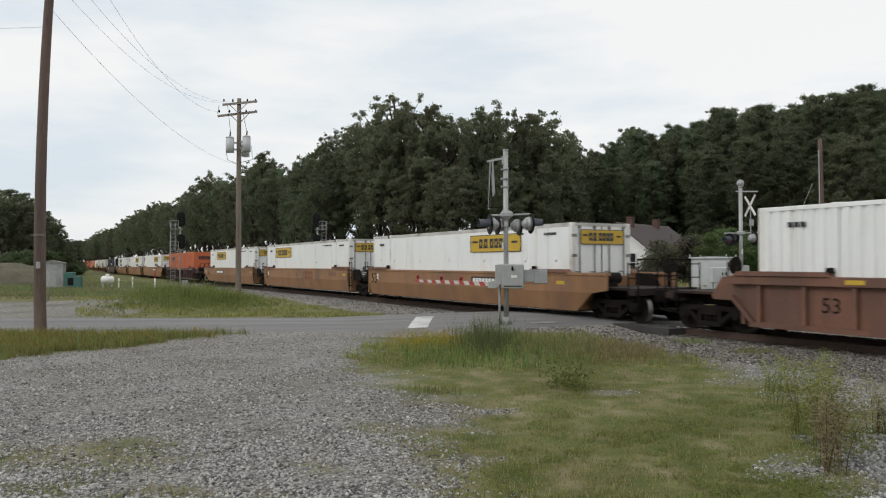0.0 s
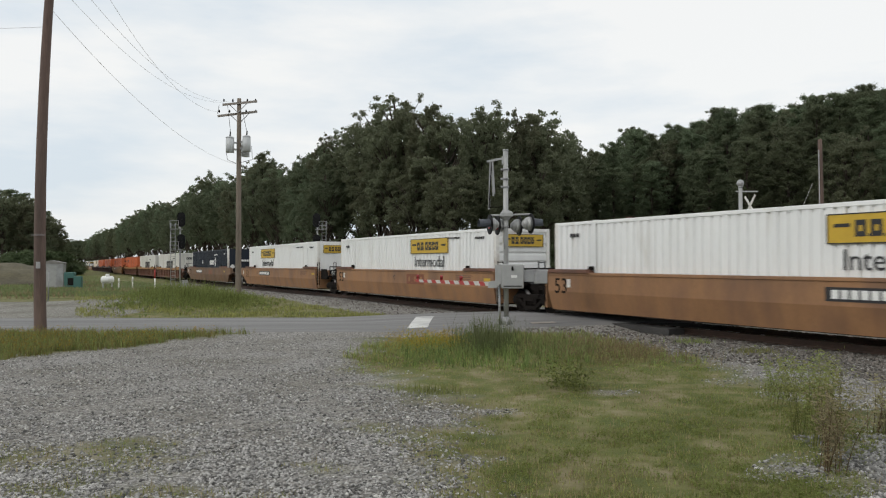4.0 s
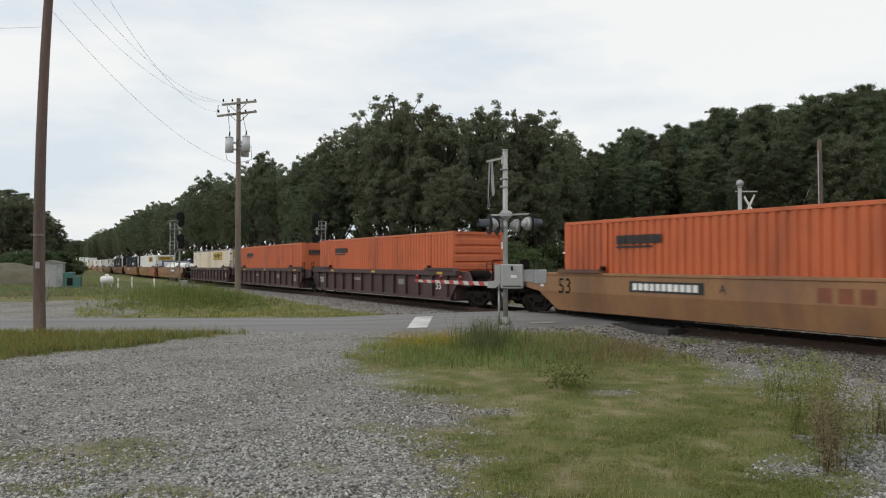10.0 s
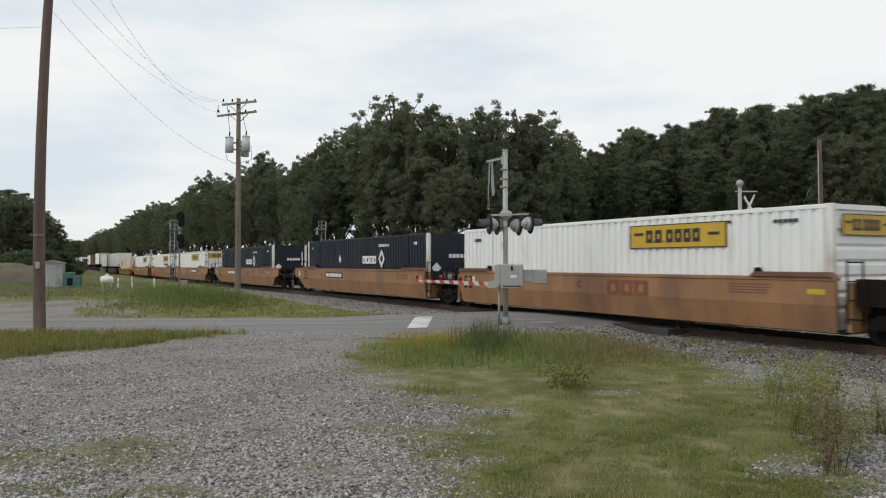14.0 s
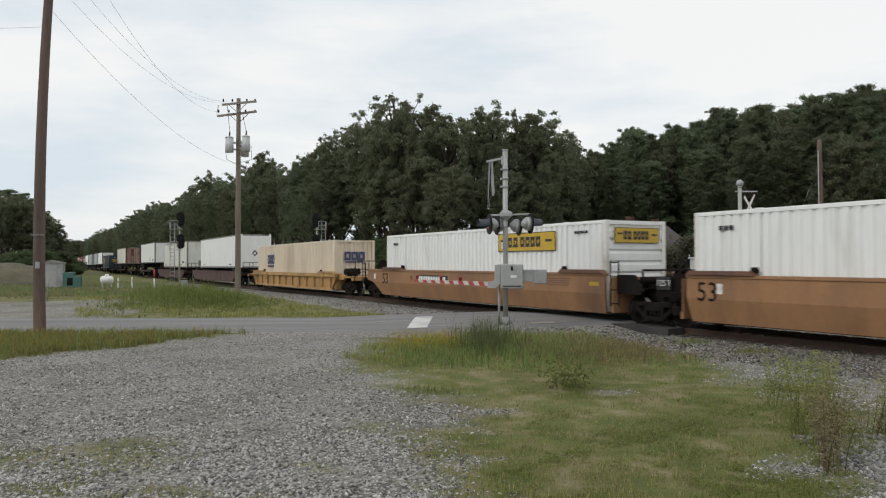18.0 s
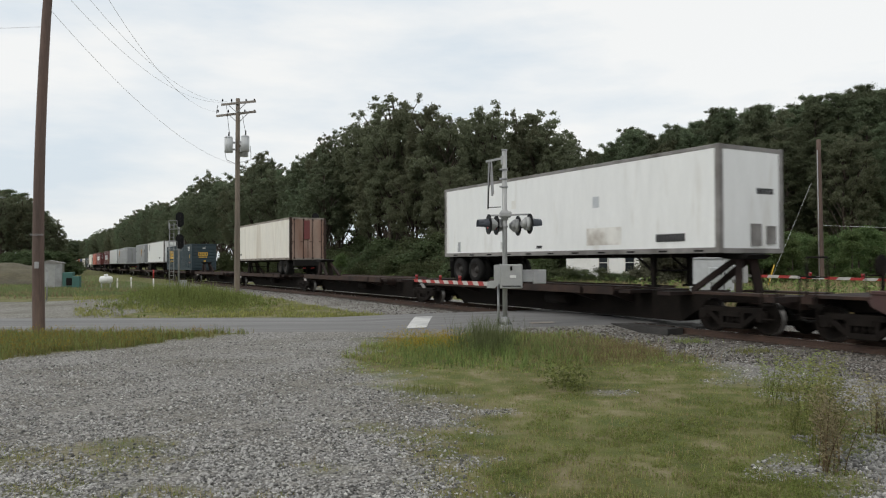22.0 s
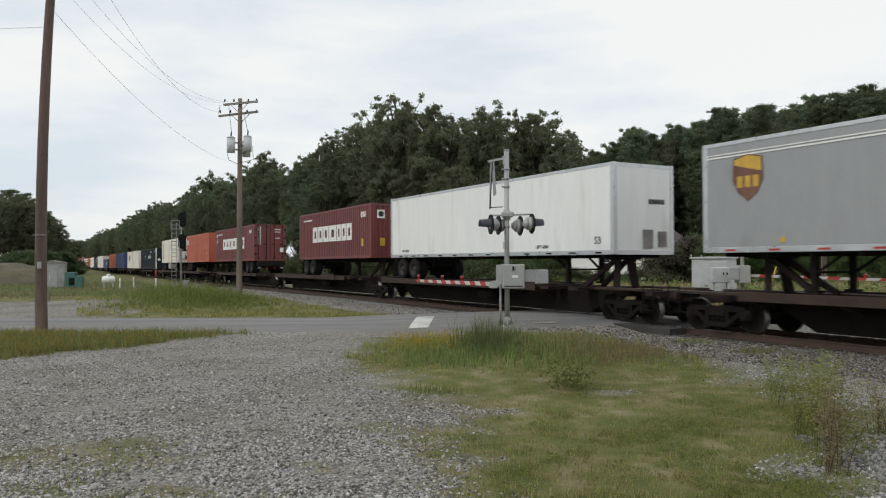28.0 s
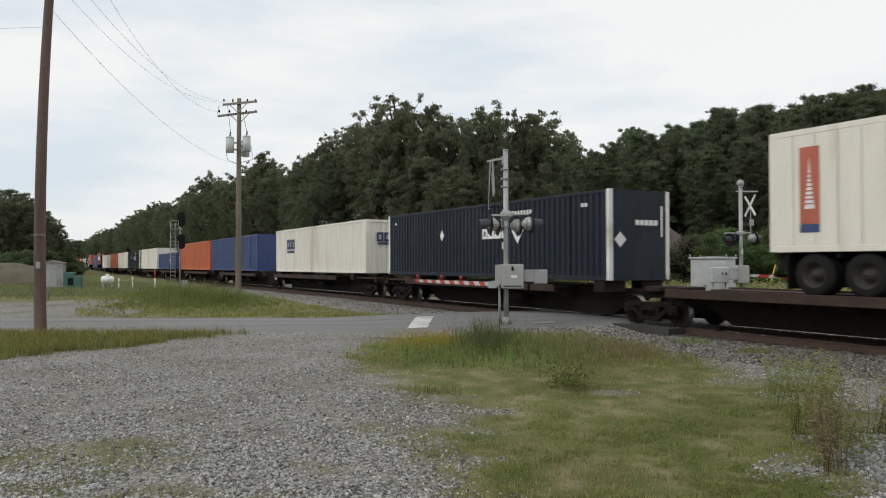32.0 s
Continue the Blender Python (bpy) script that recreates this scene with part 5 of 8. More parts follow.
x, y = scatter(rng, 90000, -0.5, 0.64, 9.0, 75.0, ballast)
stones("track_ballast", x, y, 0.028, 0.055, stone_material("brownish_ballast", (0.128, 0.117, 0.105), 0.6), "grey crushed stone ballast beside the rails", 3, -0.005)
x, y = scatter(rng, 5000, 0.44, 0.68, 6.0, 9.5, lambda a, b: (a > 4.2) * (b < 9.2) * 1.0)
stones("stone_heap", x, y, 0.018, 0.045, stone_material("heaped_grey_stone", (0.2, 0.198, 0.19), 0.5), "heap of grey broken stone at the grass edge", 4)


def blades(name, x, y, lo, hi, wide, mat, label, seed, bend=0.5, per=3, category="grass", tall=None):
    """Tufts of narrow bent blades."""
    rng = np.random.default_rng(seed)
    x, y = np.repeat(x, per), np.repeat(y, per)
    n = len(x)
    x = x + rng.normal(0, 0.03, n)
    y = y + rng.normal(0, 0.03, n)
    z = ground_level(x, y) - 0.01
    h = rng.uniform(lo, hi, n) * rng.uniform(0.6, 1.1, n)
    if tall is not None:
        h = h * tall(x, y)
    a = rng.uniform(0, 6.28, n)
    lean = rng.uniform(0.1, bend, n) * h
    w = wide * rng.uniform(0.6, 1.3, n)
    dx, dy = np.cos(a), np.sin(a)
    p = np.stack([x, y, z], -1)
    side = np.stack([-dy, dx, 0 * dx], -1) * w[:, None]
    mid = p + np.stack([dx * lean * 0.35, dy * lean * 0.35, h * 0.6], -1)
    tip = p + np.stack([dx * lean, dy * lean, h], -1)
    v = np.stack([p - side, p + side, mid + side * 0.7, mid - side * 0.7, tip], 1)
    base = np.arange(n)[:, None] * 5
    f = np.concatenate([base + np.array(t) for t in ((0, 1, 2), (0, 2, 3), (3, 2, 4))])
    ob = bulk(name, v.reshape(-1, 3), f, mat)
    return tagged(ob, label, category, kind="stuff")


GRASS_GREEN = leaf_material("grass_green", (0.205, 0.235, 0.08), 0.4)
GRASS_DRY = leaf_material("grass_dry", (0.33, 0.285, 0.155), 0.4)
GRASS_YELLOW = leaf_material("grass_yellow_green", (0.25, 0.25, 0.085), 0.4)
CLOVER = leaf_material("low_clover_green", (0.19, 0.255, 0.075), 0.22)
STEM = leaf_material("brown_weed_stem", (0.17, 0.125, 0.07), 0.4)
PLUME = leaf_material("olive_weed_plume", (0.245, 0.225, 0.12), 0.4, 0.4)
FROND = leaf_material("green_weed_frond", (0.2, 0.225, 0.075), 0.4, 0.4)


def lawn(x, y):
    return np.clip(cover(x, y) * 1.1 - 0.15, 0, 1) * (0.2 + 0.8 * (rough_noise(x, y, 2.3) + 0.6 * rough_noise(x, y, 6.1) > -0.1)) * (y < 23.1)


x, y = scatter(rng, 52000, -0.64, 0.64, 6.0, 23.0, lawn)
half = len(x) // 2
blades("grass", x[:half], y[:half], 0.015, 0.06, 0.005, GRASS_GREEN, "rough green grass on the verge", 5)
blades("grass", x[half:], y[half:], 0.015, 0.06, 0.0045, GRASS_YELLOW, "yellowing rough grass on the verge", 6)
x, y = scatter(rng, 10000, -0.64, 0.64, 6.0, 23.0, lawn)
blades("dry_grass", x, y, 0.03, 0.11, 0.003, GRASS_DRY, "dry straw-coloured grass stalks", 7)


def strip(x, y):
    return lawn(x, y) * (x < -3.5) * (y > 15)


x, y = scatter(rng, 30000, -0.64, -0.15, 15.5, 23.0, strip)
half = len(x) // 2
blades("roadside_grass", x[:half], y[:half], 0.08, 0.26, 0.007, GRASS_GREEN, "taller green grass along the road", 8)
blades("roadside_grass", x[half:], y[half:], 0.08, 0.3, 0.006, GRASS_YELLOW, "taller yellowing grass along the road", 31)


def rising(x, y):
    """Grass grows taller towards the crossing."""
    return np.clip((y - 13.5) / 5.0, 0.2, 1.0) * (0.75 + 0.35 * rough_noise(x, y, 0.9))


def verge(x, y):
    return lawn(x, y) * (x > -2.6) * (x < 7) * np.clip((y - 14.0) / 4.5, 0, 1) * (0.4 + 0.6 * (rough_noise(x + 5, y, 1.3) > -0.2)) * (y < np.interp(x, (-2, 0.3, 1.4, 5), (20.0, 20.4, 22.0, 22.6)))


x, y = scatter(rng, 34000, -0.14, 0.35, 14.5, 23.1, verge)
half = len(x) // 2
blades("tall_grass", x[:half], y[:half], 0.1, 0.27, 0.007, GRASS_YELLOW, "tall yellowish grass before the crossing", 9, 0.8, tall=rising)
blades("tall_grass", x[half:], y[half:], 0.1, 0.3, 0.008, GRASS_GREEN, "tall green grass before the crossing", 32, 0.8, tall=rising)
x, y = scatter(rng, 5000, -0.14, 0.3, 15, 23.1, verge)
blades("tall_grass", x, y, 0.12, 0.3, 0.005, GRASS_DRY, "tall brownish seeding grass", 10, tall=rising)


x, y = scatter(rng, 15000, 0.1, 0.37, 15.5, 22.5, lambda a, b: lawn(a, b) * np.exp(-((a - 4.0) / 2.2) ** 2 - ((b - 19.0) / 2.2) ** 2))
blades("seeding_grass", x, y, 0.12, 0.34, 0.003, leaf_material("brown_seed_grass", (0.26, 0.222, 0.11), 0.4), "soft brown seeding grass before the crossing", 34, 1.3)
for cx, cy, rx, ry in ((7.1, 17.3, 0.5, 0.35), (6.4, 19.4, 0.5, 0.4), (5.9, 12.6, 0.6, 0.3), (-0.2, 12.6, 0.5, 0.3)):
    x, y = rng.normal(cx, rx * 0.6, 130), rng.normal(cy, ry * 0.6, 130)
    blades("grass_tuft", x, y, 0.06, 0.18, 0.005, GRASS_GREEN, "low green tufts of grass among the stones", 35)


def near_patch(cx, cy, rx, ry):
    return lambda a, b: np.exp(-((a - cx) / rx) ** 2 - ((b - cy) / ry) ** 2)


def leafy(name, x, y, lo, hi, size, mat, label, seed, per=14, category="weeds", tall=None, wide=0.16):
    """Weeds: short leaves in clumps up a stalk."""
    rng = np.random.default_rng(seed)
    h = rng.uniform(lo, hi, len(x)) * (1.0 if tall is None else 0.25 + 0.9 * tall(x, y))
    h, x, y = np.repeat(h, per), np.repeat(x, per), np.repeat(y, per)
    n = len(x)
    t = rng.uniform(0.08, 1, n)
    spread = wide * h * (0.35 + t)
    cx, cy = x + rng.normal(0, 1, n) * spread, y + rng.normal(0, 1, n) * spread
    cz = ground_level(x, y) + h * t
    nrm = rng.normal(size=(n, 3)) + np.array((0, 0, 0.7))
    nrm /= np.linalg.norm(nrm, axis=1)[:, None]
    a = np.cross(nrm, rng.normal(size=(n, 3)))
    a /= np.linalg.norm(a, axis=1)[:, None]
    b = np.cross(nrm, a)
    s = (size * rng.uniform(0.6, 1.3, n))[:, None]
    c = np.stack([cx, cy, cz], -1)
    v = np.stack([c - a * s, c - b * s * 0.35, c + a * s, c + b * s * 0.35], 1)
    base = np.arange(n)[:, None] * 4
    f = np.concatenate([base + np.array(k) for k in ((0, 1, 2), (0, 2, 3))])
    ob = bulk(name, v.reshape(-1, 3), f, mat)
    return tagged(ob, label, category, kind="stuff")


WEED_DARK = leaf_material("weed_dark_green", (0.115, 0.14, 0.06), 0.4)
FLOWER = leaf_material("yellow_flower", (0.4, 0.33, 0.04), 0.3)
# round the mast's foot
x, y = scatter(rng, 330, -0.02, 0.15, 16.5, 21.6, near_patch(1.08, 18.6, 0.6, 0.9))
leafy("mast_weeds", x, y, 0.3, 0.8, 0.018, WEED_DARK, "leafy green weeds round the signal mast", 12, 110, wide=0.1)
x, y = scatter(rng, 1100, -0.06, 0.2, 15.0, 21.6, near_patch(1.3, 18.3, 2.2, 2.2))
blades("mast_weeds", x, y, 0.12, 0.42, 0.006, LEAF_WEED, "low mixed weeds before the crossing", 13, 0.9, 9, category="weeds")
x, y = scatter(rng, 2200, -0.08, 0.03, 17.0, 22.6, near_patch(-0.35, 19.3, 0.9, 1.2))
leafy("yellow_flowers", x, y, 0.25, 0.45, 0.022, FLOWER, "small yellow wildflowers in the weeds", 14, 6)
x, y = scatter(rng, 2200, -0.6, -0.25, 17, 22.8, strip)
leafy("yellow_flowers", x, y, 0.15, 0.35, 0.022, FLOWER, "small yellow wildflowers along the road", 15, 5)
x, y = scatter(rng, 1500, -0.64, -0.15, 16.5, 22.8, strip)
blades("roadside_weeds", x, y, 0.1, 0.36, 0.006, LEAF_WEED, "low leafy weeds along the road", 16, 0.9, 9, category="weeds")
x, y = scatter(rng, 2600, -0.02, 0.15, 16.5, 21.6, near_patch(1.0, 18.7, 0.55, 0.9))
blades("mast_weeds", x, y, 0.45, 0.95, 0.006, WEED_DARK, "feathery dark green weeds at the signal mast", 36, 0.45, category="weeds")
# the low plant in the lawn and clover
x, y = scatter(rng, 700, 0.12, 0.22, 12.0, 15.0, near_patch(2.15, 13.1, 0.28, 0.5))
leafy("lawn_weed", x, y, 0.2, 0.5, 0.04, LEAF_WEED, "single leafy green weed in the lawn", 17, 10)
x, y = scatter(rng, 42000, -0.08, 0.6, 6.0, 17.0, lambda a, b: lawn(a, b) * np.clip(rough_noise(a + 3, b, 0.9) * 1.4 + 0.8 * rough_noise(a, b + 3, 3.3) + 0.15 + (a - 2.2) * 0.24, 0, 1))
leafy("clover", x, y, 0.02, 0.07, 0.011, CLOVER, "low bright green clover in the lawn", 18, 9)


# the weedy bank beyond the road
def bank_keep(x, y):
    s, w = along_across(x, y)
    return np.exp(-((x + 0.335 * y) / 3.6) ** 4 - ((y - 39.0) / 4.2) ** 2) * (0.7 + 0.5 * rough_noise(x, y, 0.8)) * (w < -4.6) * (y > ROAD_Y1 + 0.8)


BANK = leaf_material("rank_weed_green", (0.19, 0.255, 0.08), 0.4, 0.45)
x, y = scatter(rng, 30000, -0.6, 0.0, 29.5, 60.0, bank_keep)
blades("bank_weeds", x, y, 0.5, 1.25, 0.014, BANK, "tall grassy weeds on the bank", 33, tall=bank_keep)
x, y = scatter(rng, 12000, -0.6, 0.0, 29.5, 60.0, bank_keep)
leafy("bank_weeds", x, y, 0.3, 0.85, 0.05, BANK, "tall rank green weeds on the bank", 19, 18, tall=bank_keep)
x, y = scatter(rng, 22000, -0.6, 0.0, 29.2, 60.0, lambda a, b: (along_across(a, b)[1] < -4.3) * (a > -0.49 * b) * np.clip(0.25 + rough_noise(a, b, 0.5), 0.05, 0.8))
blades("bank_grass", x, y, 0.06, 0.22, 0.012, GRASS_YELLOW, "rough grass between the road and the track", 20)
x, y = scatter(rng, 16000, -0.66, -0.3, 42.0, 130.0, lambda a, b: (along_across(a, b)[1] < -5) * (b > 48) * 1.0)
blades("field_grass", x, y, 0.08, 0.25, 0.02, leaf_material("field_green", (0.165, 0.19, 0.085), 0.3), "rough field grass along the line", 21)
x, y = scatter(rng, 9000, -0.66, -0.3, 45.0, 110.0, lambda a, b: (along_across(a, b)[1] < -7) * np.clip(rough_noise(a, b, 0.2), 0, 1))
blades("field_grass", x, y, 0.1, 0.35, 0.02, GRASS_DRY, "dry straw-coloured field grass", 22)
# beyond the track
x, y = scatter(rng, 34000, -0.2, 0.66, 27.0, 80.0, lambda a, b: (along_across(a, b)[1] > 5.5) * ((b > ROAD_Y1 + 0.6) | (b < ROAD_Y0 - 0.5)) * 1.0)
blades("meadow_grass", x, y, 0.25, 0.7, 0.03, GRASS_DRY, "pale dry grass beyond the track", 23)
x, y = scatter(rng, 3000, -0.2, 0.66, 27.0, 90.0, lambda a, b: (along_across(a, b)[1] > 6.5) * ((b > ROAD_Y1 + 0.6) | (b < ROAD_Y0 - 0.5)) * 1.0)
leafy("meadow_weeds", x, y, 0.3, 1.1, 0.12, LEAF_WEED, "green weeds and brush beyond the track", 24, 7)


# ---------------------------------------------------------------- tall weeds that sway in the train's wind
SWAYING = []


def tall_weed(x, y, height, stems, seed, brown):
    """A clump of thin arching stems with drooping plumes."""
    rng = random.Random(seed)
    t = thing("tall_weed", "tall thin " + ("brown" if brown else "yellow-green") + " weed with arching stems", "weed", "tall weeds")
    bm = bmesh.new()
    lm = bmesh.new()
    for i in range(stems):
        a = rng.uniform(0, 6.28)
        h = height * rng.uniform(0.55, 1.0)
        lean = rng.uniform(0.08, 0.32) * h
        p = Vector((rng.gauss(0, 0.07), rng.gauss(0, 0.07), -0.03))
        for k in range(5):
            f = (k + 1) / 5
            q = Vector((p.x + math.cos(a) * lean * 0.4 * f, p.y + math.sin(a) * lean * 0.4 * f, h * (f - 0.12 * f * f * f)))
            bar(bm, p, q, 0.0042 * (1.1 - f * 0.7), 0.0042 * (1.1 - f * 0.9), n=4, caps=False)
            for j in range(16 if k > 0 else 5):
                c = p.lerp(q, rng.random()) + Vector((rng.gauss(0, 0.035), rng.gauss(0, 0.035), 0))
                d = Vector((rng.gauss(0, 1), rng.gauss(0, 1), rng.gauss(0.1, 0.6))).normalized()
                s = rng.uniform(0.02, 0.065)
                n = d.orthogonal().normalized() * s * 0.16
                lm.faces.new([lm.verts.new(v) for v in (c, c + d * s * 0.5 + n, c + d * s, c + d * s * 0.5 - n)])
            p = q
    tagged(part("stalk", bm, STEM if brown else FROND, t), kind="stuff")
    tagged(part("foliage", lm, PLUME if brown else FROND, t), kind="stuff")
    SWAYING.append((t, x, y, float(ground_level(np.array([x]), np.array([y]))[0]), seed))
    return t


for i, (x, y, h, n, b) in enumerate(((3.92, 7.62, 1.0, 12, True), (4.05, 7.9, 1.15, 12, True), (4.25, 8.6, 1.15, 14, False), (4.6, 8.9, 1.0, 14, False), (4.35, 9.3, 1.25, 14, False),
                                     (4.75, 9.9, 1.2, 12, False), (5.2, 10.4, 1.1, 12, False), (4.9, 11.2, 1.0, 12, False), (5.3, 9.2, 0.9, 12, True))):
    tall_weed(x, y, h, n, 40 + i, b)
# ---------------------------------------------------------------- railway cars
# In a car's own space +x is the trailing end, +y the side next to the road crossing, z = 0 the rail head.
MOVING = []                          # (thing, distance along the train)


def side_frame(bm, y):
    for x in (-0.89, 0.89):
        box(bm, x - 0.17, x + 0.17, y - 0.09, y + 0.09, 0.33, 0.62, bevel=0.03)
        bar(bm, (x, y - 0.1, 0.46), (x, y + 0.14, 0.46), 0.115, n=10)
    beam(bm, (-0.9, y, 0.62), (0.9, y, 0.62), 0.17, 0.13)
    beam(bm, (-0.78, y, 0.56), (-0.28, y, 0.19), 0.16, 0.12)
    beam(bm, (0.78, y, 0.56), (0.28, y, 0.19), 0.16, 0.12)
    box(bm, -0.36, 0.36, y - 0.09, y + 0.09, 0.13, 0.27, bevel=0.02)
    for x in (-0.33, 0.33):
        box(bm, x - 0.06, x + 0.06, y - 0.085, y + 0.085, 0.25, 0.6)
    for x in (-0.16, 0.0, 0.16):
        bar(bm, (x, y, 0.27), (x, y, 0.45), 0.062, n=8)
    box(bm, -0.27, 0.27, y - 0.11, y + 0.11, 0.44, 0.57)
    return bm


def wheel_mesh():
    """A wheel lathed about the y axis: tread, flange, plate and hub."""
    bm = bmesh.new()
    prof = ((0.07, 0.09), (0.12, 0.09), (0.15, 0.03), (0.36, 0.0), (0.38, 0.06), (0.42, 0.06), (0.425, -0.05), (0.455, -0.065), (0.455, -0.085), (0.38, -0.085), (0.36, -0.04), (0.15, -0.05), (0.12, -0.08), (0.07, -0.08))
    n = 20
    rings = [[bm.verts.new((r * math.cos(2 * math.pi * i / n), y, r * math.sin(2 * math.pi * i / n))) for r, y in prof] for i in range(n)]
    for i in range(n):
        a, b = rings[i], rings[(i + 1) % n]
        for j in range(len(prof) - 1):
            f = bm.faces.new((a[j], a[j + 1], b[j + 1], b[j]))
            f.material_index = 1 if j in (5, 6, 7) else 0
            f.smooth = True
    bmesh.ops.recalc_face_normals(bm, faces=bm.faces)
    return bm


def truck(parent, x):
    """A two-axle truck: the first is built, later ones share its meshes."""
    if "first" in TRUCK:
        return again(TRUCK["first"], parent, x - TRUCK["x"])
    bm = bmesh.new()
    box(bm, -0.2, 0.2, -1.0, 1.0, 0.42, 0.68, bevel=0.03)
    bar(bm, (0, 0, 0.66), (0, 0, 0.8), 0.3, n=12)
    t = part("truck", bm, M["grime"], parent, "grimy cast steel two-axle truck")
    for y in (-1.0, 1.0):
        part("side_frame", side_frame(bmesh.new(), y), M["grime"], t)
    bm = wheel_mesh()
    first = part("wheel", bm, [M["grime"], M["tread"]], t, "steel wheel with bright worn tread")
    first.matrix_basis = pose(-0.89, 0.76, 0.425)
    for a, b in ((0.89, 0.76), (-0.89, -0.76), (0.89, -0.76)):
        w = first.copy()
        scene.collection.objects.link(w)
        w.matrix_basis = pose(a, b, 0.425, 0, 0, 180 if b < 0 else 0)
    for a in (-0.89, 0.89):
        bm = bmesh.new()
        bar(bm, (a, -1.0, 0.425), (a, 1.0, 0.425), 0.085, n=10)
        part("axle", bm, M["grime"], t)
    t.matrix_basis = pose(x, 0, 0)
    TRUCK["first"], TRUCK["x"] = t, x
    return t


TRUCK = {}


def coupler(parent, x, sign):
    bm = bmesh.new()
    box(bm, min(x, x - sign * 1.3), max(x, x - sign * 1.3), -0.09, 0.09, 0.74, 0.94)
    box(bm, min(x - sign * 0.02, x - sign * 0.4), max(x - sign * 0.02, x - sign * 0.4), -0.19, 0.19, 0.68, 1.0, bevel=0.04)
    part("coupler", bm, M["grime"], parent, "rusty knuckle coupler")
    bm = bmesh.new()
    pts = [Vector((x - sign * 0.9, 0.45, 0.75)), Vector((x - sign * 0.5, 0.42, 0.45)), Vector((x - sign * 0.1, 0.38, 0.38)), Vector((x + sign * 0.1, 0.3, 0.5))]
    for p, q in zip(pts, pts[1:]):
        bar(bm, p, q, 0.025, n=6)
    part("brake_hose", bm, M["rubber"], parent)


def ladder(parent, x, y, z0, z1, mat, wide=0.42):
    bm = bmesh.new()
    for a in (-wide / 2, wide / 2):
        bar(bm, (x + a, y, z0), (x + a, y, z1), 0.022, n=6)
    k = max(2, round((z1 - z0) / 0.33))
    for i in range(k):
        z = z0 + 0.1 + (z1 - z0 - 0.15) * i / (k - 1)
        bar(bm, (x - wide / 2, y, z), (x + wide / 2, y, z), 0.016, n=6)
    part("ladder", bm, mat, parent)


def grab_rail(parent, x, y, z0, z1, mat, dx=0.0, dy=0.5):
    bm = bmesh.new()
    bar(bm, (x, y, z0), (x, y, z1), 0.022, n=6)
    bar(bm, (x, y, z1), (x + dx, y - dy, z1), 0.022, n=6)
    bar(bm, (x + dx, y - dy, z1), (x + dx, y - dy, z0), 0.022, n=6)
    bar(bm, (x, y, (z0 + z1) / 2), (x + dx, y - dy, (z0 + z1) / 2), 0.018, n=6)
    part("handrail", bm, mat, parent)


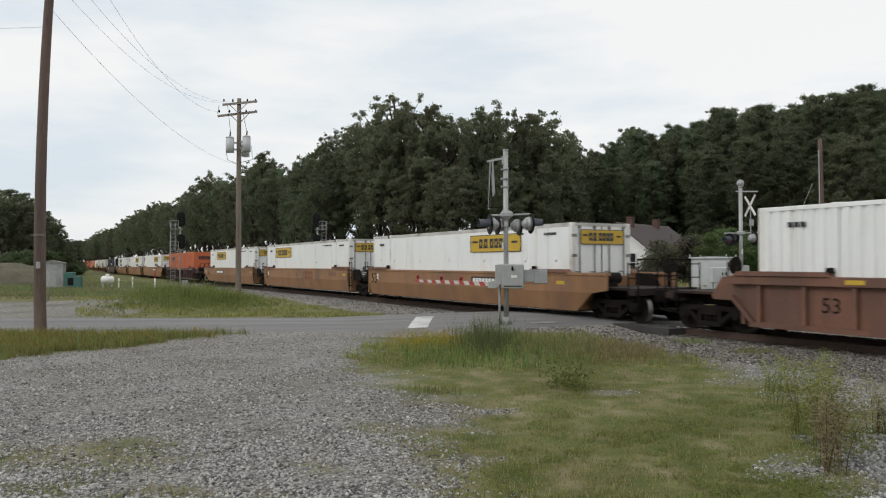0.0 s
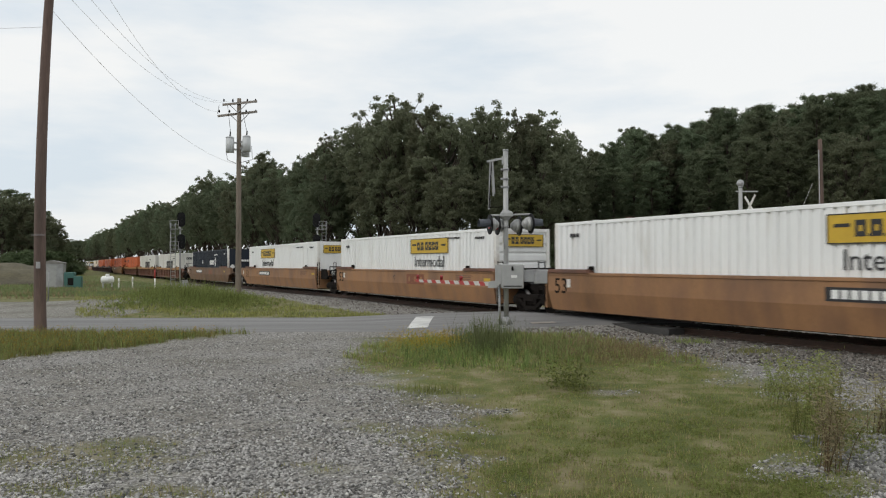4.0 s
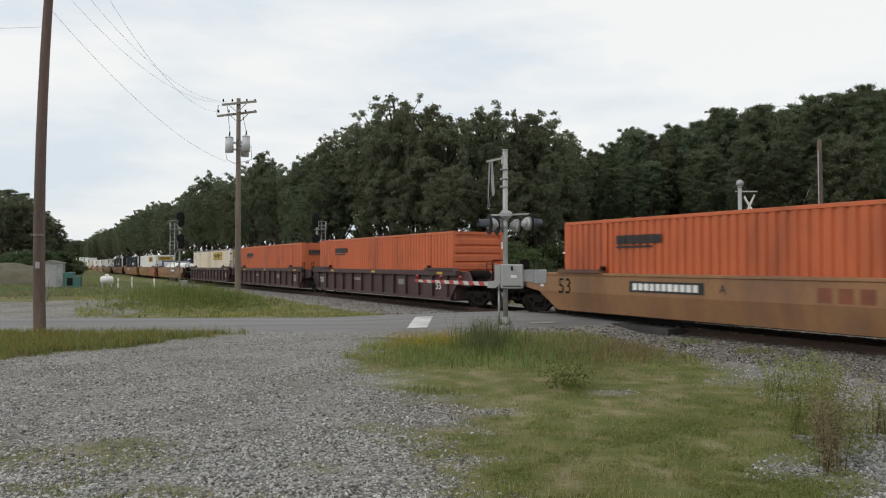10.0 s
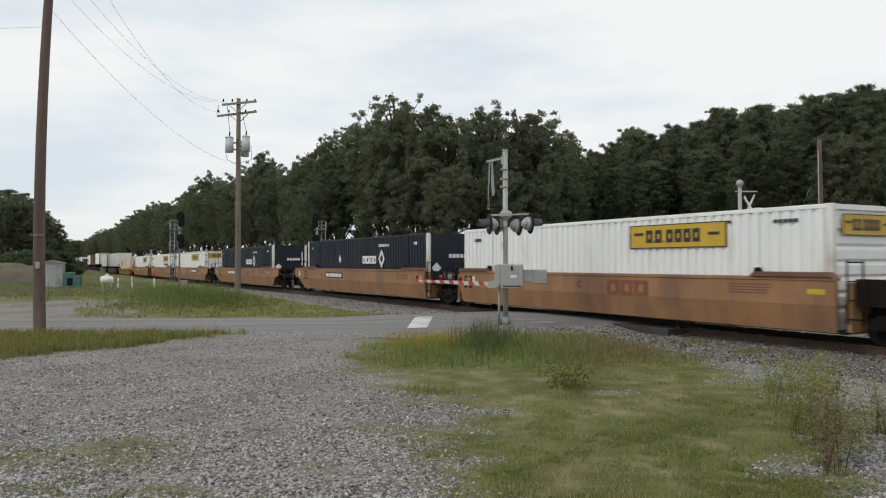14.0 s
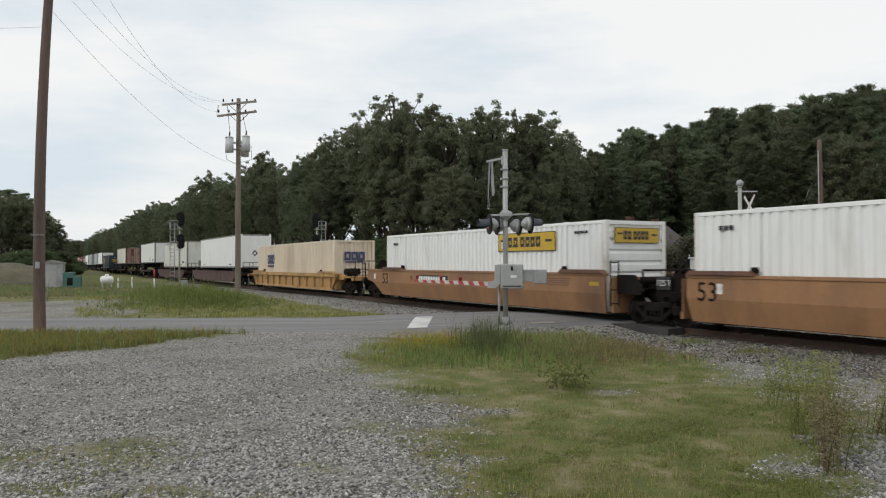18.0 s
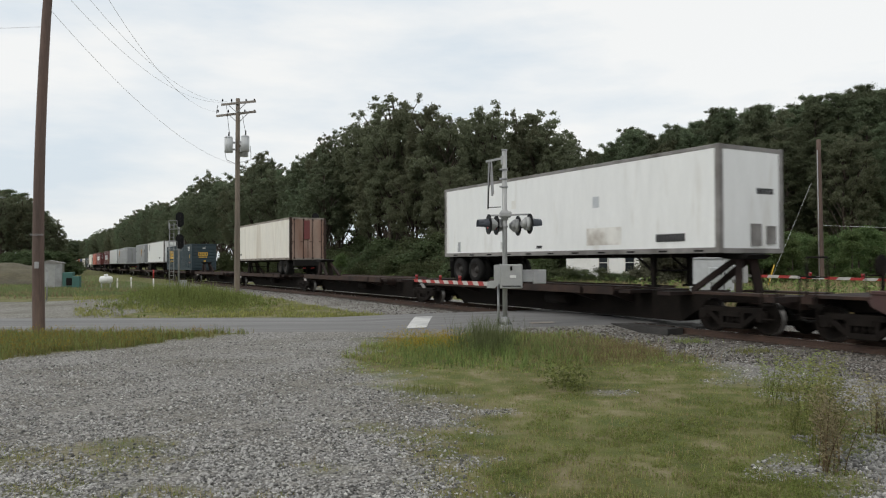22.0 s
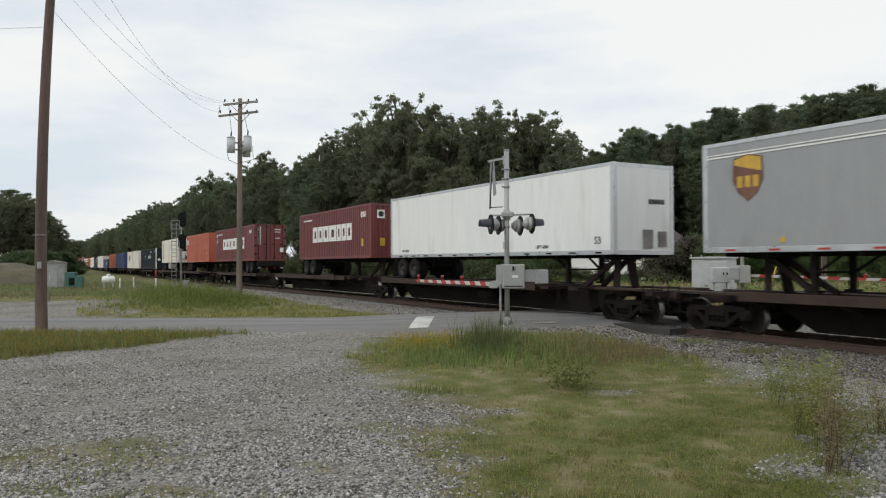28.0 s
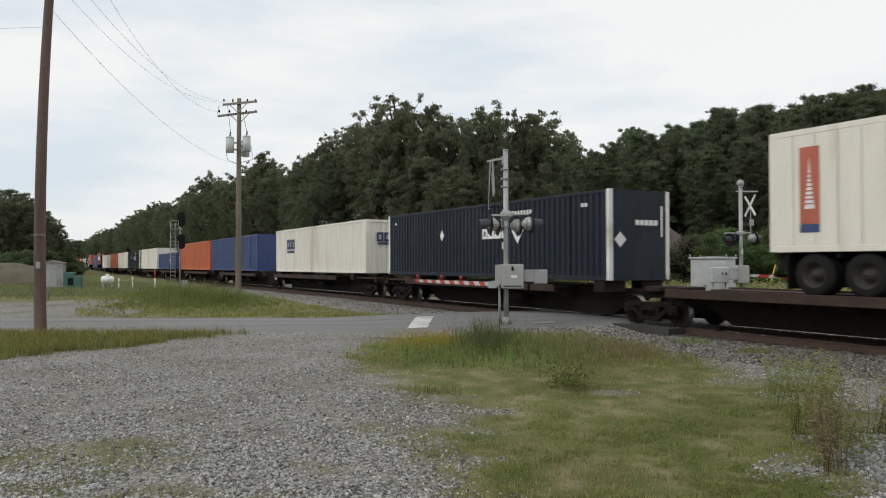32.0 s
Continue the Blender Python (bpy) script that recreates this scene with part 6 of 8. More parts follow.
def well_side(car, sgn, style, lead, trail):
    """One side of the well with its chords, posts and saddles."""
    top, low = style["top"], 0.26
    # smooth sides reach out over the trucks at coupled ends and stop short at shared ones
    ra, rb = (style["reach"],) * 2 if style["ribs"] else [10.0 if k == "coupled" else 8.2 for k in (lead, trail)]
    ka, kb = [9.3 if r > 9 else 8.2 for r in (ra, rb)]
    la, lb = [8.4 if r > 9 else 8.12 for r in (ra, rb)]
    mat, chord = M[style["paint"]], M[style["chord"]]
    if style["ribs"]:
        bm = bmesh.new()
        slab(bm, ((-8.75, top), (8.75, top), (8.75, 0.95), (8.15, low + 0.1), (-8.15, low + 0.1), (-8.75, 0.95)), sgn * 1.36, sgn * 1.40)
        part("side_plate", bm, mat, car)
        bm = bmesh.new()
        box(bm, -8.2, 8.2, *sorted((sgn * 1.30, sgn * 1.5)), low, low + 0.12)
        part("bottom_chord", bm, mat, car)
        n = style["ribs"]
        bm = bmesh.new()
        slab(bm, ((-0.05, top - 0.16), (0.05, top - 0.16), (0.05, low + 0.12), (-0.05, low + 0.12)), sgn * 1.40, sgn * 1.515)
        rib = part("side_post", bm, mat, car)
        xs = [-7.9 + 15.8 * i / (n - 1) for i in range(n)]
        rib.matrix_basis = pose(xs[0], 0, 0)
        for x in xs[1:]:
            again(rib, car, x - xs[0])
        for x in (-8.45, 8.45):
            bm = bmesh.new()
            e = 1 if x > 0 else -1
            beam(bm, (x + e * 0.28, sgn * 1.45, 0.98), (x - e * 0.34, sgn * 1.45, low + 0.1), 0.1, 0.1)
            part("end_brace", bm, mat, car)
    else:
        bm = bmesh.new()
        # upper plate, and the lower plate tucked in towards the rails
        slab(bm, ((-ra, top), (rb, top), (rb, 0.98), (kb, 0.88), (-ka, 0.88), (-ra, 0.98)), sgn * 1.42, sgn * 1.5)
        vs = [bm.verts.new(v) for v in ((-ka, sgn * 1.5, 0.88), (kb, sgn * 1.5, 0.88), (lb, sgn * 1.36, low), (-la, sgn * 1.36, low),
                                        (-ka, sgn * 1.42, 0.88), (kb, sgn * 1.42, 0.88), (lb, sgn * 1.315, low), (-la, sgn * 1.315, low))]
        for q in ((0, 1, 2, 3), (4, 7, 6, 5), (3, 2, 6, 7), (0, 3, 7, 4), (1, 5, 6, 2)):
            bm.faces.new([vs[i] for i in q])
        bmesh.ops.recalc_face_normals(bm, faces=bm.faces)
        part("side_plate", bm, mat, car)
    bm = bmesh.new()
    box(bm, -ra, rb, *sorted((sgn * 1.31, sgn * (1.55 if style["ribs"] else 1.53))), top - (0.2 if style["ribs"] else 0.07), top + 0.02, bevel=0.012)
    part("top_chord", bm, chord, car)
    for x0, x1 in ((-8.6, -6.0), (6.0, 8.6)) if style["ribs"] else ((-8.15, -6.0), (6.0, 8.15)):
        bm = bmesh.new()
        slab(bm, ((x0, top + 0.02), (x1, top + 0.02), (x1 - 0.12, top + 0.13), (x0 + 0.12, top + 0.13)), sgn * 1.33, sgn * 1.6)
        part("stacking_saddle", bm, chord if style["ribs"] else M["brown"], car)
    for x in (-6.1, 6.1):
        bm = bmesh.new()
        slab(bm, ((x - 0.1, top + 0.1), (x + 0.1, top + 0.1), (x + 0.06, top + 0.23), (x - 0.06, top + 0.23)), sgn * 1.34, sgn * 1.45)
        part("corner_guide", bm, M["grime"], car)


def well_end(car, e, kind, style):
    """The platform over the truck at one end: e is -1 for the leading and 1 for the trailing end."""
    mat, top = M[style["paint"]], style["top"]
    out = 11.2 if kind == "coupled" else 9.75
    low = style.get("low_end", 1.0)
    bm = bmesh.new()
    box(bm, *sorted((e * 8.4, e * 8.5)), -1.4, 1.4, 0.3, top - 0.1)
    part("well_bulkhead", bm, mat, car)
    bm = bmesh.new()
    slab(bm, ((e * 8.5, low), (e * out, low), (e * out, low - 0.34), (e * 9.3, low - 0.3), (e * 8.5, 0.45)), -0.55, 0.55)
    part("draft_sill", bm, M["grime"], car)
    bm = bmesh.new()
    box(bm, *sorted((e * 8.5, e * (out - (0.1 if kind == "coupled" else 0.5)))), -1.25, 1.25, low, low + 0.07)
    part("end_platform", bm, M["spine"] if style["paint"] not in ("maroon", "yellow") else mat, car)
    for y in (-1.2, 1.2):
        bm = bmesh.new()
        slab(bm, ((e * 8.5, top - 0.02), (e * 9.2, top - 0.02), (e * 9.55, low), (e * 9.5, low - 0.12), (e * 8.5, low - 0.12)), y - 0.06, y + 0.06)
        part("gusset", bm, M["grime"] if style["paint"] == "tan" else mat, car)
    if kind == "coupled":
        truck(car, e * 9.8)
        coupler(car, e * 11.72, e)
        for y in (-1.3, 1.3):
            ladder(car, e * 10.95, y, 0.45, top + 0.35, M["grime"])
        grab_rail(car, e * 11.05, 1.2, low, low + 0.95, M["grime"], 0, 0.8)
        bm = bmesh.new()
        box(bm, *sorted((e * 10.8, e * 11.1)), -1.35, 1.35, low - 0.14, low + 0.02)
        part("end_sill", bm, mat if style["paint"] == "yellow" else M["spine"], car)
        bm = bmesh.new()
        bar(bm, (e * 10.4, -0.75, low + 0.75), (e * 10.45, -0.75, low + 0.75), 0.26, n=16)
        bar(bm, (e * 10.4, -0.75, low), (e * 10.4, -0.75, low + 0.75), 0.05, n=6)
        part("hand_brake", bm, M["grime"], car)
        bm = bmesh.new()
        bar(bm, (e * 9.0, 0.1, low + 0.34), (e * 9.0, 1.0, low + 0.34), 0.19, n=12)
        box(bm, *sorted((e * 8.8, e * 9.2)), 0.3, 0.8, low + 0.05, low + 0.2)
        part("brake_reservoir", bm, M["grime"], car)
    else:
        if e > 0:
            truck(car, 9.85)
        lx = 8.62 if not style.get("ribs") else 9.0
        ladder(car, e * lx, 1.46, 0.5, top + 0.4, M["grime"], 0.36)
        ladder(car, e * lx, -1.46, 0.5, top + 0.4, M["grime"], 0.36)
        bm = bmesh.new()
        bar(bm, (e * 9.2, -0.9, low + 0.3), (e * 9.2, 0.9, low + 0.3), 0.12, n=10)
        box(bm, *sorted((e * 9.0, e * 9.5)), -0.7, 0.7, low + 0.06, low + 0.18)
        part("articulation_cover", bm, M["grime"], car)
        if e > 0 and style["paint"] == "tan":
            bm = bmesh.new()
            box(bm, 8.9, 9.44, 1.3, 1.36, top - 0.42, top - 0.06)
            plate = part("load_plate", bm, M["ink"], car, "black plate with white load figure")
            lettering("125 T", 0.24, M["letter"], plate, 9.17, 1.362, top - 0.24, "load_figure")
            bm = bmesh.new()
            box(bm, 8.9, 9.44, 1.1, 1.3, low, top - 0.06)
            part("end_post", bm, M["grime"], car)
        bm = bmesh.new()
        for y in (-1.0, 1.0):
            bar(bm, (e * 9.35, y, low + 0.05), (e * 9.35, y, low + 0.62), 0.03, n=6)
        bar(bm, (e * 9.35, -1.0, low + 0.62), (e * 9.35, 1.0, low + 0.62), 0.03, n=6)
        part("handrail", bm, M["grime"], car)


STYLES = {
    "smooth": dict(paint="tan", chord="tan", ribs=0, top=1.5, reach=9.35),
    "dull_smooth": dict(paint="umber", chord="umber", ribs=0, top=1.5, reach=9.35),
    "ribbed": dict(paint="brown", chord="ochre", ribs=13, top=1.42, reach=8.75),
    "plain_ribbed": dict(paint="brown", chord="brown", ribs=14, top=1.5, reach=8.75),
    "maroon_ribbed": dict(paint="maroon", chord="maroon", ribs=13, top=1.5, reach=8.75),
    "dark_ribbed": dict(paint="maroon", chord="maroon", ribs=18, top=1.4, reach=8.75),
    "yellow_ribbed": dict(paint="yellow", chord="yellow", ribs=12, top=1.22, reach=8.75),
}
CAR_WORDS = {
    "dull_smooth": "dull brown steel well car with smooth grimy sides",
    "smooth": "tan painted steel well car with smooth grimy sides",
    "ribbed": "brown well car with vertical posts and ochre top chord",
    "plain_ribbed": "rust brown well car with vertical side posts",
    "maroon_ribbed": "dark maroon well car with close vertical side posts",
    "dark_ribbed": "dark brown well car with many vertical side posts",
    "yellow_ribbed": "faded yellow well car with vertical side posts",
}
WELLS = {}


def well_car(at, style, lead, trail):
    key = (style, lead, trail)
    if key in WELLS:
        car = copy_thing(WELLS[key], Matrix.Identity(4))
        MOVING.append((car, at))
        return car
    st = STYLES[style]
    car = thing("well_car", CAR_WORDS[style], "railway car", "cars of the freight train")
    for sgn in (-1, 1):
        well_side(car, sgn, st, lead, trail)
    bm = bmesh.new()
    box(bm, -8.3, 8.3, -1.33, 1.33, 0.24, 0.3)
    part("well_floor", bm, M["grime"], car)
    well_end(car, -1, lead, st)
    well_end(car, 1, trail, st)
    if "smooth" in style:
        bm = bmesh.new()
        box(bm, -7.95, -7.5, 1.502, 1.51, 1.12, 1.24)
        part("reflector", bm, M["sign"], car, "yellow reflective patch")
        lettering("53", 0.72, M["grime"], car, 7.85 if trail == "coupled" else 7.5, 1.503, 1.05, "number")
        bm = bmesh.new()
        if "coupled" in (lead, trail):
            px = 3.0 if lead == "shared" else 3.4 if trail == "coupled" else -3.4
            box(bm, px - 1.4, px + 1.4, 1.501, 1.508, 0.98, 1.3)
            plate = part("number_plate", bm, M["ink"], car, "black stencil plate with pale bars")
            marks(plate, "letter", px, 1.14, 2.5, 0.2, 11, 1.509, gap=0.26)
            lettering("A" if lead == "coupled" else "B", 0.34, M["ink"], car, px - 2.0 if lead == "coupled" else px + 2.0, 1.503, 1.14, "unit_letter")
        else:
            bm.free()
            blocks(car, "ttxred", -1.6, 1.1, (0.58, 0.58, 0.62), 0.46, 1.501, name="faded_mark")
            lettering("C", 0.3, M["ink"], car, 0.6, 1.503, 1.14, "unit_letter")
        if trail == "coupled" and lead == "coupled":
            marks(car, "ttxred", -2.0, 1.1, 1.5, 0.34, 3, 1.501, name="faded_mark", gap=0.3)
        for i in range(4):
            bm = bmesh.new()
            box(bm, -6.6 + i * 0.05, -5.3, 1.501, 1.506, 1.3 - i * 0.07, 1.33 - i * 0.07)
            part("small_print", bm, M["brown"], car)
        bm = bmesh.new()
        tx = 9.0 if trail == "coupled" else 7.0
        box(bm, tx, tx + 0.18, 1.501, 1.51, 1.03, 1.3)
        part("id_tag", bm, M["offwhite"], car)
    else:
        for x in (-7.6, -0.6, 5.2):
            bm = bmesh.new()
            box(bm, x, x + 0.45, 1.551, 1.557, st["top"] - 0.14, st["top"] - 0.04)
            part("reflector", bm, M["sign"], car, "yellow reflective patch")
        lettering("53", 0.5, M["letter"] if "maroon" in style or "dark" in style else M["grime"], car, {"maroon_ribbed": -7.0, "ribbed": 5.92, "plain_ribbed": 6.07}.get(style, 5.57), 1.402, 0.85, "number")
        if style == "maroon_ribbed" and trail == "shared":
            lettering("125T", 0.42, M["letter"], car, 7.55, 1.402, 0.85, "load_figure", stretch=0.9)
        marks(car, "galv" if "maroon" in style or "dark" in style else "brown", 2.0, 1.0, 1.0, 0.12, 7, 1.402)
        marks(car, "roofgrey" if "maroon" in style or "dark" in style else "brown", -3.4, 0.95, 0.8, 0.26, 1, 1.402)
    WELLS[key] = car
    MOVING.append((car, at))
    return car


def low_well(at):
    """A long low well car for road trailers."""
    if "low" in WELLS:
        car = copy_thing(WELLS["low"], Matrix.Identity(4))
        MOVING.append((car, at))
        return car
    car = thing("low_well_car", "faded dark red low well car carrying a road trailer", "railway car", "cars of the freight train")
    for sgn in (-1, 1):
        bm = bmesh.new()
        slab(bm, ((-9.4, 1.22), (9.4, 1.22), (9.4, 0.9), (8.1, 0.3), (-8.1, 0.3), (-9.4, 0.9)), sgn * 1.3, sgn * 1.42)
        part("side_plate", bm, M["redwell"], car)
        bm = bmesh.new()
        box(bm, -9.4, 9.4, *sorted((sgn * 1.2, sgn * 1.46)), 1.16, 1.24, bevel=0.01)
        part("top_chord", bm, M["redwell"], car)
    bm = bmesh.new()
    box(bm, -8.4, 8.4, -1.3, 1.3, 0.3, 0.38)
    part("well_floor", bm, M["grime"], car)
    st = dict(paint="redwell", top=1.22, low_end=1.02)
    well_end(car, -1, "coupled", st)
    well_end(car, 1, "coupled", st)
    bm = bmesh.new()
    for y in (-0.5, 0.5):
        beam(bm, (-9.6, y, 1.05), (-8.2, y * 0.4, 1.48), 0.12, 0.12)
    box(bm, -8.7, -7.9, -0.45, 0.45, 1.42, 1.5)
    part("trailer_hitch", bm, M["redwell"], car)
    WELLS["low"] = car
    MOVING.append((car, at))
    return car


def spine_unit(u0, u1, lead, trail, seat=1.02):
    """A spine car unit between the trucks at u0 and u1; lead and trail: coupled, shared or borne."""
    key = ("spine", round((u1 - u0) * 2), lead, trail, seat)
    at, half = (u0 + u1) / 2, (u1 - u0) / 2
    if key in WELLS:
        car = copy_thing(WELLS[key], Matrix.Identity(4))
        MOVING.append((car, at))
        return car
    car = thing("spine_car", "grimy rust brown spine car with narrow wheel decks", "railway car", "cars of the freight train")
    # sill deepened and near-black: shade under the deck put into shape and colour
    bm = bmesh.new()
    a = half
    slab(bm, ((-a - 0.3, 1.0), (a + 0.3, 1.0), (a + 0.3, 0.78), (a - 1.3, 0.74), (a - 2.4, 0.13), (-a + 2.4, 0.13), (-a + 1.3, 0.74), (-a - 0.3, 0.78)), -0.36, 0.36)
    part("centre_sill", bm, M["grime"], car)
    for x0, x1 in ((-a + 4.2, -a + 5.6), (-a + 5.75, a - 0.9)):
        for sgn in (-1, 1):
            bm = bmesh.new()
            y0, y1 = sorted((sgn * 0.5, sgn * 1.32))
            box(bm, x0, x1, y0, y1, 1.0, 1.05)
            box(bm, x0, x1, *sorted((sgn * 1.28, sgn * 1.36)), 0.86, 1.1, bevel=0.01)
            part("wheel_deck", bm, M["rustdeck"], car, "rusty steel wheel deck")
    for x in (-a + 4.4, -a + 6.2, a - 6.0, a - 3.6, a - 1.2):
        for sgn in (-1, 1):
            bm = bmesh.new()
            vs = [(sgn * 0.36, 0.98), (sgn * 1.28, 0.98), (sgn * 1.28, 0.86), (sgn * 0.36, 0.6)]
            f = [bm.verts.new((x - 0.07, y, z)) for y, z in vs]
            g = [bm.verts.new((x + 0.07, y, z)) for y, z in vs]
            for q in [f, g[::-1]] + [(f[i], g[i], g[(i + 1) % 4], f[(i + 1) % 4]) for i in range(4)]:
                bm.faces.new(q)
            bmesh.ops.recalc_face_normals(bm, faces=bm.faces)
            part("outrigger", bm, M["spine"], car)
    for x in ((-a + 2.2, -a + 3.8) if seat < 1.1 else (-a + 2.0, a - 2.0)):
        for sgn in (-1, 1):
            bm = bmesh.new()
            box(bm, x - 0.25, x + 0.25, *sorted((sgn * 0.36, sgn * 1.25)), 0.92, seat)
            part("container_pedestal", bm, M["spine"], car)
    bm = bmesh.new()
    bar(bm, (-1.6, 0.75, 0.62), (-0.4, 0.75, 0.62), 0.21, n=12)
    bar(bm, (-1.0, 0.36, 0.7), (-1.0, 0.75, 0.7), 0.05, n=6)
    part("air_reservoir", bm, M["grime"], car)
    for e, kind in ((-1, lead), (1, trail)):
        if kind in ("coupled", "borne"):
            truck(car, e * a)
        if kind == "coupled":
            bm = bmesh.new()
            slab(bm, ((e * (a - 1), 1.0), (e * (a + 1.5), 1.0), (e * (a + 1.5), 0.66), (e * (a - 0.2), 0.78)), -0.36, 0.36)
            box(bm, *sorted((e * (a + 1.2), e * (a + 1.45))), -1.3, 1.3, 0.86, 1.0)
            part("end_sill", bm, M["spine"], car)
            coupler(car, e * (a + 1.95), e)
            bm = bmesh.new()
            box(bm, *sorted((e * (a - 1.1), e * (a + 1.3))), 0.7, 1.3, 1.0, 1.06)
            box(bm, *sorted((e * (a - 1.1), e * (a + 1.3))), -1.3, -0.7, 1.0, 1.06)
            part("end_step", bm, M["rustdeck"], car)
            ladder(car, e * (a + 1.3), 1.3, 0.35, 1.2, M["grime"], 0.4)
        else:
            bm = bmesh.new()
            box(bm, *sorted((e * (a - 0.7), e * (a - 0.1))), -0.55, 0.55, 0.96, 1.12, bevel=0.02)
            part("articulation_cover", bm, M["spine"], car)
    WELLS[key] = car
    MOVING.append((car, at))
    return car


def hitch(at, up=1):
    """A trailer hitch standing on a spine car."""
    if ("hitch", up) in WELLS:
        h = copy_thing(WELLS[("hitch", up)], Matrix.Identity(4))
    else:
        h = thing("trailer_hitch", "rusty steel stanchion hitch on a spine car", "trailer hitch", "trailer hitches")
        bm = bmesh.new()
        for y in (-0.42, 0.42):
            beam(bm, (-0.1, y, 1.0), (0.0, y * 0.6, 2.0), 0.16, 0.24)
            beam(bm, (up * 1.5, y, 1.04), (up * 0.1, y * 0.6, 1.95), 0.12, 0.15)
        part("strut", bm, M["spine"], h)
        bm = bmesh.new()
        slab(bm, ((-0.5, 2.05), (0.5, 2.1), (0.62, 2.0), (0.2, 1.94), (-0.3, 1.94)), -0.45, 0.45)
        part("hitch_plate", bm, M["dark"], h)
        WELLS[("hitch", up)] = h
    MOVING.append((h, at))
    return h


# ---------------------------------------------------------------- containers and trailers
def slanted(bm, z, slant):
    for v in bm.verts:
        v.co.x -= (v.co.z - z) * slant
    return bm


def marks(load, paint, x, z, width, height, n, y, end=False, name="marking", gap=0.2, slant=0.0):
    """A row of plain bars in place of writing that cannot be read."""
    bm = bmesh.new()
    step = width / n
    done = None
    for i in range(n):
        a = -width / 2 + i * step
        b = a + step * (1 - gap)
        if height > 0.45 and i:
            done = part(name, slanted(bm, z, slant), M[paint], load)
            bm = bmesh.new()
        if end:
            box(bm, y - 0.006, y, *sorted((x - a, x - b)), z - height / 2, z + height / 2)
        else:
            box(bm, *sorted((x - a, x - b)), y, y + 0.006, z - height / 2, z + height / 2)
    done = part(name, slanted(bm, z, slant), M[paint], load)
    return tagged(done, kind="stuff") if height <= 0.45 and n > 1 else done


def blocks(load, paint, x, z, widths, height, y, end=False, slant=0.0, name="brand_block"):
    """A brand's word as plain pierced blocks of its letters' sizes, in its colour, along the near side or an end."""
    total, at = sum(widths), 0.0
    for w in widths:
        a, b = at - total / 2 + 0.045 * height, at + w - total / 2 - 0.045 * height
        at += w
        bm = bmesh.new()
        m = 0.32 * (b - a)
        for x0, x1, z0, z1 in ((a, a + m, -0.5, 0.5), (b - m, b, -0.5, 0.5), (a + m, b - m, 0.24, 0.5), (a + m, b - m, -0.5, -0.24)):
            lo, hi = z + z0 * height, z + z1 * height
            if end:
                box(bm, y - 0.006, y, *sorted((x - x0, x - x1)), lo, hi)
            else:
                box(bm, *sorted((x - x0, x - x1)), y, y + 0.006, lo, hi)
        part(name, slanted(bm, z, slant), M[paint], load)


def company_sign(load, x, z, y, width=3.0, height=0.7, end=False):
    """A yellow sign plate with a black border and black bars."""
    bm = bmesh.new()
    if end:
        box(bm, y - 0.02, y, x - width / 2, x + width / 2, z - height / 2, z + height / 2)
        s = part("company_sign", bm, [M["sign"]], load, "yellow sign plate with black bars")
    else:
        box(bm, x - width / 2, x + width / 2, y, y + 0.02, z - height / 2, z + height / 2)
        s = part("company_sign", bm, [M["sign"]], load, "yellow sign plate with black bars")
    bm = bmesh.new()
    w, h = width, height
    spans = [(-0.5, 0.5, 0.46, 0.5), (-0.5, 0.5, -0.5, -0.46), (-0.5, -0.488, -0.5, 0.5), (0.488, 0.5, -0.5, 0.5)]
    for k in (-0.31, -0.21, -0.09, 0.0, 0.09, 0.18):
        # each letter's place is a plain block with a window
        spans += [(k, k + 0.024, -0.27, 0.27), (k + 0.048, k + 0.072, -0.27, 0.27), (k + 0.024, k + 0.048, 0.1, 0.27), (k + 0.024, k + 0.048, -0.27, -0.1)]
    spans += [(-0.225, -0.213, -0.27, -0.18), (-0.13, -0.118, -0.27, -0.18), (0.33, 0.44, -0.02, 0.1), (-0.45, -0.34, 0.05, 0.17)]
    for a, b, c, d in spans:
        if end:
            box(bm, y - 0.026, y - 0.02, *sorted((x - a * w, x - b * w)), z + c * h, z + d * h)
        else:
            box(bm, *sorted((x - a * w, x - b * w)), y + 0.02, y + 0.026, z + c * h, z + d * h)
    part("sign_print", bm, M["ink"], s)


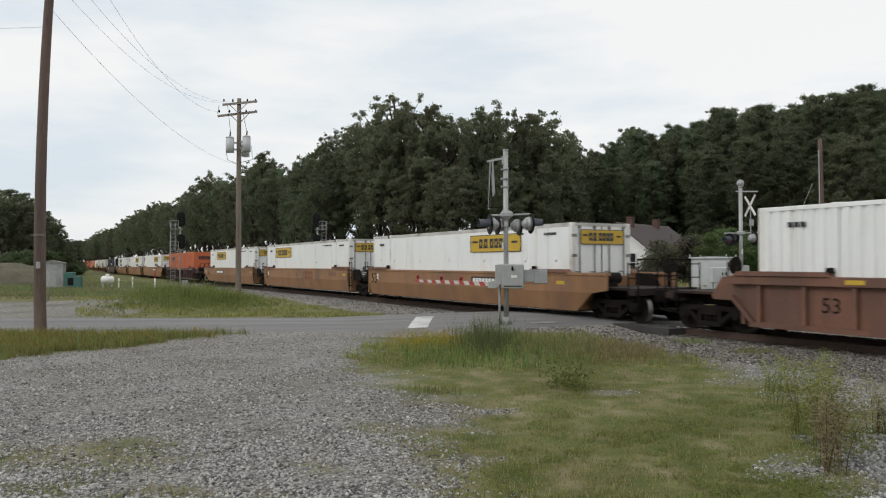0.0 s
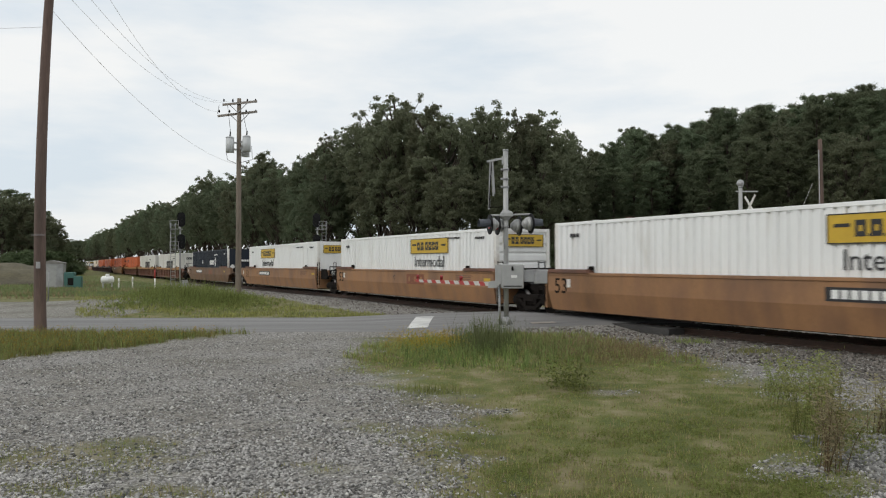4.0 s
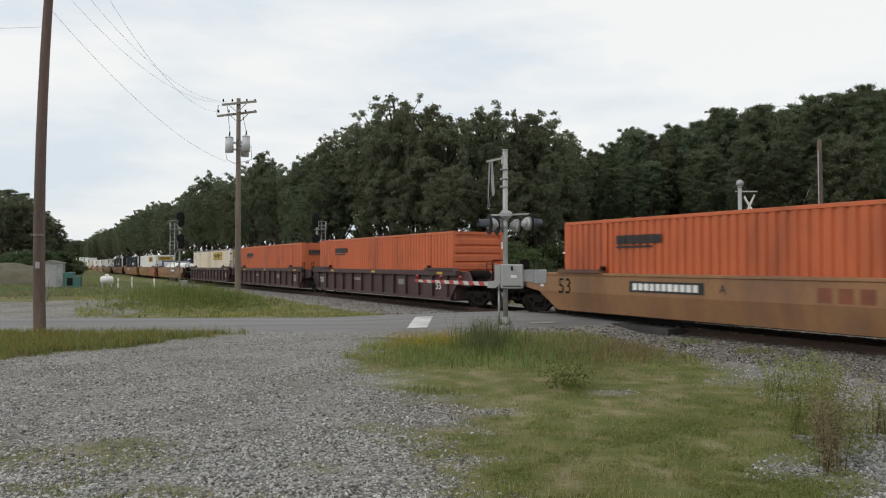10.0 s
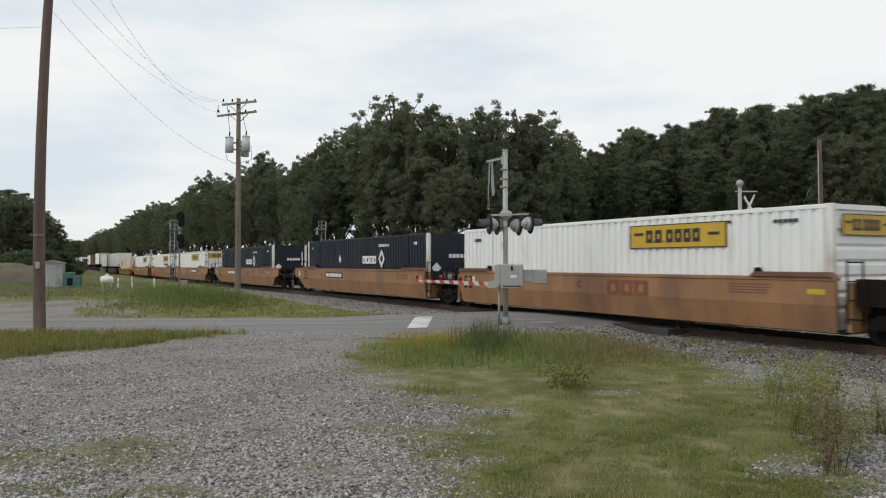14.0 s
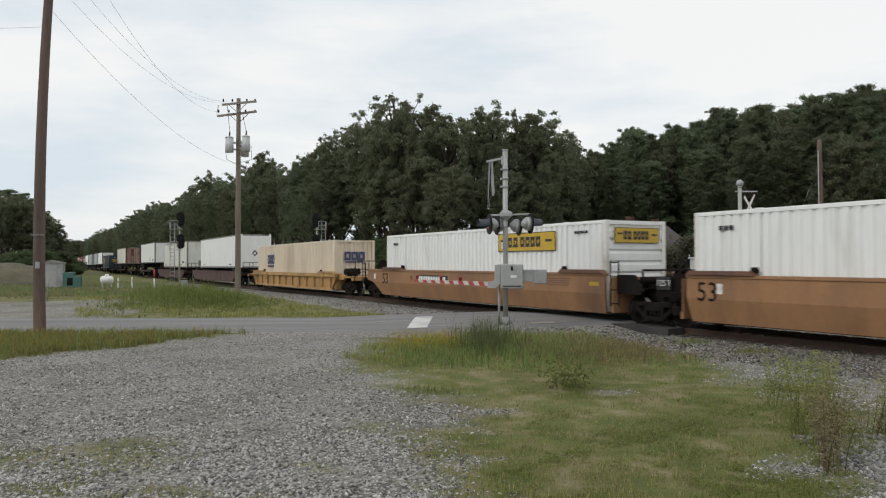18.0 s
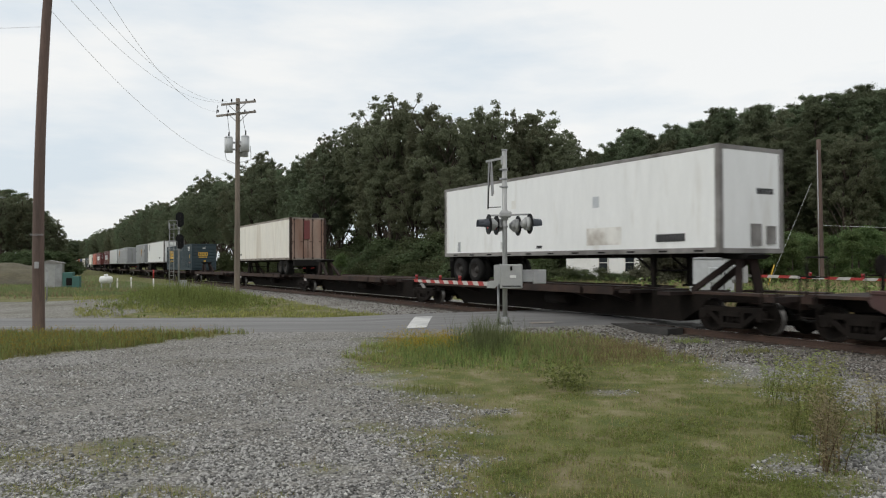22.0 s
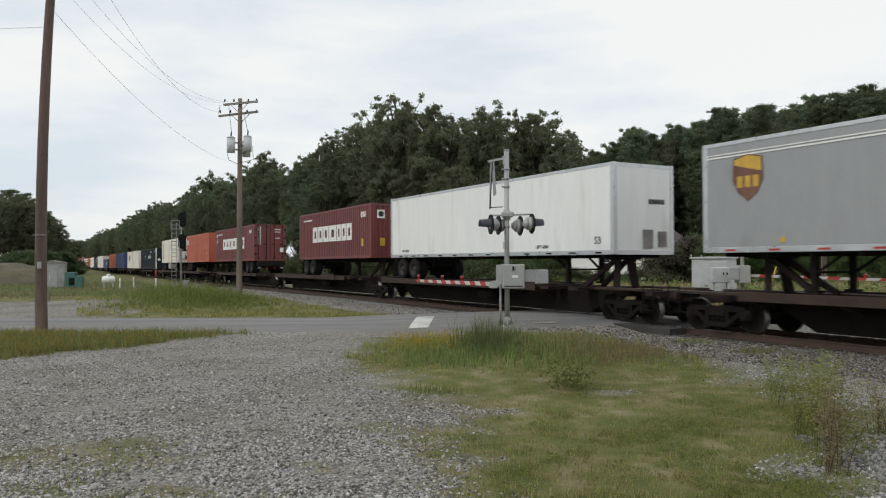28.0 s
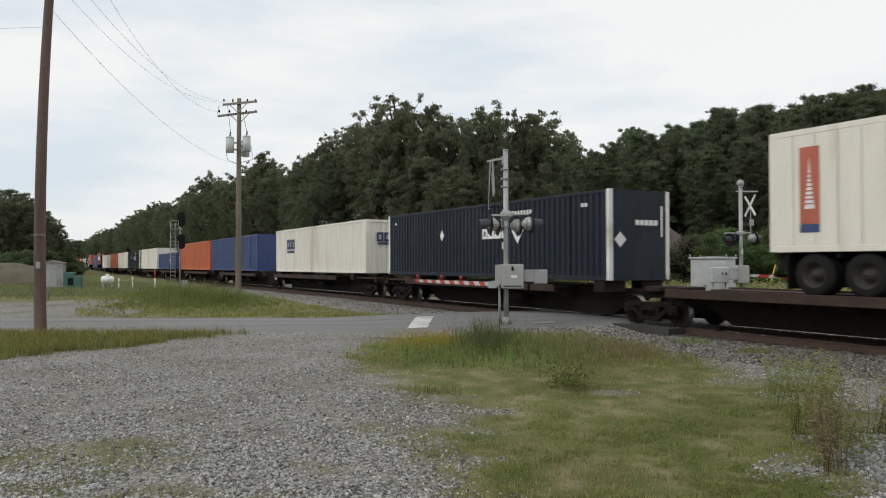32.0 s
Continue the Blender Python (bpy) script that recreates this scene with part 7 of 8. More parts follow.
def box_body(load, length, base, height, paint, walls="corrugated", posts=None, rail=None, width=2.59, end_walls="panel", frame_at=6.05, roof=None, end_paint=None, pitch=1.22):
    """The shell of a container or trailer: walls, roof, posts and rails, each a part of its own."""
    L, W2, z0, z1 = length / 2, width / 2, base, base + height
    p, q = M[paint], M[rail or paint]
    c = M[posts or paint]
    for sgn, nm in ((1, "side_wall"), (-1, "side_wall")):
        bm = bmesh.new()
        if walls == "corrugated":
            wave_sheet(bm, length - 0.24, z0 + 0.14, z1 - 0.1, 0.29, 0.055, "x", sgn * (W2 - 0.012), sgn)
        elif walls == "panel":
            n = round(length / pitch)
            step = (length - 0.2) / n
            for i in range(n):
                a = -L + 0.1 + i * step
                sheet = bmesh.new()
                box(sheet, a + 0.007, a + step - 0.007, *sorted((sgn * (W2 - 0.02), sgn * (W2 - 0.008))), z0 + 0.15, z1 - 0.11)
                part("side_panel", sheet, p, load)
            box(bm, -L + 0.1, L - 0.1, *sorted((sgn * (W2 - 0.06), sgn * (W2 - 0.03))), z0 + 0.12, z1 - 0.1)
        else:
            box(bm, -L + 0.06, L - 0.06, *sorted((sgn * (W2 - 0.05), sgn * (W2 - 0.012))), z0 + 0.1, z1 - 0.08)
        if sgn < 0:
            for f in bm.faces:
                f.normal_flip()
        part("liner" if walls == "panel" else nm, bm, M["roofgrey"] if walls == "panel" else p, load)
    for sgn in (-1, 1):
        bm = bmesh.new()
        y0, y1 = sorted((sgn * (W2 - 0.07), sgn * W2))
        box(bm, -L + 0.08, L - 0.08, y0, y1, z0, z0 + 0.15, bevel=0.01)
        part("bottom_rail", bm, q, load)
        bm = bmesh.new()
        box(bm, -L + 0.08, L - 0.08, y0, y1, z1 - (0.14 if walls == "panel" else 0.11), z1 - 0.005, bevel=0.01)
        part("top_rail", bm, q, load)
        for e in (-1, 1):
            bm = bmesh.new()
            x0, x1 = sorted((e * (L - 0.16), e * L))
            box(bm, x0, x1, *sorted((sgn * (W2 - 0.16), sgn * (W2 + 0.003))), z0 + 0.003, z1, bevel=0.015)
            part("corner_post", bm, c, load)
        if frame_at and length > 13.9:
            for e in (-1, 1):
                bm = bmesh.new()
                box(bm, e * frame_at - 0.07, e * frame_at + 0.07, *sorted((sgn * (W2 - 0.06), sgn * (W2 + 0.004))), z0 + 0.05, z1 - 0.02)
                box(bm, e * frame_at - 0.09, e * frame_at + 0.09, *sorted((sgn * (W2 - 0.16), sgn * (W2 + 0.008))), z1 - 0.12, z1 + 0.012, bevel=0.01)
                post = part("lifting_post", bm, c if walls != "corrugated" else p, load)
                if walls == "panel":
                    bm = bmesh.new()
                    box(bm, e * frame_at + 0.09, e * frame_at + 0.26, *sorted((sgn * (W2 - 0.05), sgn * (W2 + 0.006))), z1 - 0.15, z1 + 0.005)
                    part("lift_pocket", bm, M["dark"], post)
    bm = bmesh.new()
    if end_walls == "corrugated":
        wave_sheet(bm, width - 0.3, z0 + 0.12, z1 - 0.1, 0.3, 0.045, "y", -L + 0.07, -1, x0=-W2 + 0.15)
    elif end_walls == "slatted":
        k = 7
        for i in range(k):
            za = z0 + 0.2 + (height - 0.4) * i / k
            slat = bmesh.new()
            vs = [slat.verts.new((x, y, z)) for y in (-W2 + 0.15, W2 - 0.15) for x, z in ((-L + 0.03, za), (-L + 0.03, za + 0.2), (-L + 0.09, za + 0.28), (-L + 0.09, za - 0.06))]
            for q4 in ((0, 1, 2, 3), (4, 7, 6, 5), (0, 4, 5, 1), (1, 5, 6, 2), (2, 6, 7, 3), (3, 7, 4, 0)):
                slat.faces.new([vs[j] for j in q4])
            bmesh.ops.recalc_face_normals(slat, faces=slat.faces)
            part("slat", slat, M[end_paint] if end_paint else p, load)
        box(bm, -L + 0.09, -L + 0.13, -W2 + 0.12, W2 - 0.12, z0 + 0.1, z1 - 0.08)
    else:
        box(bm, -L + 0.02, -L + 0.08, -W2 + 0.12, W2 - 0.12, z0 + 0.08, z1 - 0.08)
    part("end_wall", bm, M[end_paint] if end_paint else p, load)
    bm = bmesh.new()
    box(bm, -L + 0.012, -L + 0.1, -W2 + 0.14, W2 - 0.14, z1 - 0.13, z1 - 0.01)
    part("end_rail", bm, q, load)
    bm = bmesh.new()
    box(bm, -L + 0.012, -L + 0.1, -W2 + 0.14, W2 - 0.14, z0, z0 + 0.13)
    part("end_rail", bm, q, load)
    bm = bmesh.new()
    box(bm, L - 0.08, L - 0.02, -W2 + 0.12, W2 - 0.12, z0 + 0.05, z1 - 0.05)
    part("end_wall", bm, p, load)
    bm = bmesh.new()
    box(bm, -L + 0.05, L - 0.05, -W2 + 0.05, W2 - 0.05, z1 - 0.06, z1 - 0.02)
    part("roof", bm, M[roof or rail or paint], load)
    bm = bmesh.new()
    box(bm, -L + 0.1, L - 0.1, -W2 + 0.06, W2 - 0.06, z0 + 0.01, z0 + 0.08)
    part("floor_pan", bm, M["dark"], load)


def lock_rods(load, x, base, height, paint, n=4, width=2.59):
    """The two doors of an end, with seam, hinges and locking rods."""
    bm = bmesh.new()
    box(bm, x - 0.012, x, -0.015, 0.015, base + 0.1, base + height - 0.1)
    part("door_seam", bm, M["dark"], load)
    for i in range(n):
        y = -width / 2 + 0.32 + (width - 0.64) * i / (n - 1)
        bm = bmesh.new()
        bar(bm, (x - 0.035, y, base + 0.06), (x - 0.035, y, base + height - 0.08), 0.022, n=6)
        box(bm, x - 0.06, x, y - 0.05, y + 0.05, base + 0.06, base + 0.16)
        box(bm, x - 0.06, x, y - 0.05, y + 0.05, base + height - 0.2, base + height - 0.1)
        box(bm, x - 0.07, x - 0.03, y - 0.02, y + 0.22, base + height * 0.42, base + height * 0.42 + 0.04)
        part("lock_rod", bm, M[paint], load)
    for y in (-width / 2 + 0.1, width / 2 - 0.1):
        for k in range(4):
            bm = bmesh.new()
            z = base + height * (0.15 + 0.233 * k)
            box(bm, x - 0.03, x, y - 0.1, y + 0.1, z - 0.05, z + 0.05)
            part("hinge", bm, M[paint], load)


def road_wheels(load, x, base):
    """A tandem of axles with twin tyres under a trailer."""
    for ax in (x - 0.62, x + 0.62):
        bm = bmesh.new()
        bar(bm, (ax, -0.95, base + 0.5), (ax, 0.95, base + 0.5), 0.07, n=8)
        part("axle", bm, M["dark"], load)
        for sgn in (-1, 1):
            key = ("tyre", sgn)
            if key not in WHEEL:
                bm = bmesh.new()
                prof = ((0.3, 0.27), (0.44, 0.27), (0.5, 0.22), (0.5, 0.06), (0.46, 0.02), (0.46, -0.02), (0.5, -0.06), (0.5, -0.22), (0.44, -0.27), (0.3, -0.27))
                n = 22
                rings = [[bm.verts.new((r * math.cos(2 * math.pi * i / n), y, r * math.sin(2 * math.pi * i / n))) for r, y in prof] for i in range(n)]
                for i in range(n):
                    a, b = rings[i], rings[(i + 1) % n]
                    for j in range(len(prof) - 1):
                        bm.faces.new((a[j], a[j + 1], b[j + 1], b[j])).smooth = True
                bmesh.ops.recalc_face_normals(bm, faces=bm.faces)
                t = part("tyre", bm, M["rubber"], load, "black twin road tyre")
                bm = bmesh.new()
                prof = ((0.31, 0.26), (0.28, 0.25), (0.26, 0.1 * sgn + 0.0), (0.14, 0.08 * sgn), (0.12, 0.2 * sgn), (0.02, 0.22 * sgn))
                rings = [[bm.verts.new((r * math.cos(2 * math.pi * i / n), y, r * math.sin(2 * math.pi * i / n))) for r, y in prof] for i in range(n)]
                for i in range(n):
                    a, b = rings[i], rings[(i + 1) % n]
                    for j in range(len(prof) - 1):
                        bm.faces.new((a[j], a[j + 1], b[j + 1], b[j])).smooth = True
                bmesh.ops.recalc_face_normals(bm, faces=bm.faces)
                part("rim", bm, M["rim"], t, "dull steel wheel rim")
                WHEEL[key] = t
                t.matrix_basis = pose(ax, sgn * 0.98, base + 0.5)
            else:
                t = WHEEL[key].copy()
                scene.collection.objects.link(t)
                t.parent = load
                t.matrix_basis = pose(ax, sgn * 0.98, base + 0.5)
                for k in WHEEL[key].children:
                    d = k.copy()
                    scene.collection.objects.link(d)
                    d.parent = t
    bm = bmesh.new()
    for y in (-0.5, 0.5):
        beam(bm, (x - 1.4, y, base + 0.9), (x + 1.4, y, base + 0.9), 0.1, 0.2)
    for a in (x - 1.2, x, x + 1.2):
        box(bm, a - 0.1, a + 0.1, -0.5, 0.5, base + 0.6, base + 0.9)
    part("bogie_frame", bm, M["dark"], load)
    for sgn in (-1, 1):
        bm = bmesh.new()
        box(bm, x + 1.3, x + 1.32, *sorted((sgn * 0.7, sgn * 1.25)), base + 0.15, base + 0.85)
        part("mud_flap", bm, M["rubber"], load)


WHEEL = {}


def running_gear(load, length, base, floor, nose, tandem=None):
    """Wheels at one end, landing legs and kingpin plate at the other; nose -1 leads, 1 trails."""
    L = length / 2
    road_wheels(load, -nose * (L - 1.75 if length > 10 else L - 1.3) if tandem is None else tandem, base)
    x = nose * (L - 2.9 if length > 10 else L - 1.9)
    for y in (-0.75, 0.75):
        bm = bmesh.new()
        box(bm, x - 0.07, x + 0.07, y - 0.07, y + 0.07, base + 0.12, floor)
        box(bm, x - 0.16, x + 0.16, y - 0.14, y + 0.14, base + 0.06, base + 0.12)
        beam(bm, (x, y, base + 0.5), (x - nose * 0.8, y, floor), 0.06, 0.06)
        part("landing_leg", bm, M["grime"], load)
    bm = bmesh.new()
    bar(bm, (x, -0.75, base + 0.55), (x, 0.75, base + 0.55), 0.03, n=6)
    part("leg_brace", bm, M["grime"], load)
    for a in range(int(length / 1.2)):
        bm = bmesh.new()
        xx = -L + 0.6 + a * 1.2
        box(bm, xx - 0.04, xx + 0.04, -1.2, 1.2, floor - 0.1, floor)
        part("cross_member", bm, M["grime"], load)
    bm = bmesh.new()
    e = -nose
    for y in (-0.55, 0.55):
        box(bm, e * L - 0.09, e * L + 0.01, y - 0.04, y + 0.04, base + 0.45, floor)
    box(bm, e * L - 0.09, e * L + 0.01, -1.15, 1.15, base + 0.42, base + 0.5)
    part("rear_bumper", bm, M["grime"], load)
    bm = bmesh.new()
    box(bm, e * L - 0.4, e * L - 0.1, -1.1, 1.1, base + 0.62, floor)
    part("rear_cross_beam", bm, M["dark"], load)
    for y in (-0.9, -0.3, 0.3, 0.9):
        bm = bmesh.new()
        x0, x1 = sorted((e * L + e * 0.011 if e > 0 else e * L - 0.091, e * L + e * 0.015 if e > 0 else e * L - 0.095))
        box(bm, x0, x1, y - 0.12, y + 0.12, base + 0.43, base + 0.49)
        part("bumper_reflector", bm, M["offwhite"] if abs(y) > 0.5 else M["redpaint"], load)


def container(at, left, length, paint, base=0.31, height=2.89, name="shipping_container", label="", **kw):
    c = thing(name, label, "shipping container", "loads of the freight train")
    box_body(c, length, base, height, paint, **kw)
    MOVING.append((c, left - length / 2))
    return c


def repeat(load, left, length):
    c = copy_thing(load, Matrix.Identity(4))
    MOVING.append((c, left - length / 2))
    return c
# ---------------------------------------------------------------- the train, from its leading end
for at, style, lead, trail in (
        (4.4, "plain_ribbed", "coupled", "coupled"),
        (27.8, "smooth", "coupled", "shared"), (47.2, "smooth", "shared", "shared"), (66.9, "smooth", "shared", "coupled"),
        (91.2, "dark_ribbed", "coupled", "coupled"),
        (113.7, "smooth", "coupled", "shared"), (133.5, "smooth", "shared", "shared"), (153.5, "smooth", "shared", "coupled"),
        (177.05, "dull_smooth", "coupled", "coupled"),
        (200.4, "ribbed", "coupled", "shared"), (220.4, "ribbed", "shared", "shared"), (240.1, "ribbed", "shared", "coupled"),
        (263.8, "smooth", "coupled", "coupled"),
        (287.5, "maroon_ribbed", "coupled", "shared"), (307.2, "maroon_ribbed", "shared", "shared"), (326.8, "maroon_ribbed", "shared", "coupled"),
        (350.2, "smooth", "coupled", "shared"), (369.8, "smooth", "shared", "shared"), (389.3, "smooth", "shared", "coupled"),
        (413.2, "smooth", "coupled", "coupled"),
        (436.5, "smooth", "coupled", "shared"), (456.2, "smooth", "shared", "shared"), (475.9, "smooth", "shared", "coupled"),
        (499.3, "yellow_ribbed", "coupled", "coupled")):
    well_car(at, style, lead, trail)
low_well(523.4)
low_well(547.3)
for ends in ((560.6, 577.8, 594.6, 611.7, 629.8, 645.5), (650.2, 668.4, 687.0, 704.6), (708.2, 726.4, 745.0, 763.7),
             (767.1, 784.0, 800.7, 817.2), (821.2, 838.6, 856.2, 873.8, 891.0, 908.2), (912.4, 930.0, 947.6, 965.0),
             (969.2, 986.8, 1004.4, 1022.0), (1026.2, 1043.8, 1061.4, 1079.0, 1096.6, 1114.0), (1118.2, 1135.8, 1153.4, 1171.0)):
    for i in range(len(ends) - 1):
        spine_unit(ends[i], ends[i + 1], "coupled" if i == 0 else "shared", "coupled" if i == len(ends) - 2 else "borne", 1.28 if ends[i] > 800 or ends[i] == 629.8 else 1.02)
for u in (561.0, 650.5, 669.7, 709.3, 727.6, 767.5, 784.9):
    hitch(u, 1)
for u in (593.5, 610.8, 629.5, 703.6, 762.0):
    hitch(u, -1)

NEAR = 1.295


def white_sheet(left, plain=True, sign_x=3.2, z=2.6, words="", end_sign=True, slats=False, sign_w=3.55):
    """A white domestic container with a yellow sign on its side."""
    c = container(0, left, 16.15, "white", label="white 53-foot container with a yellow company sign" + (", smooth riveted panels" if plain else ", corrugated sides"),
                  walls="panel" if plain else "corrugated", rail="palerail" if plain else "white", roof="roofgrey" if plain else "white", posts="offwhite",
                  end_walls="slatted" if slats else "panel")
    company_sign(c, sign_x, z, NEAR + 0.004, sign_w, 0.68)
    if end_sign:
        company_sign(c, 0.0, 2.72, -8.07 - 0.02, 1.9, 0.5, True)
    marks(c, "ink", -6.9, 2.85, 0.7, 0.09, 5, NEAR + 0.004)
    marks(c, "ink", -4.6, 2.9, 1.5, 0.07, 9, NEAR + 0.004)
    marks(c, "ink", 7.0, 2.75, 0.5, 0.12, 3, NEAR + 0.004)
    if plain:
        lock_rods(c, -8.06, 0.31, 2.89, "roofgrey")
        for x in (-7.2, -5.4, -2.6, 0.2, 2.9, 5.6, 7.2):
            bm = bmesh.new()
            bar(bm, (x, NEAR - 0.01, 1.95), (x, NEAR + 0.03, 1.95), 0.09, 0.05, n=10)
            part("boss", bm, M["letter"], c)
    if words:
        lettering(words, 0.68, M["ink"], c, sign_x, NEAR + 0.006, z - 0.72, stretch=0.95)
    return c


def navy_box(left, base=0.31):
    c = container(0, left, 16.15, "navy", base=base, label="dark navy corrugated container with white corner posts", posts="offwhite", end_walls="panel")
    y, z = NEAR + 0.004, base + 1.75
    diamond(c, -3.1, z, y, 0.95, 0.75, 0.5)
    diamond(c, 2.6, z + 0.0, y, 0.5, 0.36, 0.0)
    blocks(c, "letter", -1.55, z - 0.05, (0.4, 0.5, 0.46, 0.42), 0.4, y)
    marks(c, "letter", -3.4, base + 2.42, 1.3, 0.13, 7, y, gap=0.4)
    marks(c, "letter", -6.9, base + 2.45, 0.35, 0.12, 2, y)
    marks(c, "letter", 7.2, base + 2.45, 0.2, 0.1, 2, y)
    diamond(c, 0.85, base + 1.3, -8.075, 0.5, 0.5, 0.0, True)
    marks(c, "letter", -0.3, base + 1.85, 1.0, 0.17, 5, -8.07, True)
    marks(c, "letter", -0.95, base + 1.9, 0.1, 1.0, 1, -8.07, True)
    return c


def diamond(load, x, z, y, h, w, hole, end=False, paint="letter"):
    """A white diamond, whole or with an open middle."""
    bm = bmesh.new()
    out = [(-w / 2, 0), (0, h / 2), (w / 2, 0), (0, -h / 2)]
    rings = []
    for k, d in ((1.0, 0.0), (hole / h if hole else 0.0, 0.0)):
        rings.append([bm.verts.new((y - 0.005, x + a * k, z + b * k) if end else (x + a * k, y + 0.005, z + b * k)) for a, b in out])
    for i in range(4):
        j = (i + 1) % 4
        bm.faces.new((rings[0][i], rings[0][j], rings[1][j], rings[1][i]))
    bmesh.ops.recalc_face_normals(bm, faces=bm.faces)
    part("diamond_mark", bm, M[paint], load)


def orange_box(left, slats=False, base=0.31):
    c = container(0, left, 16.15, "orange", base=base, label="orange corrugated 53-foot container", end_walls="slatted" if slats else "panel")
    marks(c, "ink", 4.6, 2.55, 1.9, 0.26, 9, NEAR + 0.004, gap=0.12)
    marks(c, "ink", 4.6, 2.33, 1.9, 0.06, 1, NEAR + 0.004)
    if not slats:
        marks(c, "ink", 0.0, 2.6, 1.6, 0.26, 9, -8.07, True, gap=0.12)
        marks(c, "ink", 0.0, 2.4, 1.6, 0.06, 1, -8.07, True)
    return c


white_a = white_sheet(12.45, False, -3.2)
white_sheet(35.86, True, -3.4, end_sign=True)
white_sheet(55.3, True, 4.1)
white_sheet(74.9, True, 3.4)
oa = orange_box(99.3)
white_sheet(121.78, False, -3.7, words="Intermodal", slats=True)
white_sheet(141.6, False, -2.6, words="Intermodal", slats=True)
white_sheet(161.6, False, 2.8, words="Intermodal")
navy = navy_box(185.13)


def swift(left, flip=0.0):
    c = container(0, left, 16.15, "dullwhite", label="dull white corrugated container with bold black bars", end_walls="corrugated")
    blocks(c, "ink", -0.35 + flip, 1.85, (0.98, 1.32, 0.45, 0.92, 0.95), 0.9, NEAR + 0.004, slant=0.25)
    marks(c, "ink", -3.4, 2.6, 1.5, 0.12, 8, NEAR + 0.004, gap=0.4)
    blocks(c, "ink", 0.1, 2.55, (0.23, 0.31, 0.11, 0.22, 0.23), 0.24, -8.07, True)
    marks(c, "ink", -1.05, 1.9, 0.07, 0.9, 1, -8.07, True)
    return c


sw = swift(208.45)
swift(228.5, -0.1)
repeat(oa, 248.2, 16.15)
repeat(oa, 271.9, 16.15)
ob2 = orange_box(295.6, True)
repeat(oa, 315.3, 16.15)


def cream_sheet(left):
    c = container(0, left, 16.15, "cream", label="weathered cream container with a yellow company sign", walls="panel", rail="roofgrey", posts="offwhite")
    company_sign(c, -3.4, 2.6, NEAR + 0.004, 3.55, 0.68)
    company_sign(c, 0.0, 2.7, -8.09, 1.9, 0.5, True)
    lock_rods(c, -8.06, 0.31, 2.89, "roofgrey")
    for x in (-7.2, -4.8, -0.4, 2.2, 4.4, 5.4, 7.2):
        bm = bmesh.new()
        bar(bm, (x, NEAR - 0.01, 2.0), (x, NEAR + 0.012, 2.0), 0.06, n=10)
        part("boss", bm, M["letter"], c)
    marks(c, "ink", 4.5, 2.85, 0.7, 0.06, 7, NEAR + 0.004)
    marks(c, "ink", 7.1, 2.62, 0.6, 0.06, 6, NEAR + 0.004)
    return c


cream_sheet(334.85)


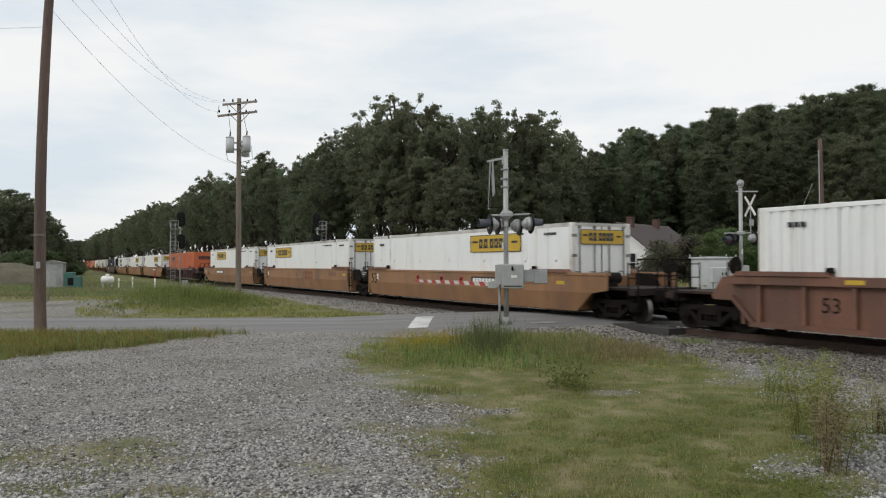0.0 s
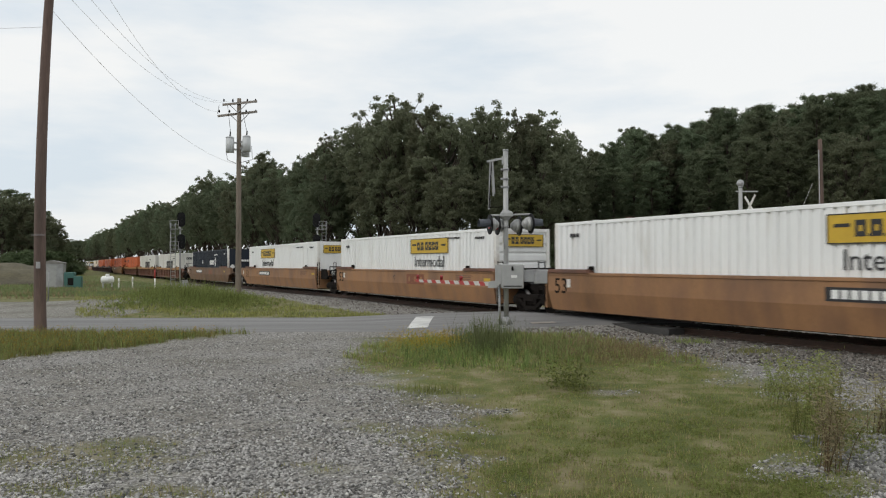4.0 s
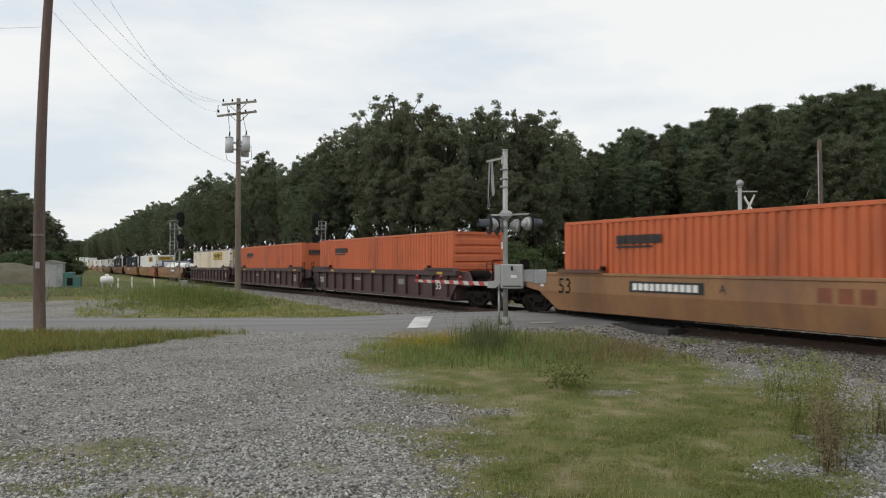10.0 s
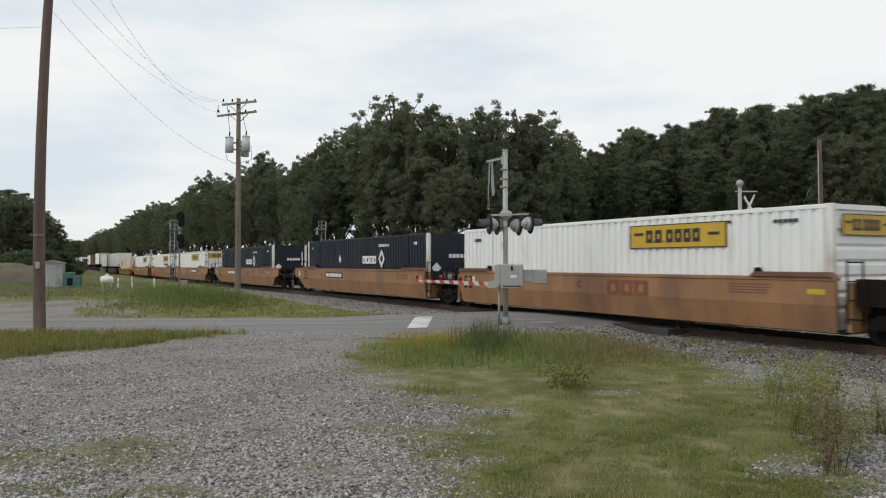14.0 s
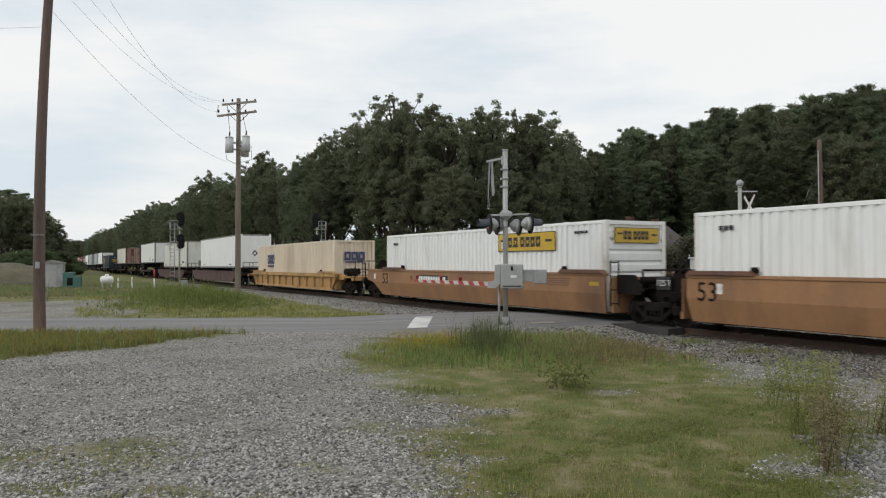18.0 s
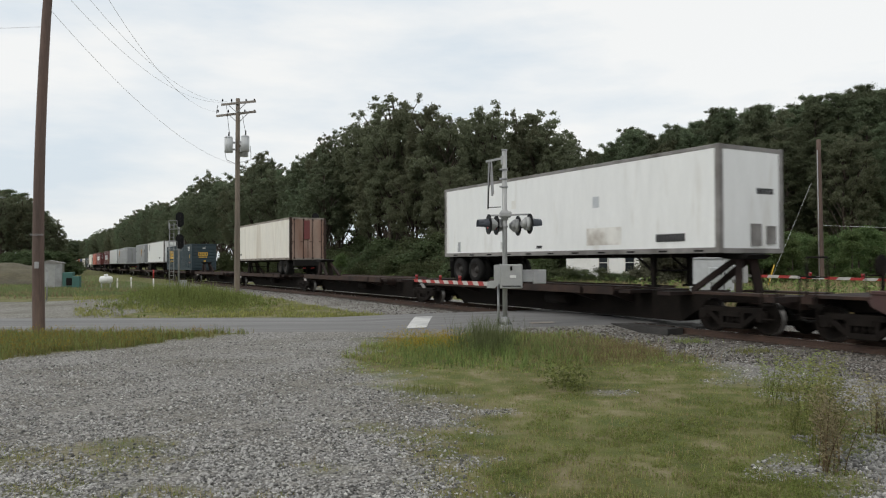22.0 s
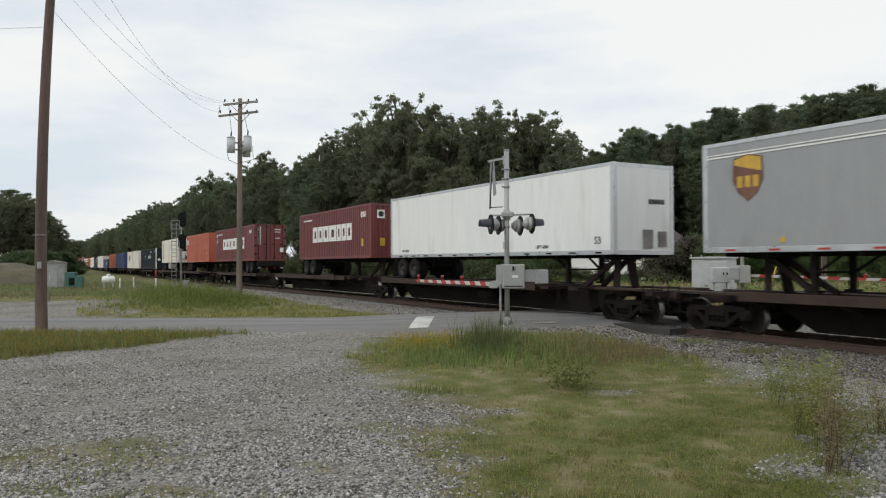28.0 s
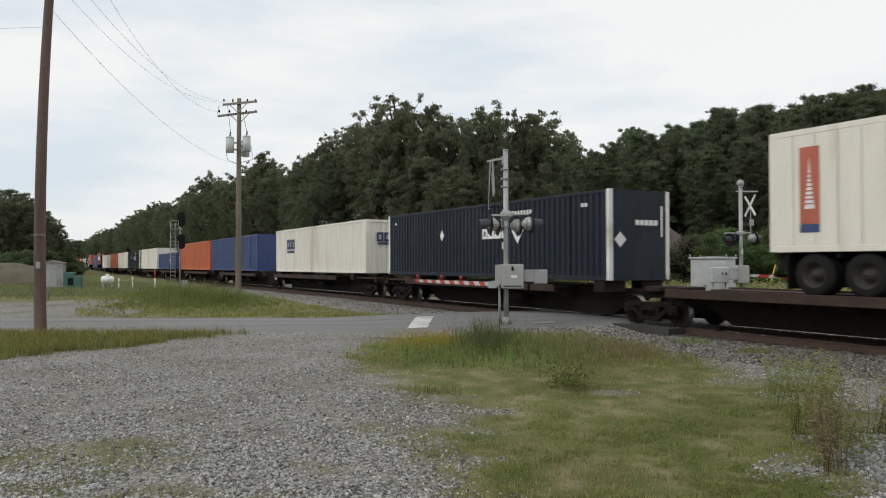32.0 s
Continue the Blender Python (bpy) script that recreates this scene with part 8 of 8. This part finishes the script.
def tank_container(left):
    """A white cylinder tank in a blue frame."""
    c = thing("tank_container", "white cylindrical tank in a dark blue steel frame", "tank container", "loads of the freight train")
    bm = bmesh.new()
    L = 6.05
    prof = ((-L + 0.35, 0.0), (-L + 0.4, 0.6), (-L + 0.6, 1.0), (-L + 0.9, 1.14), (L - 0.9, 1.14), (L - 0.6, 1.0), (L - 0.4, 0.6), (L - 0.35, 0.0))
    n = 28
    rings = [[bm.verts.new((x, r * math.cos(2 * math.pi * i / n), 1.21 + r * 0.76 * math.sin(2 * math.pi * i / n))) for x, r in prof] for i in range(n)]
    for i in range(n):
        a, b = rings[i], rings[(i + 1) % n]
        for j in range(len(prof) - 1):
            bm.faces.new((a[j], a[j + 1], b[j + 1], b[j])).smooth = True
    bmesh.ops.recalc_face_normals(bm, faces=bm.faces)
    part("tank", bm, M["white"], c)
    for x in (-2.75, 0.8, 2.9):
        bm = bmesh.new()
        ring = [(math.cos(2 * math.pi * i / n), math.sin(2 * math.pi * i / n)) for i in range(n)]
        for i in range(n):
            (a, b), (d, e) = ring[i], ring[(i + 1) % n]
            bm.faces.new([bm.verts.new(v) for v in ((x - 0.05, a * 1.155, 1.21 + b * 0.885), (x + 0.05, a * 1.155, 1.21 + b * 0.885), (x + 0.05, d * 1.155, 1.21 + e * 0.885), (x - 0.05, d * 1.155, 1.21 + e * 0.885))])
        part("tank_band", bm, M["silver"], c)
    for e in (-1, 1):
        bm = bmesh.new()
        for y in (-1.2, 1.2):
            beam(bm, (e * L, y, 0.31), (e * L, y, 2.39), 0.14, 0.14)
            beam(bm, (e * L, y, 0.5), (e * L, -y * 0.2, 1.5), 0.1, 0.1)
            beam(bm, (e * L, y, 2.3), (e * (L - 1.3), y * 0.9, 1.2), 0.1, 0.1)
        beam(bm, (e * L, -1.2, 2.3), (e * L, 1.2, 2.3), 0.14, 0.14)
        beam(bm, (e * L, -1.2, 0.4), (e * L, 1.2, 0.4), 0.14, 0.14)
        part("end_frame", bm, M["royal"], c, "dark blue square steel frame")
    bm = bmesh.new()
    for y in (-1.2, 1.2):
        beam(bm, (-L, y, 0.4), (L, y, 0.4), 0.12, 0.12)
    part("base_rail", bm, M["royal"], c)
    bm = bmesh.new()
    for y in (-0.35, 0.35):
        beam(bm, (-3.6, y, 2.23), (3.6, y, 2.23), 0.06, 0.05)
    for i in range(12):
        beam(bm, (-3.5 + i * 0.63, -0.35, 2.21), (-3.5 + i * 0.63, 0.35, 2.21), 0.05, 0.04)
    for x in (-3.4, -1.2, 1.2, 3.4):
        for y in (-0.35, 0.35):
            beam(bm, (x, y, 2.0), (x, y, 2.23), 0.05, 0.05)
    part("top_walkway", bm, M["silver"], c)
    bm = bmesh.new()
    bar(bm, (0.3, 0, 2.05), (0.3, 0, 2.34), 0.3, n=14)
    part("manhole", bm, M["silver"], c)
    bm = bmesh.new()
    for i in range(7):
        a, b = 0.35 + i * 0.17, 0.35 + (i + 1) * 0.17
        bm.faces.new([bm.verts.new((x, 1.16 * math.cos(k), 1.21 + 0.885 * math.sin(k))) for x, k in ((4.15, a), (4.5, a), (4.5, b), (4.15, b))])
    part("tank_mark", bm, M["plum"], c)
    MOVING.append((c, left - L))
    return c


tank_container(356.2)
white_sheet(377.95, False, -3.4, slats=True)
repeat(navy, 397.3, 16.15)
repeat(navy, 421.3, 16.15)
white_sheet(444.6, True, -3.0)
white_sheet(464.3, False, -3.7, words="Intermodal", slats=True)
white_sheet(484.0, False, -3.8, slats=True)


def tan_box(left, base, paint="cream", length=16.15, mark="plum"):
    c = container(0, left, length, paint, base=base, label="cream corrugated container with dark blue bars", end_walls="corrugated")
    blocks(c, mark, 4.7, base + 1.85, (0.56, 0.56, 0.6), 0.66, NEAR + 0.004)
    marks(c, mark, 4.7, base + 1.35, 1.6, 0.16, 10, NEAR + 0.004, gap=0.2)
    blocks(c, mark, 0.0, base + 1.95, (0.44, 0.44, 0.46), 0.5, -length / 2 + 0.01, True)
    marks(c, mark, 0.0, base + 1.6, 1.2, 0.12, 10, -length / 2 + 0.01, True)
    return c


tan_box(507.4, 0.31)


def trailer(left, length, paint, nose, base=1.06, floor=2.1, height=2.9, rail="alu", doors=False, label="", posts=None, walls="panel", deep=False, roof=None, end_walls="panel", end_paint=None, pitch=1.22, tape="dark", tandem=None):
    t = thing("road_trailer", label, "trailer", "loads of the freight train")
    box_body(t, length, floor, height, paint, walls=walls, rail=rail, posts=posts or rail, frame_at=0, roof=roof or rail, end_walls=end_walls, end_paint=end_paint, pitch=pitch)
    running_gear(t, length, 0.38 if deep else base, floor, nose, tandem)
    if doors:
        lock_rods(t, -length / 2 + 0.02, floor, height, posts or rail)
    for i in range(int(length / 1.3)):
        x = -length / 2 + 0.7 + i * 1.3
        bm = bmesh.new()
        box(bm, x - 0.16, x + 0.16, NEAR + 0.002, NEAR + 0.008, floor + 0.04, floor + 0.09)
        part("reflector", bm, M[tape], t, "red reflective patch" if tape == "redpaint" else "")
    MOVING.append((t, left - length / 2))
    return t


ZZ = trailer(529.0, 16.15, "white", -1, rail="roofgrey", posts="white", floor=1.5, height=2.85, deep=True, label="white smooth-sided road trailer riding in a low well", walls="smooth")
AA = trailer(552.6, 15.95, "dullwhite", -1, rail="wornrail", roof="roofgrey", floor=1.5, height=2.95, deep=True, label="weathered white road trailer with riveted panels", posts="roofgrey")
BB = trailer(575.4, 14.63, "white", -1, rail="roofgrey", label="white road trailer with grey rails on a spine car", posts="roofgrey", walls="smooth")
for x0, x1, z0, z1, m in ((-2.6, -2.3, 3.6, 3.95, "alu"), (-3.6, -2.0, 2.4, 2.95, "offwhite"), (2.0, 2.25, 3.85, 4.15, "offwhite"), (0.4, 0.7, 2.35, 2.45, "ink"), (6.0, 6.2, 2.3, 2.7, "grey")):
    bm = bmesh.new()
    box(bm, x0, x1, NEAR - 0.013, NEAR - 0.004, z0, z1)
    part("hatch", bm, M[m], BB)
CC = trailer(612.0, 15.2, "stained", 1, label="old white road trailer with rusty rear doors", doors=True, posts="rustdeck", rail="wornrail", roof="roofgrey", end_paint="rustdoor", pitch=0.61)
DD = container(0, 647.0, 16.15, "blue", base=1.23, height=2.84, label="blue-grey corrugated container with gold blocks, ribbed end", end_walls="slatted")
blocks(DD, "gold", 4.5, 3.0, (0.85, 0.85, 0.9), 0.95, NEAR + 0.004)
lettering("INTERMODAL", 0.34, M["gold"], DD, 4.5, NEAR + 0.006, 2.25, stretch=1.1)
blocks(DD, "gold", 0.1, 2.95, (0.34, 0.34, 0.36), 0.4, -8.09, True)
marks(DD, "gold", 0.1, 2.62, 0.9, 0.12, 8, -8.09, True)
marks(DD, "gold", -0.1, 2.1, 0.26, 0.36, 1, -8.09, True)
marks(DD, "letter", 0.0, 3.6, 0.3, 0.12, 3, -8.09, True)
for z in (3.72, 3.55, 3.4):
    marks(DD, "letter", -6.5, z, 1.3 - (3.72 - z) * 2, 0.1, 8, NEAR + 0.004, gap=0.3)
marks(DD, "gold", -7.0, 2.75, 0.34, 0.42, 1, NEAR + 0.004)
marks(DD, "crimson", -7.0, 2.05, 1.0, 0.16, 4, NEAR + 0.004)
EE = trailer(664.2, 14.6, "white", -1, rail="roofgrey", label="white road trailer with rust streaks", walls="smooth", posts="roofgrey")
FF = trailer(677.4, 8.6, "grey", -1, label="short pale grey road trailer with a brown shield", walls="smooth")
GG = trailer(704.85, 13.3, "grey", 1, label="long grey road trailer with roll-up rear door", walls="smooth", tape="redpaint", tandem=-3.1)
HH = trailer(724.5, 16.15, "white", -1, label="plain white smooth-sided road trailer", walls="smooth")


def chassis_box(left, length, paint, nose, label, **kw):
    c = thing("container_trailer", label, "trailer", "loads of the freight train")
    box_body(c, length, 2.09, 2.9, paint, frame_at=0, **kw)
    running_gear(c, length, 1.06, 2.06, nose)
    bm = bmesh.new()
    for y in (-0.45, 0.45):
        beam(bm, (-length / 2 + 0.1, y, 2.0), (length / 2 - 0.1, y, 2.0), 0.14, 0.26)
    part("chassis_beam", bm, M["grime"], c)
    MOVING.append((c, left - length / 2))
    return c


def disc_mark(load, x, z, r, paint):
    bm = bmesh.new()
    bar(bm, (x, NEAR, z), (x, NEAR + 0.006, z), r, n=24)
    part("faded_disc", bm, M[paint], load)


def shield(load, x, z, h):
    """A plain brown shield with a gold cap."""
    out = [(-0.36, 0.42), (0.0, 0.5), (0.36, 0.42), (0.38, -0.05), (0.24, -0.32), (0.0, -0.5), (-0.24, -0.32), (-0.38, -0.05)]
    bm = bmesh.new()
    slab(bm, [(x + a * h, z + b * h) for a, b in out], NEAR + 0.001, NEAR + 0.007)
    s = part("shield_mark", bm, M["brown"], load, "brown shield with gold upper edge")
    bm = bmesh.new()
    slab(bm, [(x + a * h * 0.92, z + b * h * 0.95) for a, b in ((-0.36, 0.42), (0.0, 0.5), (0.36, 0.42), (0.37, 0.3), (-0.37, 0.12))], NEAR + 0.008, NEAR + 0.011)
    part("shield_cap", bm, M["gold"], s)
    bm = bmesh.new()
    for k in (-0.2, 0.0, 0.2):
        box(bm, x + (k - 0.07) * h, x + (k + 0.07) * h, NEAR + 0.008, NEAR + 0.012, z - 0.2 * h, z + 0.04 * h)
    part("shield_print", bm, M["gold"], s)


disc_mark(EE, 5.6, 4.3, 0.5, "grey")
marks(EE, "ink", -4.0, 2.75, 0.9, 0.16, 8, NEAR + 0.002)
shield(FF, -2.0, 3.7, 1.2)
shield(GG, 5.2, 4.0, 1.2)
bm = bmesh.new()
box(bm, -6.66, -6.62, -1.08, 1.08, 2.25, 4.75)
for i in range(9):
    box(bm, -6.675, -6.66, -1.08, 1.08, 2.3 + i * 0.27, 2.32 + i * 0.27)
part("roll_up_door", bm, M["grey"], GG, "grey ribbed roll-up door")
bm = bmesh.new()
box(bm, -6.5, 6.5, NEAR + 0.001, NEAR + 0.006, 4.58, 4.62)
part("stripe", bm, M["letter"], GG)
bm = bmesh.new()
box(bm, -6.5, 6.5, NEAR + 0.001, NEAR + 0.006, 4.66, 4.69)
part("stripe", bm, M["letter"], GG)
for x, z, m in ((-1.6, 2.45, "gold"), (4.2, 2.4, "gold"), (-6.0, 2.5, "ink"), (-6.0, 2.7, "ink")):
    marks(GG, m, x, z, 0.2, 0.13, 1, NEAR + 0.001)
bm = bmesh.new()
box(bm, -7.68, -7.62, -0.1, 0.3, 3.5, 4.8)
part("red_panel", bm, M["crimson"], CC, "faded red panel on the rusty door")
marks(CC, "ink", 5.6, 2.6, 0.9, 0.16, 2, NEAR + 0.002)


for t, f, length in ((ZZ, 1.5, 16.15), (AA, 1.5, 15.95), (HH, 2.1, 16.15)):
    lettering("53", 0.34, M["ink"], t, -length / 2 + 0.75, NEAR + 0.002, f + 0.45, "number")
    lettering("LIFT HERE", 0.16, M["ink"], t, -4.4, NEAR + 0.002, f + 0.3, "notice")
    lettering("LIFT HERE", 0.16, M["ink"], t, 6.4, NEAR + 0.002, f + 0.3, "notice")
for t, f, length in ((AA, 1.5, 15.95), (BB, 2.1, 14.63), (EE, 2.1, 14.6), (HH, 2.1, 16.15)):
    marks(t, "ink", -0.55, f + 1.7, 0.7, 0.16, 8, -length / 2 + 0.018, True)
    for y0, y1, z0, z1 in ((-0.95, -0.6, 0.25, 0.75), (-0.35, 0.05, 0.2, 0.8)):
        bm = bmesh.new()
        box(bm, -length / 2 - 0.02, -length / 2 + 0.02, y0, y1, f + z0, f + z1)
        part("service_panel", bm, M["roofgrey"], t)
marks(BB, "ink", -5.6, 2.55, 1.1, 0.22, 10, NEAR + 0.002)
marks(AA, "ink", -5.6, 2.1, 1.2, 0.22, 9, NEAR + 0.002)
diamond(ZZ, 0.1, 2.75, -8.07, 0.55, 0.5, 0.3, True, "ink")
marks(ZZ, "ink", -0.75, 2.95, 0.34, 0.12, 3, -8.07, True)
marks(ZZ, "ink", -0.75, 2.75, 0.34, 0.1, 3, -8.07, True)



def crimson_letters(c, length):
    k = length * 0.56 / 7.0
    blocks(c, "letter", 0.0, 3.6, [k * w for w in (1.0, 1.0, 1.08, 1.36, 0.8, 0.84, 0.92)], 0.95, NEAR + 0.004)
    marks(c, "letter", length * 0.36, 4.55, 1.6, 0.1, 12, NEAR + 0.004, gap=0.3)
    marks(c, "letter", -length * 0.42, 4.45, 0.7, 0.3, 3, NEAR + 0.004, gap=0.3)


II = chassis_box(738.62, 11.7, "crimson", -1, "dark red corrugated container on a wheeled chassis", end_walls="corrugated")
crimson_letters(II, 11.6)
JJ = chassis_box(763.6, 13.72, "crimson", 1, "dark red 45-foot container on a chassis, doors at its end")
crimson_letters(JJ, 13.72)
lock_rods(JJ, -13.72 / 2 + 0.02, 2.2, 2.8, "grime")
KK = chassis_box(778.55, 11.7, "salmon", -1, "faded orange corrugated container on a wheeled chassis")
lettering("45'", 0.5, M["letter"], JJ, 6.25, NEAR + 0.006, 4.45, "size_mark")
lettering("x", 0.26, M["letter"], JJ, 6.2, NEAR + 0.006, 4.15, "size_mark")
lettering("102\"", 0.34, M["letter"], JJ, 6.15, NEAR + 0.006, 3.88, "size_mark")
for i in range(6):
    marks(JJ, "letter", 0.86, 4.7 - i * 0.24, 0.3, 0.21, 1, -6.84, True)
    marks(JJ, "ink", 0.86, 4.7 - i * 0.24, 0.16, 0.14, 1, -6.852, True)
marks(JJ, "letter", -0.6, 4.6, 0.5, 0.08, 4, -6.84, True)
marks(JJ, "letter", -0.6, 4.4, 0.5, 0.06, 5, -6.84, True)
marks(JJ, "letter", -0.6, 3.9, 0.4, 0.06, 4, -6.84, True)
marks(JJ, "letter", -0.95, 2.95, 0.35, 0.35, 1, -6.9, True)
bm = bmesh.new()
box(bm, -5.865, -5.855, 0.5, 0.95, 4.2, 4.65)
plate = part("white_plate", bm, M["letter"], II)
bm = bmesh.new()
bar(bm, (-5.865, 0.72, 4.43), (-5.871, 0.72, 4.43), 0.15, n=16)
part("round_mark", bm, M["ink"], plate)
marks(II, "sign", -4.75, 2.95, 0.36, 0.42, 1, NEAR + 0.004)
marks(II, "sign", 0.6, 2.95, 0.36, 0.42, 1, -5.85, True)
marks(II, "letter", -0.75, 4.5, 0.12, 0.09, 1, -5.85, True)
for i in range(10):
    marks(II, "letter", -0.75, 4.36 - i * 0.15, 0.1, 0.09, 1, -5.85, True)
blocks(KK, "letter", 5.05, 4.25, (0.4, 0.3, 0.2), 0.5, NEAR + 0.004)
for i in range(9):
    marks(KK, "letter", -4.5, 4.7 - i * 0.16, 0.1, 0.1, 1, NEAR + 0.004)
marks(KK, "sign", -4.8, 2.9, 0.5, 0.16, 2, NEAR + 0.004, gap=0.35)
LL = chassis_box(796.4, 11.9, "reefer", -1, "cream refrigerated container with cooling unit at its end", walls="panel", pitch=0.58)
bm = bmesh.new()
box(bm, 4.62, 5.12, NEAR, NEAR + 0.006, 2.75, 4.55)
stripe = part("red_stripe", bm, M["salmon"], LL, "faded red upright stripe")
bm = bmesh.new()
slab(bm, ((4.74, 3.1), (5.0, 3.1), (4.9, 3.9), (4.87, 4.3), (4.84, 3.9)), NEAR + 0.007, NEAR + 0.01)
part("tower_mark", bm, M["letter"], stripe)
bm = bmesh.new()
box(bm, 4.62, 5.12, NEAR, NEAR + 0.006, 2.55, 2.74)
part("blue_foot", bm, M["royal"], LL)
bm = bmesh.new()
box(bm, -5.985, -5.935, -1.08, 1.08, 2.35, 4.4)
unit = part("cooling_unit", bm, M["silver"], LL, "white cooling unit with round fan")
# the hollow is a raised dark block, its shade put in as colour
for name, span, mat in (("casing", (-1.1, 1.1, 4.0, 4.85), "offwhite"), ("grille", (-0.95, -0.55, 2.6, 3.3), "grime"), ("recess", (0.3, 1.0, 3.45, 3.9), "dark"), ("control_box", (0.5, 1.0, 2.6, 3.4), "offwhite"), ("motor_cover", (-0.45, 0.4, 2.45, 2.9), "dark")):
    bm = bmesh.new()
    box(bm, -6.045, -5.985, *span, bevel=0.015)
    part(name, bm, M[mat], unit)
bm = bmesh.new()
slab(bm, ((-0.7, 3.9), (0.7, 3.9), (0.3, 2.95), (-0.3, 2.95)), 0.0, 0.03)
for v in bm.verts:
    v.co = Vector((-6.025 + v.co.y, v.co.x, v.co.z))
bmesh.ops.recalc_face_normals(bm, faces=bm.faces)
part("fan_shroud", bm, M["offwhite"], unit)
bm = bmesh.new()
bar(bm, (-6.025, 0, 3.5), (-6.055, 0, 3.5), 0.3, n=20)
fan = part("fan", bm, M["dark"], unit)
bm = bmesh.new()
bar(bm, (-6.055, 0, 3.5), (-6.07, 0, 3.5), 0.1, n=12)
part("fan_hub", bm, M["silver"], unit)
for i in range(8):
    bm = bmesh.new()
    box(bm, 4.76, 4.98, NEAR + 0.011, NEAR + 0.014, 3.2 + i * 0.1, 3.23 + i * 0.1)
    part("tower_band", bm, M["salmon"], stripe)
marks(LL, "ink", -4.6, 4.6, 0.9, 0.1, 9, NEAR + 0.002)
marks(LL, "ink", -4.35, 4.4, 0.22, 0.1, 2, NEAR + 0.002)
bm = bmesh.new()
slab(bm, ((-4.95, 3.75), (-4.65, 3.75), (-4.8, 4.05)), NEAR + 0.001, NEAR + 0.006)
part("warning_triangle", bm, M["wornrail"], LL)
for z in (3.8, 2.5):
    marks(LL, "wornrail", -5.15, z, 0.16, 0.2, 1, NEAR + 0.001)
bm = bmesh.new()
box(bm, -0.1, 1.1, 0.55, 1.2, 1.35, 2.0, bevel=0.03)
gen = part("generator_box", bm, M["offwhite"], LL, "white generator box hung under the container")
bm = bmesh.new()
box(bm, 0.0, 0.3, 1.201, 1.21, 1.45, 1.9)
part("vent", bm, M["grime"], gen)
repeat(navy, 818.3, 16.15).location = (0, 0, 0.97)
tan_box(837.3, 1.28, "stained")
OO = container(0, 858.6, 16.15, "royal", base=1.28, label="royal blue corrugated container on a spine car")
PP = container(0, 875.5, 16.15, "orange", base=1.28, label="orange corrugated container on a spine car")
QQ = container(0, 892.0, 12.19, "royal", base=1.28, height=2.0, label="low royal blue corrugated container with white mark")
marks(QQ, "letter", -3.5, 2.3, 0.9, 0.6, 2, NEAR + 0.004)
RR = container(0, 910.0, 16.15, "stained", base=1.28, label="cream corrugated container on a spine car")
for i, u in enumerate((928.6, 946.0, 963.4, 985.0, 1003.0, 1020.6, 1042.0, 1060.0, 1077.6, 1095.0, 1112.4, 1134.0, 1152.0, 1169.6)):
    src = (navy, RR, PP, RR, II, OO, KK)[i % 7]
    if src is navy:
        repeat(src, u, 16.15).location = (0, 0, 0.97)
    else:
        repeat(src, u, {"II": 11.6, "KK": 11.6}.get("II" if src is II else "KK" if src is KK else "", 16.15))


# ---------------------------------------------------------------- what moves
def motions():
    times = [i * 2.0 for i in range(17)]
    for ob, at in MOVING:
        lift = ob.location.copy()
        walk(ob, [(t, track_pose(at - travelled(t)) @ Matrix.Translation(lift)) for t in times])
    # the weeds bend towards the leading end and spring back
    for ob, x, y, z, seed in SWAYING:
        rng = random.Random(seed)
        rows = []
        for i in range(161):
            t = i * 0.2
            gust = 5 + 3 * math.sin(t * 0.9 + seed) + rng.gauss(0, 2.4)
            rows.append((t, pose(x, y, z, rng.gauss(0, 2.5), gust, 0)))
        walk(ob, rows)


motions()
